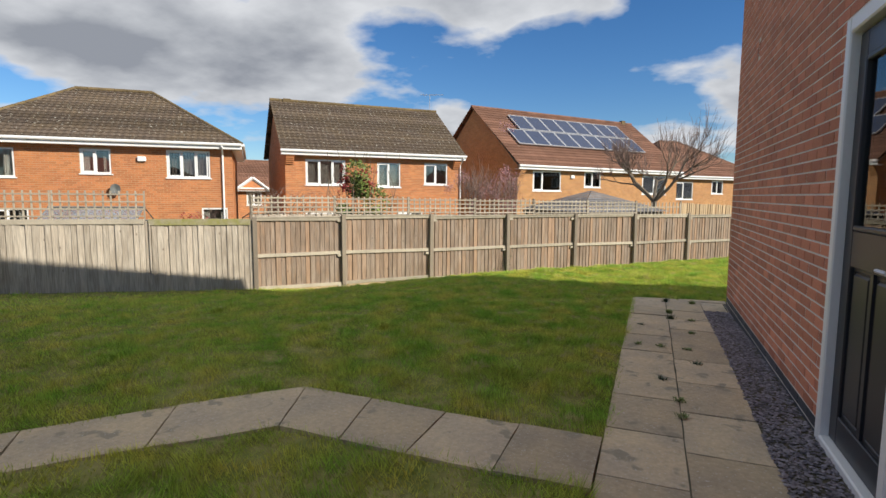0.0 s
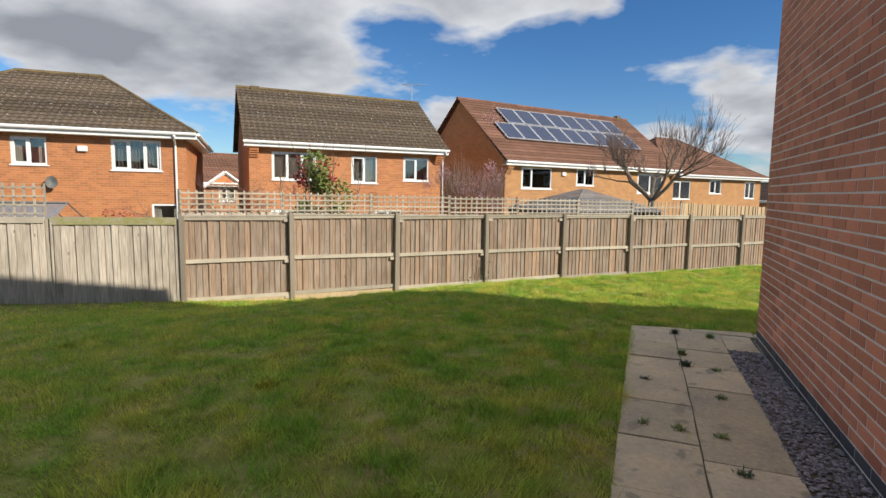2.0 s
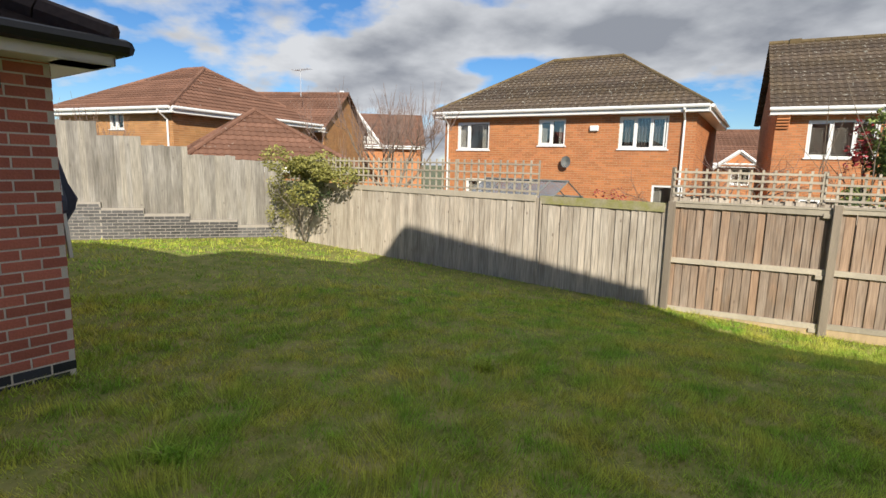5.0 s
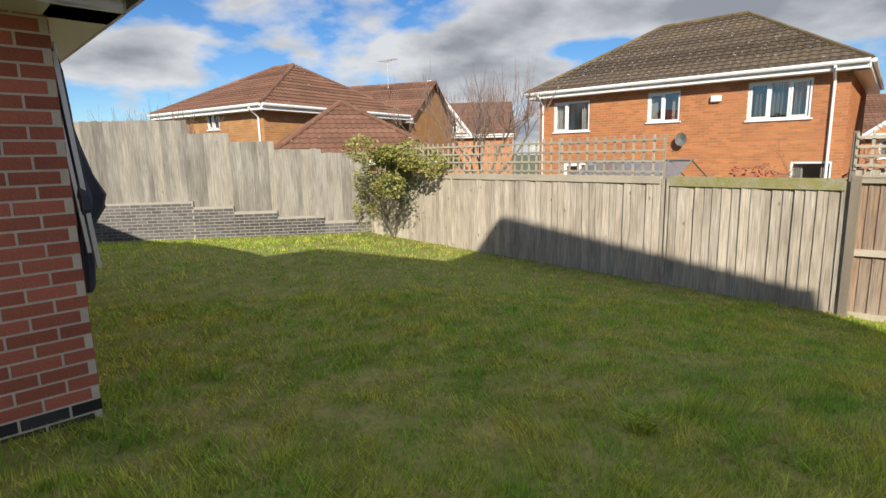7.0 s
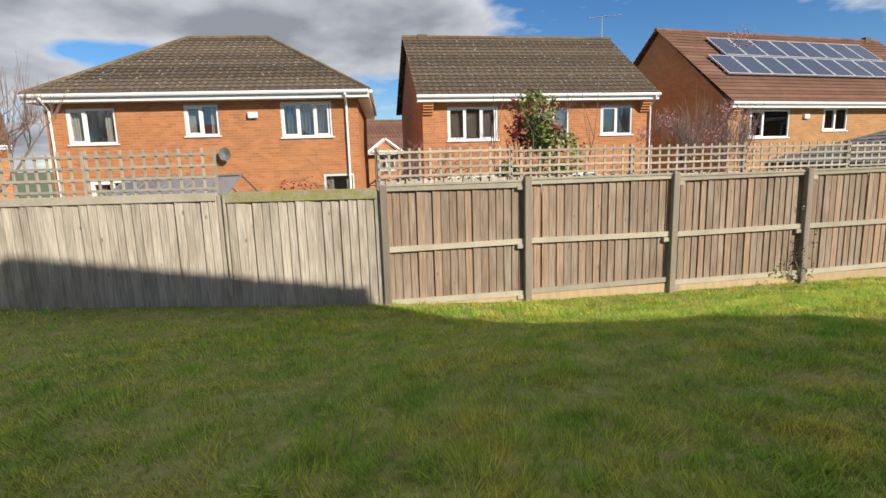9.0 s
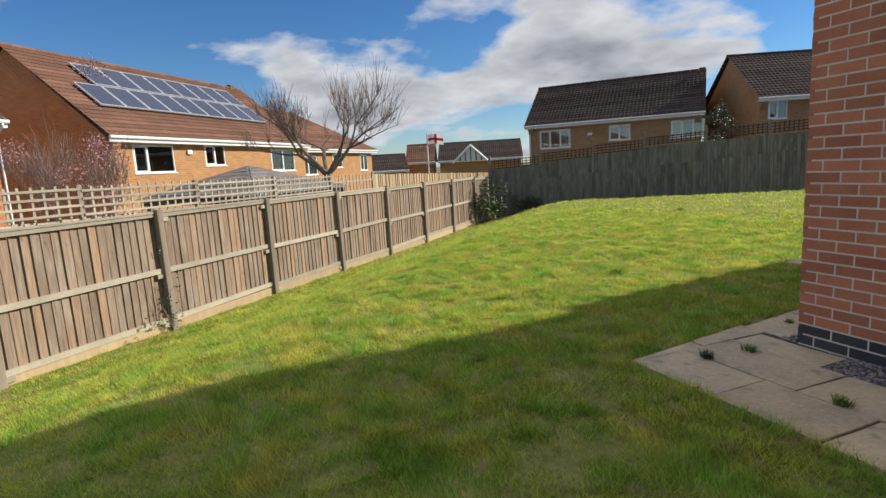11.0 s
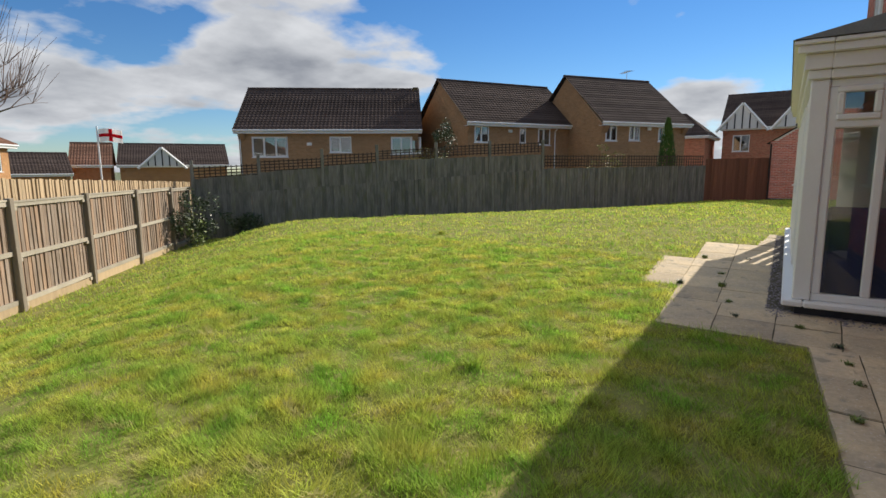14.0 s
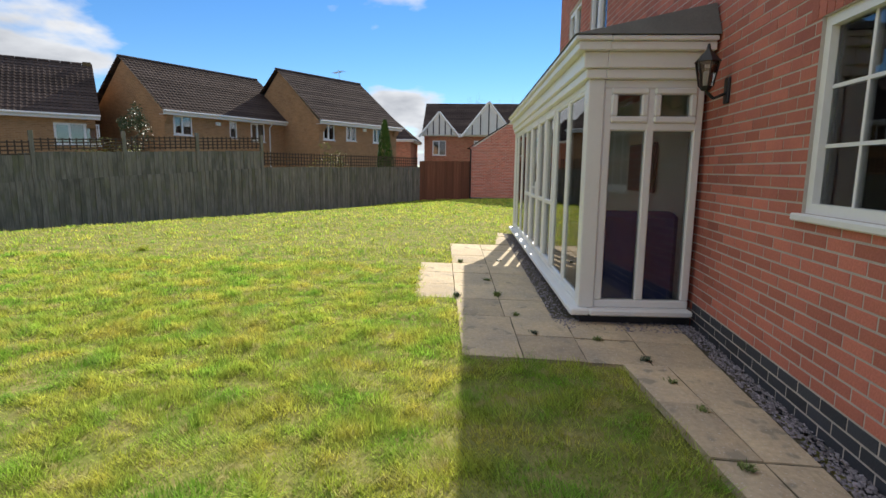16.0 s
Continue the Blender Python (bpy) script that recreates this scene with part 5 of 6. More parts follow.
# smooth-faced fence from the joint to the garden corner
jf = thing("fence", Matrix.Identity(4), "silver-grey smooth closeboard fence with a mossy capping", "fence", "garden fences")
closeboard(jf, (FC.x, FC.y), (J.x, J.y), -0.95, -1.0, 0.88, 0.90, M_WOOD_GREY, 0.118)
for s0, s1 in ((0.0, 0.76), (0.77, 0.99)):
    cap = bmesh.new()
    L = (J - FC).length
    box(cap, L * s0, L * s1, -0.032, 0.05, 0.80 if s0 > 0.5 else 0.83, 0.935)
    part("capping", cap, M_MOSS if s0 > 0.5 else M_TRELLIS, jf, "mossy green capping" if s0 > 0.5 else "grey capping").matrix_basis = frame_at(FC, J)
cp = bmesh.new()
soft_box(cp, 0, 0.03, -0.035, -0.01, 0.0, 1.35, 0.004)
for s in (0.30, 0.77):
    o = piece("cover_strip", mesh_of("cover_strip", cp, M_WOOD_GREY) if s == 0.30 else o.data, jf, frame_at(FC, J) @ pose((J - FC).length * s, 0, -0.5))
for s0, s1 in ((0.02, 0.19), (0.20, 0.38), (0.385, 0.57), (0.575, 0.76)):
    a, b = FC + (J - FC) * s0, FC + (J - FC) * s1
    trellis("trellis", a, b, 0.92, 1.54, 0.06, 0.16, 4, "weathered square timber trellis panel on the grey fence", lean=random.uniform(-2, 2))


def west_fence():
    t = thing("fence", Matrix.Identity(4), "silver-grey stepped closeboard fence on a brick retaining wall", "fence", "garden fences")
    ys = (-3.76, -4.9, -6.0, -7.0, -7.9, -10.4, -13.5)
    wt = (-0.22, -0.08, 0.08, 0.22, 0.36, 0.55)
    ft = (1.42, 1.52, 1.72, 1.92, 2.22, 2.62)
    for k, (a, b) in enumerate(zip(ys, ys[1:])):
        p, q = (-17.2, b), (-17.2, a)
        # faces +x: run so that the right-hand side is the garden
        closeboard(t, p, q, wt[k] - 0.02, wt[k] - 0.02, ft[k], ft[k], M_WOOD_WEST, 0.118, y=0.10)
        brick_wall("retaining_wall", p, q, -0.95, wt[k], M_GREY_BRICK, "grey-brown brick retaining wall stepped with the slope", thick=0.3, mortar=M_MORTAR_DULL)


west_fence()


def far_fence():
    t = thing("fence", Matrix.Identity(4), "tall dark boarded fence with raised boards and trellis", "fence", "garden fences")
    m = frame_at(CORNER, FE_END)
    L = (FE_END - CORNER).length
    at = lambda u: CORNER + (FE_END - CORNER) * (u / L)
    g = lambda u: -1.2 + 0.85 * u / L
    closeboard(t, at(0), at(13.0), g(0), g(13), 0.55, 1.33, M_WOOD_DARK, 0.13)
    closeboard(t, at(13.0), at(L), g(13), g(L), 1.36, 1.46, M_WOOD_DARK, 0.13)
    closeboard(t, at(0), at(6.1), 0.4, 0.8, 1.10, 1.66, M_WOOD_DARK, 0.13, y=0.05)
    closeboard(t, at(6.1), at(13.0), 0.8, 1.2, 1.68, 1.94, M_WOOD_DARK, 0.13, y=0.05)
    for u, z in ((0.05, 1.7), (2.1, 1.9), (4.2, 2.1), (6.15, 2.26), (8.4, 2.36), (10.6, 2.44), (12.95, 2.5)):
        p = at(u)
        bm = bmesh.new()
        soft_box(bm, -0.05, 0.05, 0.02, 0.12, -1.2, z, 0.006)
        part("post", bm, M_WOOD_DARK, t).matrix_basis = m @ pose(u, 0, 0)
    for u0, u1, z0, z1 in ((0.1, 2.05, 1.12, 1.62), (2.15, 4.15, 1.32, 1.82), (4.25, 6.1, 1.50, 2.02), (6.2, 8.35, 1.74, 2.18), (8.45, 10.55, 1.84, 2.34), (10.65, 12.9, 1.92, 2.44)):
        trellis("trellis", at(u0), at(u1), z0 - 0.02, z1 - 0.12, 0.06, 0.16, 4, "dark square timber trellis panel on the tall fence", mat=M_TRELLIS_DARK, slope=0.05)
    for k in range(4):
        u0 = 13.05 + k * 2.07
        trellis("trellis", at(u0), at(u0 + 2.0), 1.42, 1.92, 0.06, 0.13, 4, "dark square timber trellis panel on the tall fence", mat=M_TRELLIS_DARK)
    b = thing("fence", Matrix.Identity(4), "reddish-brown boarded fence beside the brick garage", "fence", "garden fences")
    closeboard(b, (24.4, 6.2), (25.9, 3.85), -0.4, -0.3, 1.75, 1.78, M_WOOD_RED, 0.13)


far_fence()


# ---- garage at the end of the lawn ----
def end_garage():
    def top(x):
        return 2.45 + min(x, 6.4 - x) * 0.62
    brick_wall("wall_end_garage", (25.9, 3.9), (25.5, -2.5), -0.4, 2.45, M_RED, "red brick gable wall of a garage", top=top, blue=5, near=(0, 0.1, 0, 0.1))
    t = thing("end_garage_roof", frame_at((25.9, 3.9), (25.5, -2.5)), "dark tiled garage roof with a brown verge", "roof", kind="structure")
    rb = bmesh.new()
    for a, b in ((-0.15, 3.2), (6.55, 3.2)):
        za, zb = 2.40, 2.45 + 3.2 * 0.62 + 0.06
        v = [rb.verts.new(p) for y in (-0.06, 6.0) for p in ((a, y, za), (b, y, zb))]
        rb.faces.new((v[0], v[1], v[3], v[2]))
    bmesh.ops.solidify(rb, geom=list(rb.faces), thickness=0.09)
    part("roof", rb, M_TILE_DARK, t)
    pb = bmesh.new()
    tube(pb, (0.05, -0.06, 2.40), (0.05, -0.06, -0.3), 0.035, 0.035)
    part("downpipe", pb, M_BLACK, t, "black downpipe")
    bb = bmesh.new()
    box(bb, 0.1, 6.3, 0.3, 6.0, -0.4, 2.40)
    solid("garage_body", bb, M_RED, "brick body of the garage", "garage", kind="structure", m=frame_at((25.9, 3.9), (25.5, -2.5)))


end_garage()

# ---- neighbouring houses ----
W2, W3 = (0.5, 0.5), (0.34, 0.33, 0.33)
house("house", (-22.42, 1.82), (-15.4, 8.0), 3.33, -1.9, 8.4, 5.66, "orange brick house with a hipped brown tiled roof", [(0.9, 2.0, 1.30, 0.98, (0.36, 0.64), "curtain"), (4.08, 2.16, 0.94, 0.86, W2, "curtain"), (6.78, 2.06, 1.46, 1.0, W3, "vertical")],
      hip=(3.08, 5.88), pipes=(0.5, 8.68), boxes=((5.85, 2.62),), lower=[(1.3, 0.2, 1.2, 0.75, W2), (7.9, 0.1, 0.9, 0.85, (1.0,))])
house("house", (-15.28, 10.1), (-9.3, 16.1), 3.32, -1.9, 7.4, 5.86, "orange brick house with a brown tiled gable roof", [(1.05, 1.89, 1.72, 1.08, W3, "blinds"), (4.2, 1.83, 1.1, 1.1, W2, "blinds"), (6.47, 1.97, 1.18, 0.98, W2, None)],
      pipes=(8.3,), lower=[(1.0, -0.2, 1.7, 0.9, W3), (5.2, -0.2, 1.2, 0.9, W2)], chimney=(0.6, 0.12))
house("house", (-7.4, 18.8), (0.8, 29.75), 3.05, -1.9, 8.6, 6.5, "orange brick house with red tiles and solar panels", [(1.25, 1.75, 2.02, 1.05, (0.33, 0.67), None), (5.05, 1.98, 1.35, 0.9, W2, "curtain"), (10.05, 1.62, 2.3, 1.15, W2, "curtain")],
      tile=M_TILE_RED, boxes=((3.95, 2.45),), chimney=(12.6, 0.2), brick=M_NB2)
house("house", (-0.1, 30.6), (7.2, 39.2), 2.9, -1.9, 7.4, 5.6, "orange brick house with a hipped red tiled roof", [(1.0, 1.3, 2.0, 1.2, W2), (5.0, 1.7, 1.3, 0.95, W2), (9.0, 1.4, 1.2, 1.2, W2)], tile=M_TILE_RED, hip=(3.4, 5.6), brick=M_NB2)
house("house", (14.4, 28.5), (21.6, 20.7), 3.62, -1.2, 7.4, 6.36, "buff brick house with a dark tiled roof", [(0.92, 2.12, 2.0, 1.14, W3, "curtain"), (5.28, 2.36, 1.25, 0.9, W2), (8.8, 2.26, 1.75, 0.98, W3)], tile=M_TILE_DARK, brick=M_NB3, boxes=((4.0, 2.75),), chimney=(10.2, 0.15), pipes=(0.3,))
house("house", (22.8, 18.4), (30.54, 14.79), 4.02, -1.0, 7.6, 6.85, "buff brick gabled house with a dark tiled roof", [(0.68, 2.90, 1.0, 0.95, W2), (3.86, 2.9, 0.46, 0.9, (1.0,)), (5.22, 2.8, 0.96, 1.02, W2)], tile=M_TILE_DARK, brick=M_NB3, pipes=(6.5,), boxes=((3.0, 3.5),))
house("house", (27.9, 12.5), (33.9, 9.1), 4.0, -1.0, 7.8, 7.1, "buff brick gabled house with a dark tiled roof", [(0.5, 2.95, 0.85, 0.95, W2), (2.25, 2.98, 0.82, 0.92, W2), (4.5, 2.95, 0.8, 0.92, W2)], tile=M_TILE_DARK, brick=M_NB3, boxes=((3.6, 3.6),))
house("house", (-27.0, -12.1), (-22.5, -7.1), 3.1, -1.5, 8.0, 5.05, "orange brick house with a hipped red-brown roof", [(3.2, 2.4, 0.75, 0.62, W2)], tile=M_TILE_RED, hip=(2.6, 3.9), brick=M_NB2, pipes=(6.2,))


# ---- roof fittings and things in the neighbouring gardens ----
def solar_array():
    a, b = Vector((-7.4, 18.8)), Vector((0.8, 29.75))
    run, rise = 4.35, 3.45
    tilt = math.degrees(math.atan2(rise, run))
    t = thing("solar_array", frame_at(a, b) @ pose(0, -0.05, 3.05, tilt), "two rows of framed blue solar panels on a red roof", "solar panel")
    s = math.hypot(run, rise)
    for k, (u0, u1, s0, s1, n) in enumerate(((2.1, 11.4, 0.60, 0.87, 8), (1.1, 11.5, 0.325, 0.59, 9))):
        w = (u1 - u0) / n
        for i in range(n):
            bm = bmesh.new()
            box(bm, u0 + i * w + 0.05, u0 + (i + 1) * w - 0.05, s * s0 + 0.05, s * s1 - 0.05, 0.12, 0.146)
            pan = part("solar_panel", bm, M_SOLAR, t, "dark blue cells")
            fb = bmesh.new()
            x0, x1, y0, y1 = u0 + i * w + 0.01, u0 + (i + 1) * w - 0.01, s * s0 + 0.01, s * s1 - 0.01
            for q in ((x0, x1, y0, y0 + 0.05), (x0, x1, y1 - 0.05, y1), (x0, x0 + 0.05, y0 + 0.05, y1 - 0.05), (x1 - 0.05, x1, y0 + 0.05, y1 - 0.05)):
                box(fb, q[0], q[1], q[2], q[3], 0.10, 0.155)
            part("panel_frame", fb, M_ALU, pan, "silver frame")
        for y in (s * (s0 + 0.05), s * (s1 - 0.05)):
            rb = bmesh.new()
            box(rb, u0, u1, y - 0.02, y + 0.02, 0.03, 0.10)
            part("mounting_rail", rb, M_ALU, t)


solar_array()


def aerial(x, y, z, h, label="thin metal television aerial on a roof"):
    t = thing("television_aerial", pose(x, y, z, 0, 0, random.uniform(0, 60)), label, "aerial", "television aerials")
    bm = bmesh.new()
    tube(bm, (0, 0, -0.4), (0, 0, h), 0.02, 0.016)
    part("mast", bm, M_ALU, t)
    bm = bmesh.new()
    tube(bm, (-0.5, 0, h), (0.75, 0, h - 0.04), 0.014, 0.014)
    part("boom", bm, M_ALU, t)
    for k in range(9):
        e = bmesh.new()
        x0 = -0.4 + k * 0.13
        l = 0.2 if k > 1 else 0.3
        tube(e, (x0, -l, h - 0.01), (x0, l, h - 0.01), 0.008, 0.008, 4)
        part("element", e, M_ALU, t)


def local(left, right, x, y):
    v = frame_at(left, right) @ Vector((x, y, 0))
    return v.x, v.y


aerial(*local((-15.28, 10.1), (-9.3, 16.1), 8.1, 3.7), 5.86, 0.9)
aerial(*local((27.9, 12.5), (33.9, 9.1), 5.0, 3.9), 7.1, 0.6)
aerial(-31.0, -2.5, 5.0, 0.9)


def wall_dish():
    x, y = local((-22.42, 1.82), (-15.4, 8.0), 5.15, 0.33)
    t = thing("satellite_dish", pose(x, y, 1.62, 0, 0, 41) @ Matrix.Scale(0.7, 4), "grey satellite dish on an orange brick wall", "dish")
    bm = bmesh.new()
    n = 14
    c = bm.verts.new((0, -0.20, 0.0))
    ring = [bm.verts.new((0.24 * math.cos(k * math.tau / n), -0.28, 0.28 * math.sin(k * math.tau / n))) for k in range(n)]
    back = bm.verts.new((0, -0.17, 0))
    for k in range(n):
        bm.faces.new((c, ring[k], ring[(k + 1) % n])); bm.faces.new((back, ring[(k + 1) % n], ring[k]))
    part("reflector", bm, M_LEAD, t)
    bm = bmesh.new()
    tube(bm, (0, -0.2, 0), (0, 0.02, -0.05), 0.02, 0.02)
    tube(bm, (0, -0.25, -0.27), (0, -0.5, -0.1), 0.01, 0.01)
    part("arm", bm, M_ALU, t)


wall_dish()


def greenhouse():
    """The glazed roof that shows over the grey fence."""
    D2, N2 = Vector((0.8215, 0.5702)), Vector((-0.5702, 0.8215))
    o = FC + D2 * 3.9 + N2 * 2.6
    t = thing("garden_greenhouse", pose(o.x, o.y, -1.6, 0, 0, 34.8), "small glazed greenhouse with a grey frame", "greenhouse")
    w, d, e, r = 2.3, 1.8, 2.3, 2.7
    fb = bmesh.new()
    n = 5
    for i in range(n + 1):
        x = w * i / n
        for y0, y1 in ((0, d / 2), (d, d / 2)):
            tube(fb, (x, y0, e), (x, y1, r), 0.02, 0.02, 4)
        tube(fb, (x, 0, 0), (x, 0, e), 0.02, 0.02, 4)
        tube(fb, (x, d, 0), (x, d, e), 0.02, 0.02, 4)
    for y, z in ((0, e), (d, e), (d / 2, r), (0, 1.9)):
        tube(fb, (-0.03, y, z), (w + 0.03, y, z), 0.03, 0.03, 4)
    part("frame", fb, M_LEAD, t, "grey metal frame", kind="stuff")
    g = glass_material("hazy_glass", (0.72, 0.77, 0.75), 0.18)
    for i in range(n):
        for q in (((w * i / n, 0, e), (w * (i + 1) / n, 0, e), (w * (i + 1) / n, d / 2, r), (w * i / n, d / 2, r)), ((w * i / n, 0, 0.3), (w * (i + 1) / n, 0, 0.3), (w * (i + 1) / n, 0, e), (w * i / n, 0, e))):
            bm = bmesh.new()
            bm.faces.new([bm.verts.new(p) for p in q])
            bmesh.ops.solidify(bm, geom=list(bm.faces), thickness=0.006)
            part("pane", bm, g, t)


greenhouse()


def gazebo():
    x, y = PD(10.4, 3.6)
    t = thing("gazebo", pose(x, y, -1.8, 0, 0, 45.5), "timber gazebo with a grey shingled pyramid roof", "gazebo")
    h, r = 2.75, 2.0
    bm = bmesh.new()
    rows = 9
    for side in range(4):
        m = pose(0, 0, 0, 0, 0, 90 * side)
        for k in range(rows):
            a0, a1 = r * (1 - k / rows), r * (1 - (k + 1) / rows)
            z0, z1 = h + 0.75 * k / rows, h + 0.75 * (k + 1) / rows
            n = max(1, int(a0 * 2 / 0.3))
            for i in range(n):
                u0, u1 = -a0 + 2 * a0 * i / n, -a0 + 2 * a0 * (i + 1) / n
                v0, v1 = max(-a1, min(a1, u0)), max(-a1, min(a1, u1))
                vs = [bm.verts.new(m @ Vector(p)) for p in ((u0 + 0.01, -a0 - 0.02, z0 + 0.015), (u1 - 0.01, -a0 - 0.02, z0 + 0.015), (v1, -a1, z1 + 0.004), (v0, -a1, z1 + 0.004))]
                bm.faces.new(vs)
    part("roof", bm, M_SLATE, t, "grey shingle roof", kind="stuff")
    for sx in (-1, 1):
        for sy in (-1, 1):
            b = bmesh.new()
            soft_box(b, sx * 1.75 - 0.06, sx * 1.75 + 0.06, sy * 1.75 - 0.06, sy * 1.75 + 0.06, 0, h, 0.008)
            part("post", b, M_POST, t)
    for sy in (-1, 1):
        b = bmesh.new()
        soft_box(b, -1.9, 1.9, sy * 1.75 - 0.03, sy * 1.75 + 0.03, h - 0.16, h - 0.01, 0.006)
        part("beam", b, M_POST, t)
        b = bmesh.new()
        soft_box(b, sy * 1.75 - 0.03, sy * 1.75 + 0.03, -1.72, 1.72, h - 0.16, h - 0.01, 0.006)
        part("beam", b, M_POST, t)


gazebo()


# ---- plants ----
def branching(bm, p, d, length, r, depth, rng, spread=0.5, up=0.25, thin=None, segs=3, split=(2, 3), shrink=0.72):
    """A limb that bends and forks; the last order goes into thin."""
    target = thin if thin is not None and depth <= 1 else bm
    q = Vector(p)
    d = Vector(d).normalized()
    step = length / segs
    for k in range(segs):
        e = q + d * step
        r1 = r * (1 - 0.25 / segs)
        tube(target, q, e, r, r1, 6 if r > 0.02 else 4)
        q, r = e, r1
        d = (d + Vector((rng.gauss(0, 0.12), rng.gauss(0, 0.12), rng.gauss(0, 0.08) + up * 0.15))).normalized()
        if depth > 0 and depth < 4 and rng.random() < 0.45:
            n = (d + Vector((rng.gauss(0, spread), rng.gauss(0, spread), abs(rng.gauss(0, spread * 0.6))))).normalized()
            branching(bm, q, n, length * 0.6, r * 0.5, depth - 1, rng, spread, up, thin, segs, split, shrink)
    if depth == 1 and thin is not None and up > 0.2:
        for _ in range(3):
            n = (d * 0.5 + Vector((rng.gauss(0, 0.3), rng.gauss(0, 0.3), 1.0))).normalized()
            e = q + n * length * rng.uniform(1.2, 2.4)
            tube(thin, q, e, max(0.006, r * 0.5), 0.003, 4)
    if depth > 0:
        for _ in range(rng.randint(*split)):
            n = (d + Vector((rng.gauss(0, spread), rng.gauss(0, spread), rng.gauss(0, spread * 0.5) + up))).normalized()
            branching(bm, q, n, length * shrink * rng.uniform(0.8, 1.15), r * 0.66, depth - 1, rng, spread, up, thin, segs, split, shrink)


def bare_tree(x, y, z, label, height, seed, mat=None, orders=5, spread=0.5, lean=(0, 0, 1), r=0.14, up=0.3, split=(2, 3), bole=0.34, reach=0.20):
    rng = random.Random(seed)
    t = thing("bare_tree", pose(x, y, z), label, "tree", "bare trees")
    trunk, limbs, twigs = bmesh.new(), bmesh.new(), bmesh.new()
    h = height * bole
    tube(trunk, (0, 0, -0.2), (0.02, 0.0, h * 0.5), r * 1.25, r * 1.05, 10)
    tube(trunk, (0.02, 0, h * 0.5), (0.0, 0.03, h), r * 1.05, r * 0.95, 10)
    part("trunk", trunk, mat or M_BARK, t)
    for k in range(5):
        a = k * math.tau / 5 + rng.uniform(-0.3, 0.3)
        branching(limbs, (0, 0.03, h - 0.1), (0.75 * math.cos(a), 0.75 * math.sin(a), 0.75), height * reach, r * 0.6, orders - 1, rng, spread, up, twigs, 3, split)
    part("limb_system", limbs, mat or M_BARK, t, kind="stuff")
    part("twig_tangle", twigs, M_TWIG, t, kind="stuff")
    return t


def leaf_cloud(bm, count, centre, radii, size, rng, shell=0.55, flat=0.0):
    """Small leaves in a lumpy crown."""
    lumps = [(Vector((rng.gauss(0, 0.5), rng.gauss(0, 0.5), rng.gauss(0, 0.5))), rng.uniform(0.25, 0.5)) for _ in range(14)]
    for _ in range(count):
        c, rad = rng.choice(lumps)
        v = Vector((rng.gauss(0, 1), rng.gauss(0, 1), rng.gauss(0, 1))).normalized() * rad * (shell + (1 - shell) * rng.random())
        p = c + v
        p = Vector((centre[0] + p.x * radii[0], centre[1] + p.y * radii[1], centre[2] + p.z * radii[2]))
        a, b = Vector((rng.gauss(0, 1), rng.gauss(0, 1), rng.gauss(0, 0.6))).normalized(), Vector((rng.gauss(0, 1), rng.gauss(0, 1), rng.gauss(0, 1))).normalized()
        s = size * rng.uniform(0.6, 1.3)
        n = a.cross(b).normalized() * s * 0.24
        vs = [bm.verts.new(q) for q in (p - a * s * 0.5, p + n, p + a * s * 0.5, p - n)]
        bm.faces.new(vs)


def shrub(name, x, y, z, label, stems, clouds, seed, category="shrub"):
    rng = random.Random(seed)
    t = thing(name, pose(x, y, z), label, category)
    bm = bmesh.new()
    for k in range(stems[0]):
        a = rng.uniform(0, math.tau)
        branching(bm, (0, 0, 0), (0.3 * math.cos(a), 0.3 * math.sin(a), 1), stems[1], stems[2], 2, rng, 0.4, 0.2, None, 2, (2, 2))
    part("stem", bm, M_BARK, t, kind="stuff")
    for mat, count, c, r, size in clouds:
        bm = bmesh.new()
        leaf_cloud(bm, count, c, r, size, rng)
        part("foliage", bm, mat, t, kind="stuff")
    return t


x, y = PD(12.6, 2.6)
bare_tree(x, y, -1.8, "pollarded bare tree with knuckled grey limbs and thin shoots", 7.6, 3, orders=5, spread=0.60, r=0.115, up=0.235, bole=0.42, reach=0.14)
x, y = PD(-1.3, 3.2)
bare_tree(x, y, -1.8, "tangled bare shrub tree against a brick house", 4.6, 11, orders=5, spread=0.7, r=0.06, up=0.05)
D2, N2 = Vector((0.8215, 0.5702)), Vector((-0.5702, 0.8215))
p = FC + D2 * -0.9 + N2 * 5.0
bare_tree(p.x, p.y, -1.8, "leafless spreading tree behind the grey fence", 6.9, 21, orders=5, spread=0.6, r=0.11, up=0.32, bole=0.3, reach=0.19)
bare_tree(-22.2, -10.4, -1.5, "pale leafless tree beyond the fence", 4.9, 31, orders=5, spread=0.5, r=0.07)
bare_tree(27.0, 42.0, -1.6, "distant leafless tree among roofs", 6.2, 41, orders=4, spread=0.5, r=0.1)
bare_tree(56.0, 4.0, 0.0, "distant leafless tree behind the garage", 9.5, 51, orders=4, spread=0.45, r=0.12)
x, y = PD(7.6, 6.6)
t = bare_tree(x, y, -1.8, "young cherry tree in pale pink blossom", 4.8, 61, orders=5, spread=0.4, r=0.05, up=0.35)
rng = random.Random(8)
bm = bmesh.new()
leaf_cloud(bm, 4200, (0, 0, 3.6), (1.35, 1.35, 1.3), 0.055, rng, 0.2)
part("blossom", bm, M_BLOSSOM, t, "small pink blossom", kind="stuff")
x, y = PD(1.1, 2.5)
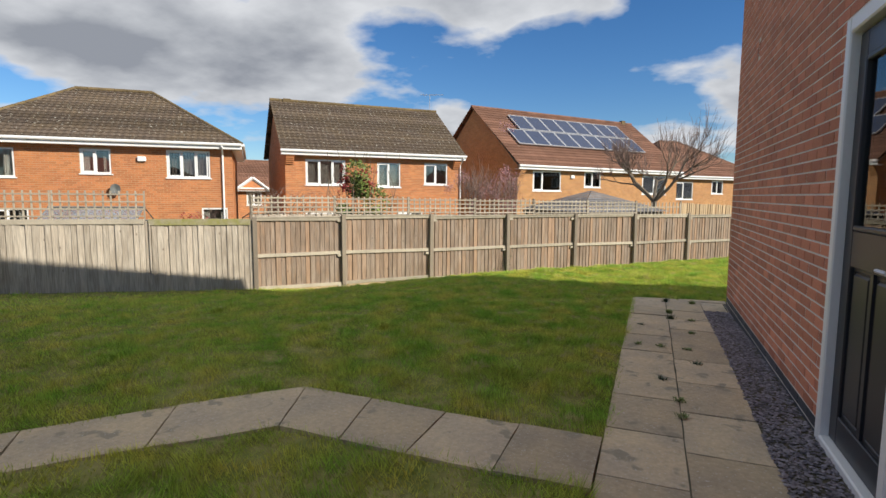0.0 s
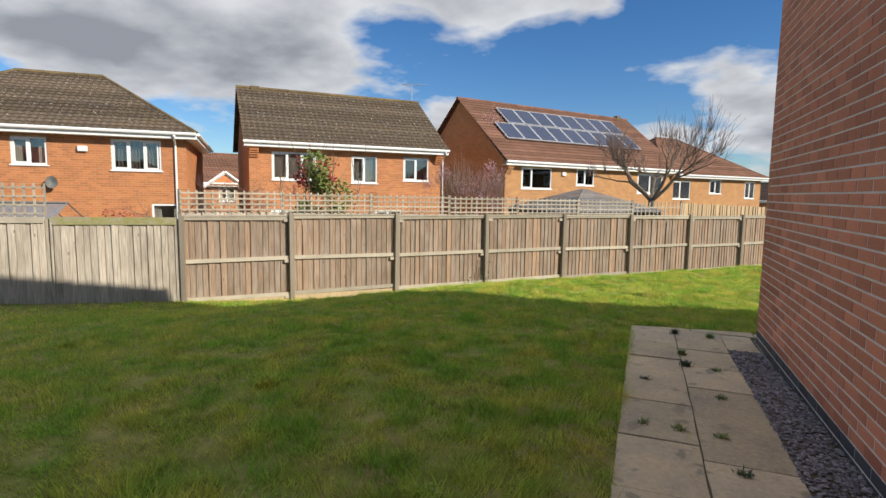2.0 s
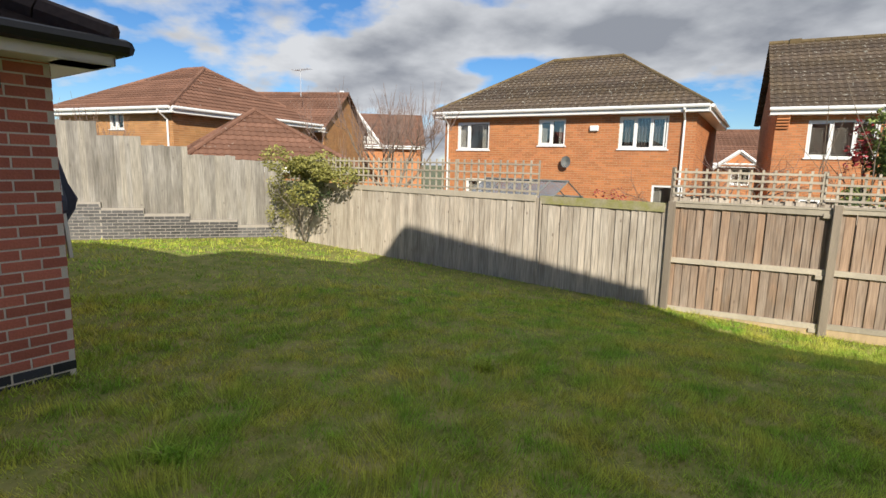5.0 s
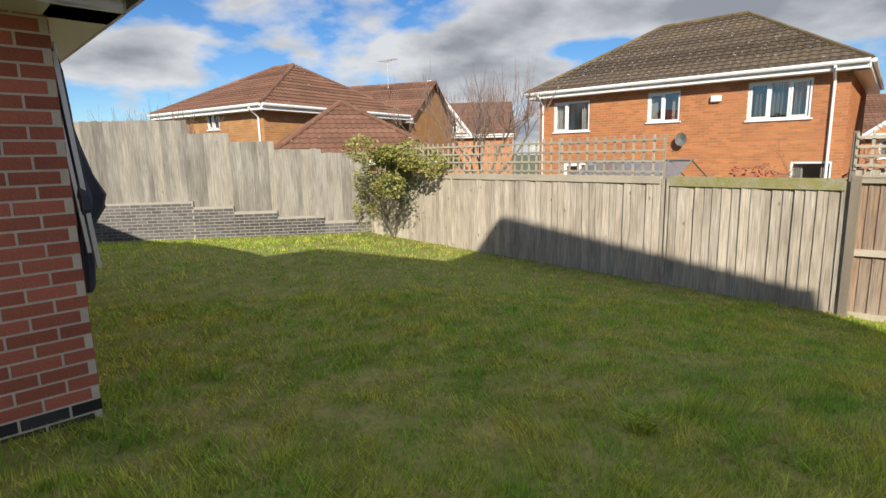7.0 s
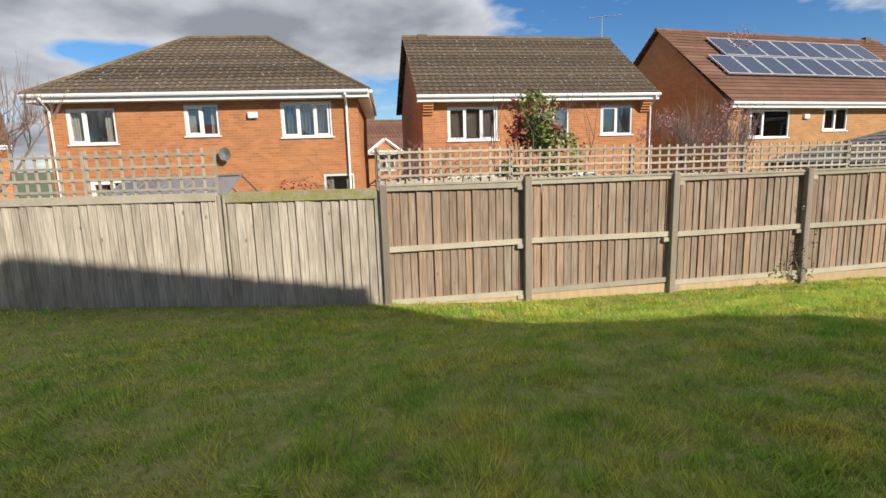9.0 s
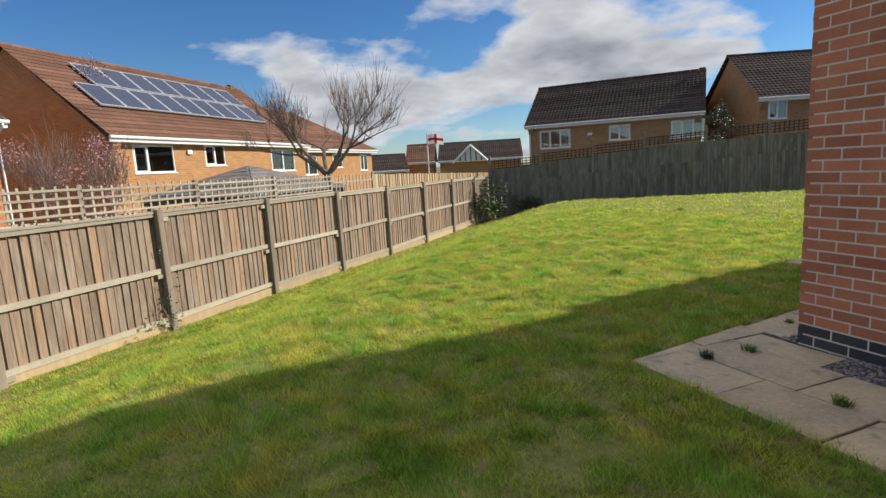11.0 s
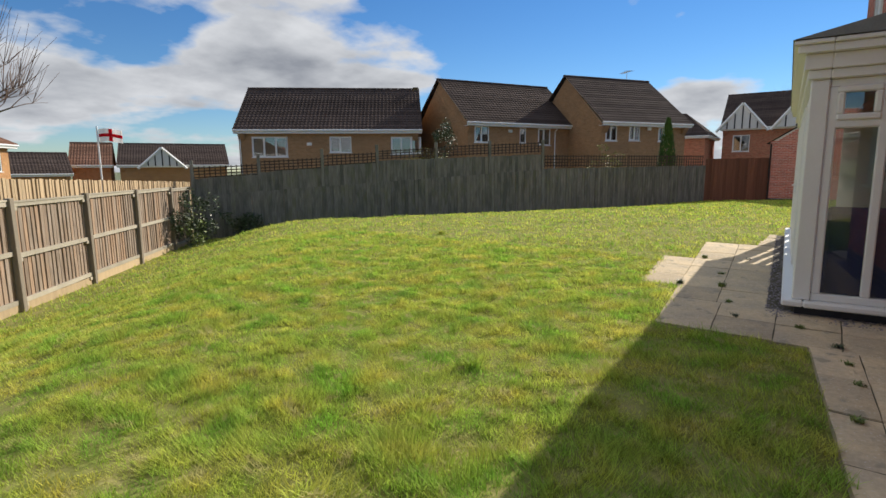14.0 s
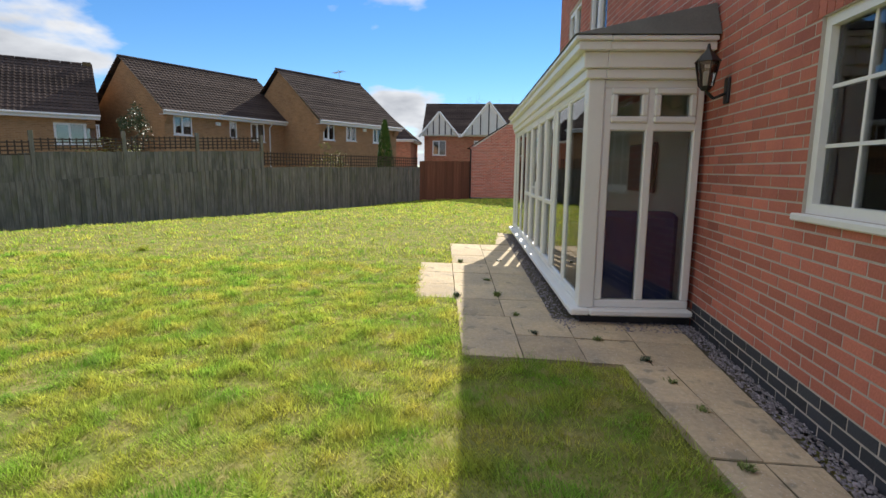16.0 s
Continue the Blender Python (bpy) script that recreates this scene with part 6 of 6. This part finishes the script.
spires = [(M_LEAF_RED, 95, (0.45 * math.cos(k * 2.1) * (0.5 + 0.3 * (k % 3)), 0.45 * math.sin(k * 2.1) * (0.5 + 0.3 * (k % 3)), 3.45 + 0.16 * (k % 4)), (0.20, 0.20, 0.30), 0.085) for k in range(9)]
shrub("photinia_shrub", x, y, -1.8, "tall evergreen shrub with glossy leaves and red young tips", (7, 2.0, 0.024), [(M_LEAF, 6500, (0.0, 0, 2.7), (1.0, 0.95, 1.0), 0.105), (M_LEAF_DARK, 1500, (0.0, 0, 2.2), (0.9, 0.85, 0.8), 0.10), *spires], 5)
p = FC + D2 * 1.15 - N2 * 0.25
shrub("climbing_shrub", p.x, p.y, -0.5, "olive green climbing shrub hanging over the fence corner", (7, 0.75, 0.016), [(M_LEAF_OLIVE, 8500, (0.2, 0.15, 1.72), (1.15, 0.85, 0.66), 0.075), (M_LEAF_OLIVE, 2600, (-0.75, -0.45, 1.0), (0.55, 0.5, 0.95), 0.06), (M_LEAF_DARK, 1500, (0.3, 0.1, 1.25), (0.9, 0.5, 0.5), 0.06)], 6)
shrub("ivy", 5.35, 16.1, -0.85, "dark ivy climbing the last fence posts", (4, 0.5, 0.012), [(M_LEAF_DARK, 1500, (0.05, -0.15, 0.75), (0.55, 0.45, 0.85), 0.09), (M_LEAF, 300, (0.1, -0.3, 0.5), (0.6, 0.4, 0.5), 0.08)], 7, "ivy")
shrub("low_bush", 7.3, 16.6, -0.85, "low dark evergreen bush at the foot of the fence", (4, 0.4, 0.012), [(M_LEAF_DARK, 1500, (0.1, -0.2, 0.45), (1.0, 0.6, 0.42), 0.09)], 9, "bush")
pp = P1 + DIR * 4.5 + Vector((0.35, -0.35)) * 0.25
shrub("ivy", pp.x, pp.y, -0.78, "thin ivy creeping up a fence post", (2, 0.35, 0.006), [(M_LEAF_DARK, 170, (0.0, 0, 0.45), (0.14, 0.14, 0.75), 0.05), (M_LEAF, 60, (-0.25, -0.25, 0.12), (0.3, 0.3, 0.2), 0.06)], 10, "ivy")
shrub("red_shrub", *PD(-3.2, 2.2), -2.3, "red-leaved shrub behind the mossy fence", (4, 1.2, 0.02), [(M_LEAF_RED, 320, (0, 0, 2.75), (0.8, 0.5, 0.45), 0.07), (M_LEAF, 260, (0, 0, 2.6), (0.8, 0.5, 0.45), 0.07)], 12)


def conifer(x, y, z, h, r, seed):
    rng = random.Random(seed)
    t = thing("conifer", pose(x, y, z), "clipped bright green columnar conifer", "tree", "conifers")
    bm = bmesh.new()
    tube(bm, (0, 0, 0), (0, 0, h * 0.9), 0.07, 0.02)
    part("trunk", bm, M_BARK, t)
    bm = bmesh.new()
    for _ in range(3000):
        s = rng.random()
        prof = min(1.0, 0.55 + s * 1.6) * (1 - max(0.0, s - 0.45) / 0.56) ** 0.6
        a = rng.uniform(0, math.tau)
        rr = r * prof * rng.uniform(0.75, 1.03) * (1 + 0.1 * math.sin(a * 3 + s * 9))
        q = Vector((rr * math.cos(a), rr * math.sin(a), h * s))
        d = Vector((math.cos(a) * 0.4, math.sin(a) * 0.4, 1)).normalized() * 0.14
        n = Vector((-math.sin(a), math.cos(a), 0)) * 0.035
        bm.faces.new([bm.verts.new(k) for k in (q - n, q + n, q + d)])
    part("crown", bm, M_CONIFER, t, kind="stuff")


conifer(24.3, 7.9, -0.6, 4.2, 0.45, 3)
shrub("garden_tree", 15.2, 14.1, -0.6, "small dark evergreen behind the tall fence", (3, 1.4, 0.03), [(M_LEAF_DARK, 1300, (0, 0, 3.1), (0.5, 0.5, 0.85), 0.09)], 14, "tree")
shrub("garden_shrub", 21.8, 9.6, -0.6, "pale variegated shrub behind the trellis", (3, 1.0, 0.02), [(M_LEAF_OLIVE, 900, (0, 0, 2.2), (1.3, 0.8, 0.5), 0.09)], 15)
shrub("garden_shrub", 14.2, 14.6, -0.6, "pale twiggy shrub behind the trellis", (3, 1.0, 0.02), [(M_LEAF_OLIVE, 700, (0, 0, 2.35), (1.1, 0.8, 0.4), 0.07)], 16)


def thin_cloth(name, base):
    m = material(name, base, 0.8, 0.04)
    nt = m.node_tree
    b = nt.nodes["Principled BSDF"]
    tr, mx = nt.nodes.new("ShaderNodeBsdfTranslucent"), nt.nodes.new("ShaderNodeMixShader")
    mx.inputs[0].default_value = 0.75
    nt.links.new(b.inputs["Base Color"].links[0].from_socket, tr.inputs["Color"])
    nt.links.new(b.outputs[0], mx.inputs[1]); nt.links.new(tr.outputs[0], mx.inputs[2])
    nt.links.new(mx.outputs[0], nt.nodes["Material Output"].inputs[0])
    return m


M_FLAG_WHITE, M_FLAG_RED = thin_cloth("flag_white", (0.85, 0.85, 0.85)), thin_cloth("flag_red", (0.75, 0.03, 0.05))


def flag():
    x, y = 7.75, 28.87
    t = thing("flag", pose(x, y, -1.8, 0, 0, -20), "white flag with a red cross on a white pole", "flag")
    bm = bmesh.new()
    tube(bm, (0, 0, 0), (0, 0, 5.26), 0.045, 0.035)
    part("flagpole", bm, M_WHITE, t)

    def sheet(x0, x1, z0, z1, y0):
        b = bmesh.new()
        n = 10
        prev = None
        for i in range(n + 1):
            u = x0 + (x1 - x0) * i / n
            yy = 0.12 * math.sin(u * 5.0) * u
            cur = [b.verts.new((u, yy + o, z + 0.06 * math.sin(u * 4))) for o in (-y0, y0) for z in (z0, z1)]
            if prev:
                for f in ((0, 1), (3, 2)):
                    b.faces.new((prev[f[0]], cur[f[0]], cur[f[1]], prev[f[1]]))
                b.faces.new((prev[1], cur[1], cur[3], prev[3])); b.faces.new((prev[2], cur[2], cur[0], prev[0]))
            prev = cur
        return b
    cl = part("cloth", sheet(0.05, 1.0, 4.52, 5.12, 0.006), M_FLAG_WHITE, t)
    part("cross_bar", sheet(0.05, 1.0, 4.75, 4.89, 0.012), M_FLAG_RED, cl, "red band")
    part("cross_upright", sheet(0.46, 0.60, 4.53, 5.11, 0.013), M_FLAG_RED, cl, "red band")


flag()

# distant houses
house("house", (17.2, 52.0), (25.5, 48.0), 1.9, -2.0, 7.0, 3.9, "distant brown-roofed house with white gables", [], tile=M_TILE_DARK, brick=M_NB2)
house("house", (14.0, 53.5), (17.0, 52.2), 1.9, -2.0, 6.0, 3.9, "distant orange brick gabled house", [], tile=M_TILE_RED)
house("house", (8.5, 52.0), (13.6, 51.0), 1.2, -2.0, 6.0, 2.9, "distant low grey-roofed bungalow", [], tile=M_TILE_DARK, brick=M_NB2)
house("house", (46.5, 17.0), (47.0, 10.8), 4.0, -0.5, 7.0, 6.1, "distant brick house with a hipped dark roof", [(1.2, 2.3, 1.5, 1.2, W3)], tile=M_TILE_DARK, brick=M_SIDE, hip=(2.4, 3.8))
house("house", (50.0, 10.6), (50.6, 1.0), 4.7, -0.5, 8.0, 7.9, "distant half-timbered house with a dark roof", [(1.0, 2.7, 1.3, 1.4, W2), (5.0, 2.7, 1.3, 1.4, W2)], tile=M_TILE_DARK, brick=M_SIDE)
house("house", (-40.0, -3.5), (-38.0, 6.0), 2.6, -2.0, 8.0, 4.9, "distant brick house with a red tiled roof", [], tile=M_TILE_RED)
house("house", (-28.5, 14.0), (-23.5, 21.5), 1.85, -2.0, 7.0, 3.75, "orange brick house with a small front gable between the houses", [(6.2, 0.75, 0.95, 0.85, W2)], tile=M_TILE_RED)


def half_timber(x, y, z, w, h, rot, name="gable_front"):
    t = thing(name, pose(x, y, z, 0, 0, rot), "white rendered gable with dark timber framing", "gable", kind="structure")
    bm = bmesh.new()
    v = [bm.verts.new(p) for yy in (0, 0.25) for p in ((-w / 2, yy, 0), (w / 2, yy, 0), (0, yy, h))]
    for f in ((0, 1, 2), (5, 4, 3), (0, 3, 4, 1), (1, 4, 5, 2), (2, 5, 3, 0)):
        bm.faces.new([v[i] for i in f])
    part("render_panel", bm, M_RENDER, t)
    for k in range(-2, 3):
        b = bmesh.new()
        xx = k * w / 6
        box(b, xx - 0.05, xx + 0.05, -0.03, 0.0, 0.02, h * (1 - abs(xx) / (w / 2)) - 0.05)
        part("timber", b, M_BLACK, t)
    for s in (-1, 1):
        b = bmesh.new()
        tube(b, (s * (w / 2 + 0.25), -0.08, -0.2), (0, -0.08, h + 0.12), 0.11, 0.11, 4)
        part("bargeboard", b, M_WHITE, t)


def front_gable(x, y, z, w, h, rot):
    t = thing("gable_front", pose(x, y, z, 0, 0, rot), "small orange brick front gable with white bargeboards", "gable", kind="structure")
    bm = bmesh.new()
    v = [bm.verts.new(p) for yy in (0, 0.8) for p in ((-w / 2, yy, 0), (w / 2, yy, 0), (0, yy, h))]
    for f in ((0, 1, 2), (5, 4, 3), (0, 3, 4, 1), (1, 4, 5, 2), (2, 5, 3, 0)):
        bm.faces.new([v[i] for i in f])
    part("brick_panel", bm, M_NB, t)
    for s in (-1, 1):
        b = bmesh.new()
        tube(b, (s * (w / 2 + 0.2), -0.06, -0.14), (0, -0.06, h + 0.06), 0.10, 0.10, 4)
        part("bargeboard", b, M_WHITE, t)


front_gable(-24.85, 19.35, 1.72, 2.1, 0.72, 56.3)
half_timber(49.9, 8.9, 4.6, 3.4, 2.0, -86)
half_timber(49.7, 4.2, 4.6, 4.6, 2.9, -86)
half_timber(-36.2, 0.2, 2.6, 4.4, 2.9, 72)
half_timber(20.2, 49.9, 1.8, 3.4, 1.5, -25)
house("house", (-33.5, -10.5), (-29.0, -1.5), 3.0, -1.5, 7.0, 5.0, "brick house wing with a red-brown tiled roof", [], tile=M_TILE_RED, brick=M_NB2)


def pyramid_garage():
    t = thing("neighbour_garage", pose(-21.5, -4.5, -1.5, 0, 0, 12), "low garage with a red-brown pyramid tiled roof", "garage")
    r, h, z = 2.6, 1.75, 2.75
    bm = bmesh.new()
    for k in range(4):
        t2 = bmesh.new()
        roof_slope(t2, -r, r, 0, z, r, z + h, lambda s: -r * (1 - s), lambda s: r * (1 - s))
        m = pose(0, 0, 0, 0, 0, 90 * k)
        for v in t2.verts:
            v.co = m @ Vector((v.co.x, v.co.y - r, v.co.z))
        add_mesh(bm, t2); t2.free()
    part("roof", bm, M_TILE_RED, t, kind="stuff")
    bm = bmesh.new()
    for k in range(4):
        a = math.radians(45 + 90 * k)
        ridge_tiles(bm, (r * 1.414 * math.cos(a), r * 1.414 * math.sin(a), z + 0.03), (0, 0, z + h + 0.03), 0.08)
    part("hip_tiles", bm, M_TILE_RED, t, kind="stuff")
    bm = bmesh.new()
    box(bm, -r + 0.3, r - 0.3, -r + 0.3, r - 0.3, 0, z)
    part("wall", bm, M_NB2, t)
    bm = bmesh.new()
    lattice(bm, [-r, -r + 0.03, r - 0.03, r], [z - 0.16, z - 0.15, z - 0.02, z - 0.01], set(), -r, r)
    part("fascia", bm, M_WHITE, t)


pyramid_garage()


# ---- paving ----
def slab(parent, corners, zs, thick=0.05, inset=0.003, name="slab"):
    """A riven slab: its top is slightly uneven and its edges are broken."""
    c = [Vector(p) for p in corners]
    mid = sum(c, Vector((0, 0))) / 4
    bm = bmesh.new()
    lift = random.uniform(-0.004, 0.006)
    n = 4
    grid = []
    for j in range(n + 1):
        row = []
        for i in range(n + 1):
            a, b = i / n, j / n
            p = c[0] * (1 - a) * (1 - b) + c[1] * a * (1 - b) + c[2] * a * b + c[3] * (1 - a) * b
            edge = min(a, 1 - a, b, 1 - b) == 0
            d = (mid - p)
            q = p + d.normalized() * (inset + random.uniform(0, 0.006)) if edge else p
            z = zs(p.x, p.y) + lift + (-0.006 if edge else 0.004 * noise.noise((p.x * 7, p.y * 7, 2)))
            row.append(bm.verts.new((q.x, q.y, z)))
        grid.append(row)
    for j in range(n):
        for i in range(n):
            bm.faces.new((grid[j][i], grid[j][i + 1], grid[j + 1][i + 1], grid[j + 1][i]))
    rim = [grid[0][i] for i in range(n + 1)] + [grid[j][n] for j in range(1, n + 1)] + [grid[n][i] for i in range(n - 1, -1, -1)] + [grid[j][0] for j in range(n - 1, 0, -1)]
    low = [bm.verts.new((v.co.x, v.co.y, v.co.z - thick)) for v in rim]
    for k in range(len(rim)):
        bm.faces.new((rim[k], low[k], low[(k + 1) % len(rim)], rim[(k + 1) % len(rim)]))
    bmesh.ops.recalc_face_normals(bm, faces=bm.faces)
    return part(name, bm, M_SLAB, parent)


def patch(parent, c, nx, ny, zs, stagger=False):
    """nx by ny slabs over the four corners c."""
    c = [Vector(p) for p in c]

    def at(a, b):
        return c[0] * (1 - a) * (1 - b) + c[1] * a * (1 - b) + c[2] * a * b + c[3] * (1 - a) * b
    for i in range(nx):
        shift = 0.3 / ny if stagger and i % 2 else 0.0
        bs = [0.0] + [min(1.0, (j + 1) / ny + shift) for j in range(ny)]
        bs[-1] = 1.0
        for b0, b1 in zip(bs, bs[1:]):
            if b1 - b0 > 0.01:
                slab(parent, (at(i / nx, b0), at((i + 1) / nx, b0), at((i + 1) / nx, b1), at(i / nx, b1)), zs)


def pave_z(x, y):
    return paving_z(y) + 0.016


pv = thing("paving", Matrix.Identity(4), "worn riven stone paving slabs with weedy joints", "paving", kind="structure")
patch(pv, [(-1.2, 0.28), (-0.30, 0.28), (-0.30, -8.9), (-1.2, -8.9)], 2, 15, pave_z, True)
bed = bmesh.new()
n = 40
for i in range(n):
    y0, y1 = 0.25 - 9.1 * i / n, 0.25 - 9.1 * (i + 1) / n
    bed.faces.new([bed.verts.new((x, y, pave_z(0, y) - 0.010)) for x, y in ((-1.19, y0), (-1.19, y1), (0.0, y1), (0.0, y0))])
part("bed", bed, M_SOIL, pv, "dark soil in the joints")
slab(pv, ((-0.30, -0.34), (-0.012, -0.34), (-0.012, 0.28), (-0.30, 0.28)), pave_z)
edge = lambda x: 0.30 + 0.135 * (x + 1.2)
for i in range(6):
    x0, x1 = -1.2 + 0.62 * i, -1.2 + 0.62 * (i + 1)
    if x1 < 0.1:
        slab(pv, ((x0, 0.283), (x1, 0.283), (x1, edge(x1) + 0.02), (x0, edge(x0) + 0.02)), pave_z)
    else:
        e0, e1 = edge(x0), edge(x1)
        if i < 3:
            slab(pv, ((x0, 0.13), (x1, 0.13), (x1, e1), (x0, e0)), pave_z)
        else:
            slab(pv, ((x0, 0.14), (x1, 0.14), (x1, e1 * 0.62), (x0, e0 * 0.62)), pave_z)
            slab(pv, ((x0, e0 * 0.62), (x1, e1 * 0.62), (x1, e1), (x0, e0)), pave_z)
front = lambda x: 1.04 + 0.093 * (x - 3.62)
outer = lambda x: 1.94 + 0.137 * (x - 2.47)
for x0, x1 in ((2.50, 3.05), (3.05, 3.60)):
    patch(pv, [(x0, 0.14), (x1, 0.14), (x1, outer(x1)), (x0, outer(x0))], 1, 4 if x0 < 3 else 4, pave_z)
xs = [3.60, 4.25, 4.95, 5.65, 6.35, 7.05, 7.7, 8.35]
for x0, x1 in zip(xs, xs[1:]):
    patch(pv, [(x0, front(x0) + 0.17), (x1, front(x1) + 0.17), (x1, outer(x1)), (x0, outer(x0))], 1, 2, pave_z)
for x0, x1 in ((4.25, 4.95), (4.95, 5.65), (5.65, 6.35)):
    slab(pv, ((x0, outer(x0)), (x1, outer(x1)), (x1, outer(x1) + 0.46), (x0, outer(x0) + 0.46)), pave_z)
for x0, x1 in ((8.4, 9.0), (9.0, 9.6), (9.6, 10.2)):
    slab(pv, ((x0, front(x0) + 0.17), (x1, front(x1) + 0.17), (x1, 1.95), (x0, 1.92)), pave_z)
bed = bmesh.new()
for q in (((-1.19, 0.26), (2.5, 0.05), (2.5, edge(2.5) - 0.02), (-1.19, 0.29)), ((2.5, 0.05), (10.2, 0.05), (10.2, 1.9), (2.5, 1.92)), ((3.4, 1.8), (8.34, 1.8), (8.34, 2.72), (3.4, 2.04))):
    bed.faces.new([bed.verts.new((x, y, 0.010)) for x, y in q])
for v in bed.verts:
    v.co.z = 0.006 + paving_z(v.co.y)
part("bed", bed, M_SOIL, pv, "dark soil in the joints")

gp = thing("garden_path", Matrix.Identity(4), "curving path of pale riven slabs across the lawn", "path", kind="structure")
pts = [Vector(p) for p in PATH_LINE]
edges = []
for k, p in enumerate(pts):                  # mitred edges at the bends
    d0 = (p - pts[k - 1]).normalized() if k else (pts[1] - p).normalized()
    d1 = (pts[k + 1] - p).normalized() if k + 1 < len(pts) else d0
    half = (d0 + d1).normalized()
    edges.append(Vector((-half.y, half.x)) * (0.31 / half.dot(d0)))
for k, (p, q) in enumerate(zip(pts, pts[1:])):
    count = max(1, round((q - p).length / 0.66))
    for i in range(count):
        f0, f1 = i / count, (i + 1) / count
        a, b = p.lerp(q, f0), p.lerp(q, f1)
        na, nb = edges[k].lerp(edges[k + 1], f0), edges[k].lerp(edges[k + 1], f1)
        slab(gp, (a - na, b - nb, b + nb, a + na), lambda x, y: ground_z(x, y) + 0.016)


def gravel():
    rng = np.random.default_rng(6)
    verts, faces = [], []
    for _ in range(9000):
        r = rng.random()
        if r < 0.55:
            x, y = rng.uniform(-0.31, -0.01), rng.uniform(-5.4, -0.36)
        elif r < 0.75:
            x, y = rng.uniform(0.0, 3.6), rng.uniform(0.005, 0.14)
        elif r < 0.8:
            x, y = rng.uniform(3.3, 3.6), rng.uniform(0.1, 1.2)
        else:
            x = rng.uniform(3.5, 10.0)
            y = front(x) + rng.uniform(-0.03, 0.19)
        z = pave_z(x, y) - 0.006
        s = rng.uniform(0.008, 0.02)
        a = rng.uniform(0, math.tau)
        i = len(verts)
        for k in range(4):
            b = a + k * math.tau / 4 + rng.normal(0, 0.2)
            verts.append((x + s * math.cos(b), y + s * 0.7 * math.sin(b), z + rng.uniform(0, 0.008)))
        verts.append((x + rng.normal(0, 0.003), y + rng.normal(0, 0.003), z + s * rng.uniform(0.5, 0.9)))
        faces += [(i + k, i + (k + 1) % 4, i + 4) for k in range(4)]
    me = bpy.data.meshes.new("slate_chippings")
    me.from_pydata(verts, [], faces)
    me.materials.append(M_GRAVEL)
    tagged(new("slate_chippings", me), "purple-grey slate chippings along the brick walls", "gravel", kind="stuff")


gravel()


def tuft(x, y, label, n, h, spread, mat, seed, name="weed"):
    rng = random.Random(seed)
    bm = bmesh.new()
    for _ in range(n):
        a, l = rng.uniform(0, math.tau), rng.uniform(0.5, 1.0)
        b = Vector((rng.gauss(0, spread * 0.35), rng.gauss(0, spread * 0.35), 0))
        tip = b + Vector((math.cos(a) * spread * l, math.sin(a) * spread * l, h * l))
        midp = (b + tip) / 2 + Vector((0, 0, h * 0.25))
        w = Vector((-math.sin(a), math.cos(a), 0)) * 0.0032
        v = [bm.verts.new(q) for q in (b - w, b + w, midp + w, midp - w, tip)]
        bm.faces.new((v[0], v[1], v[2], v[3])); bm.faces.new((v[3], v[2], v[4]))
    ob = solid(name, bm, mat, label, "weed", "weeds", kind="stuff")
    z = pave_z(x, y) if slab_area(x, y) else ground_z(x, y)
    ob.matrix_basis = pose(x, y, z - 0.004)


for k, (x, y) in enumerate(((-0.75, 0.1), (-0.42, 0.05), (-0.73, -0.75), (-0.72, -1.15), (-1.06, -2.59), (-0.85, -2.60), (-0.86, -3.58), (-0.63, -2.63), (-0.55, -1.93), (-0.57, -3.06), (-0.75, -4.0), (-0.74, -4.3), (-1.05, -1.7), (-0.5, -1.2),
                            (3.02, 0.9), (2.6, 0.62), (2.2, 0.55), (1.8, 0.5), (3.1, 1.4), (3.65, 1.55), (4.4, 1.75), (4.3, 2.18), (5.2, 1.9), (6.4, 2.35), (6.6, 1.8), (1.2, 0.5), (0.4, 0.35))):
    big = k in (0, 1, 2, 3, 20, 21, 23)
    tuft(x, y, "small tuft of grass and weeds in a paving joint", 90 if big else 45, 0.055 if big else 0.03, 0.05 if big else 0.045, M_LEAF if k % 3 else M_LEAF_DARK, 100 + k)
for k, (x, y) in enumerate(((-3.62, -2.98), (-1.07, 2.28), (-2.0, -3.9), (4.2, 5.8), (6.5, 7.5), (-5.5, -4.6), (0.6, 2.6), (-6.3, -2.6))):
    tuft(x, y, "coarse pale tuft of grass standing out of the lawn", 130, 0.10, 0.12, M_BLADE, 200 + k, "grass_tuft")
build_grass()
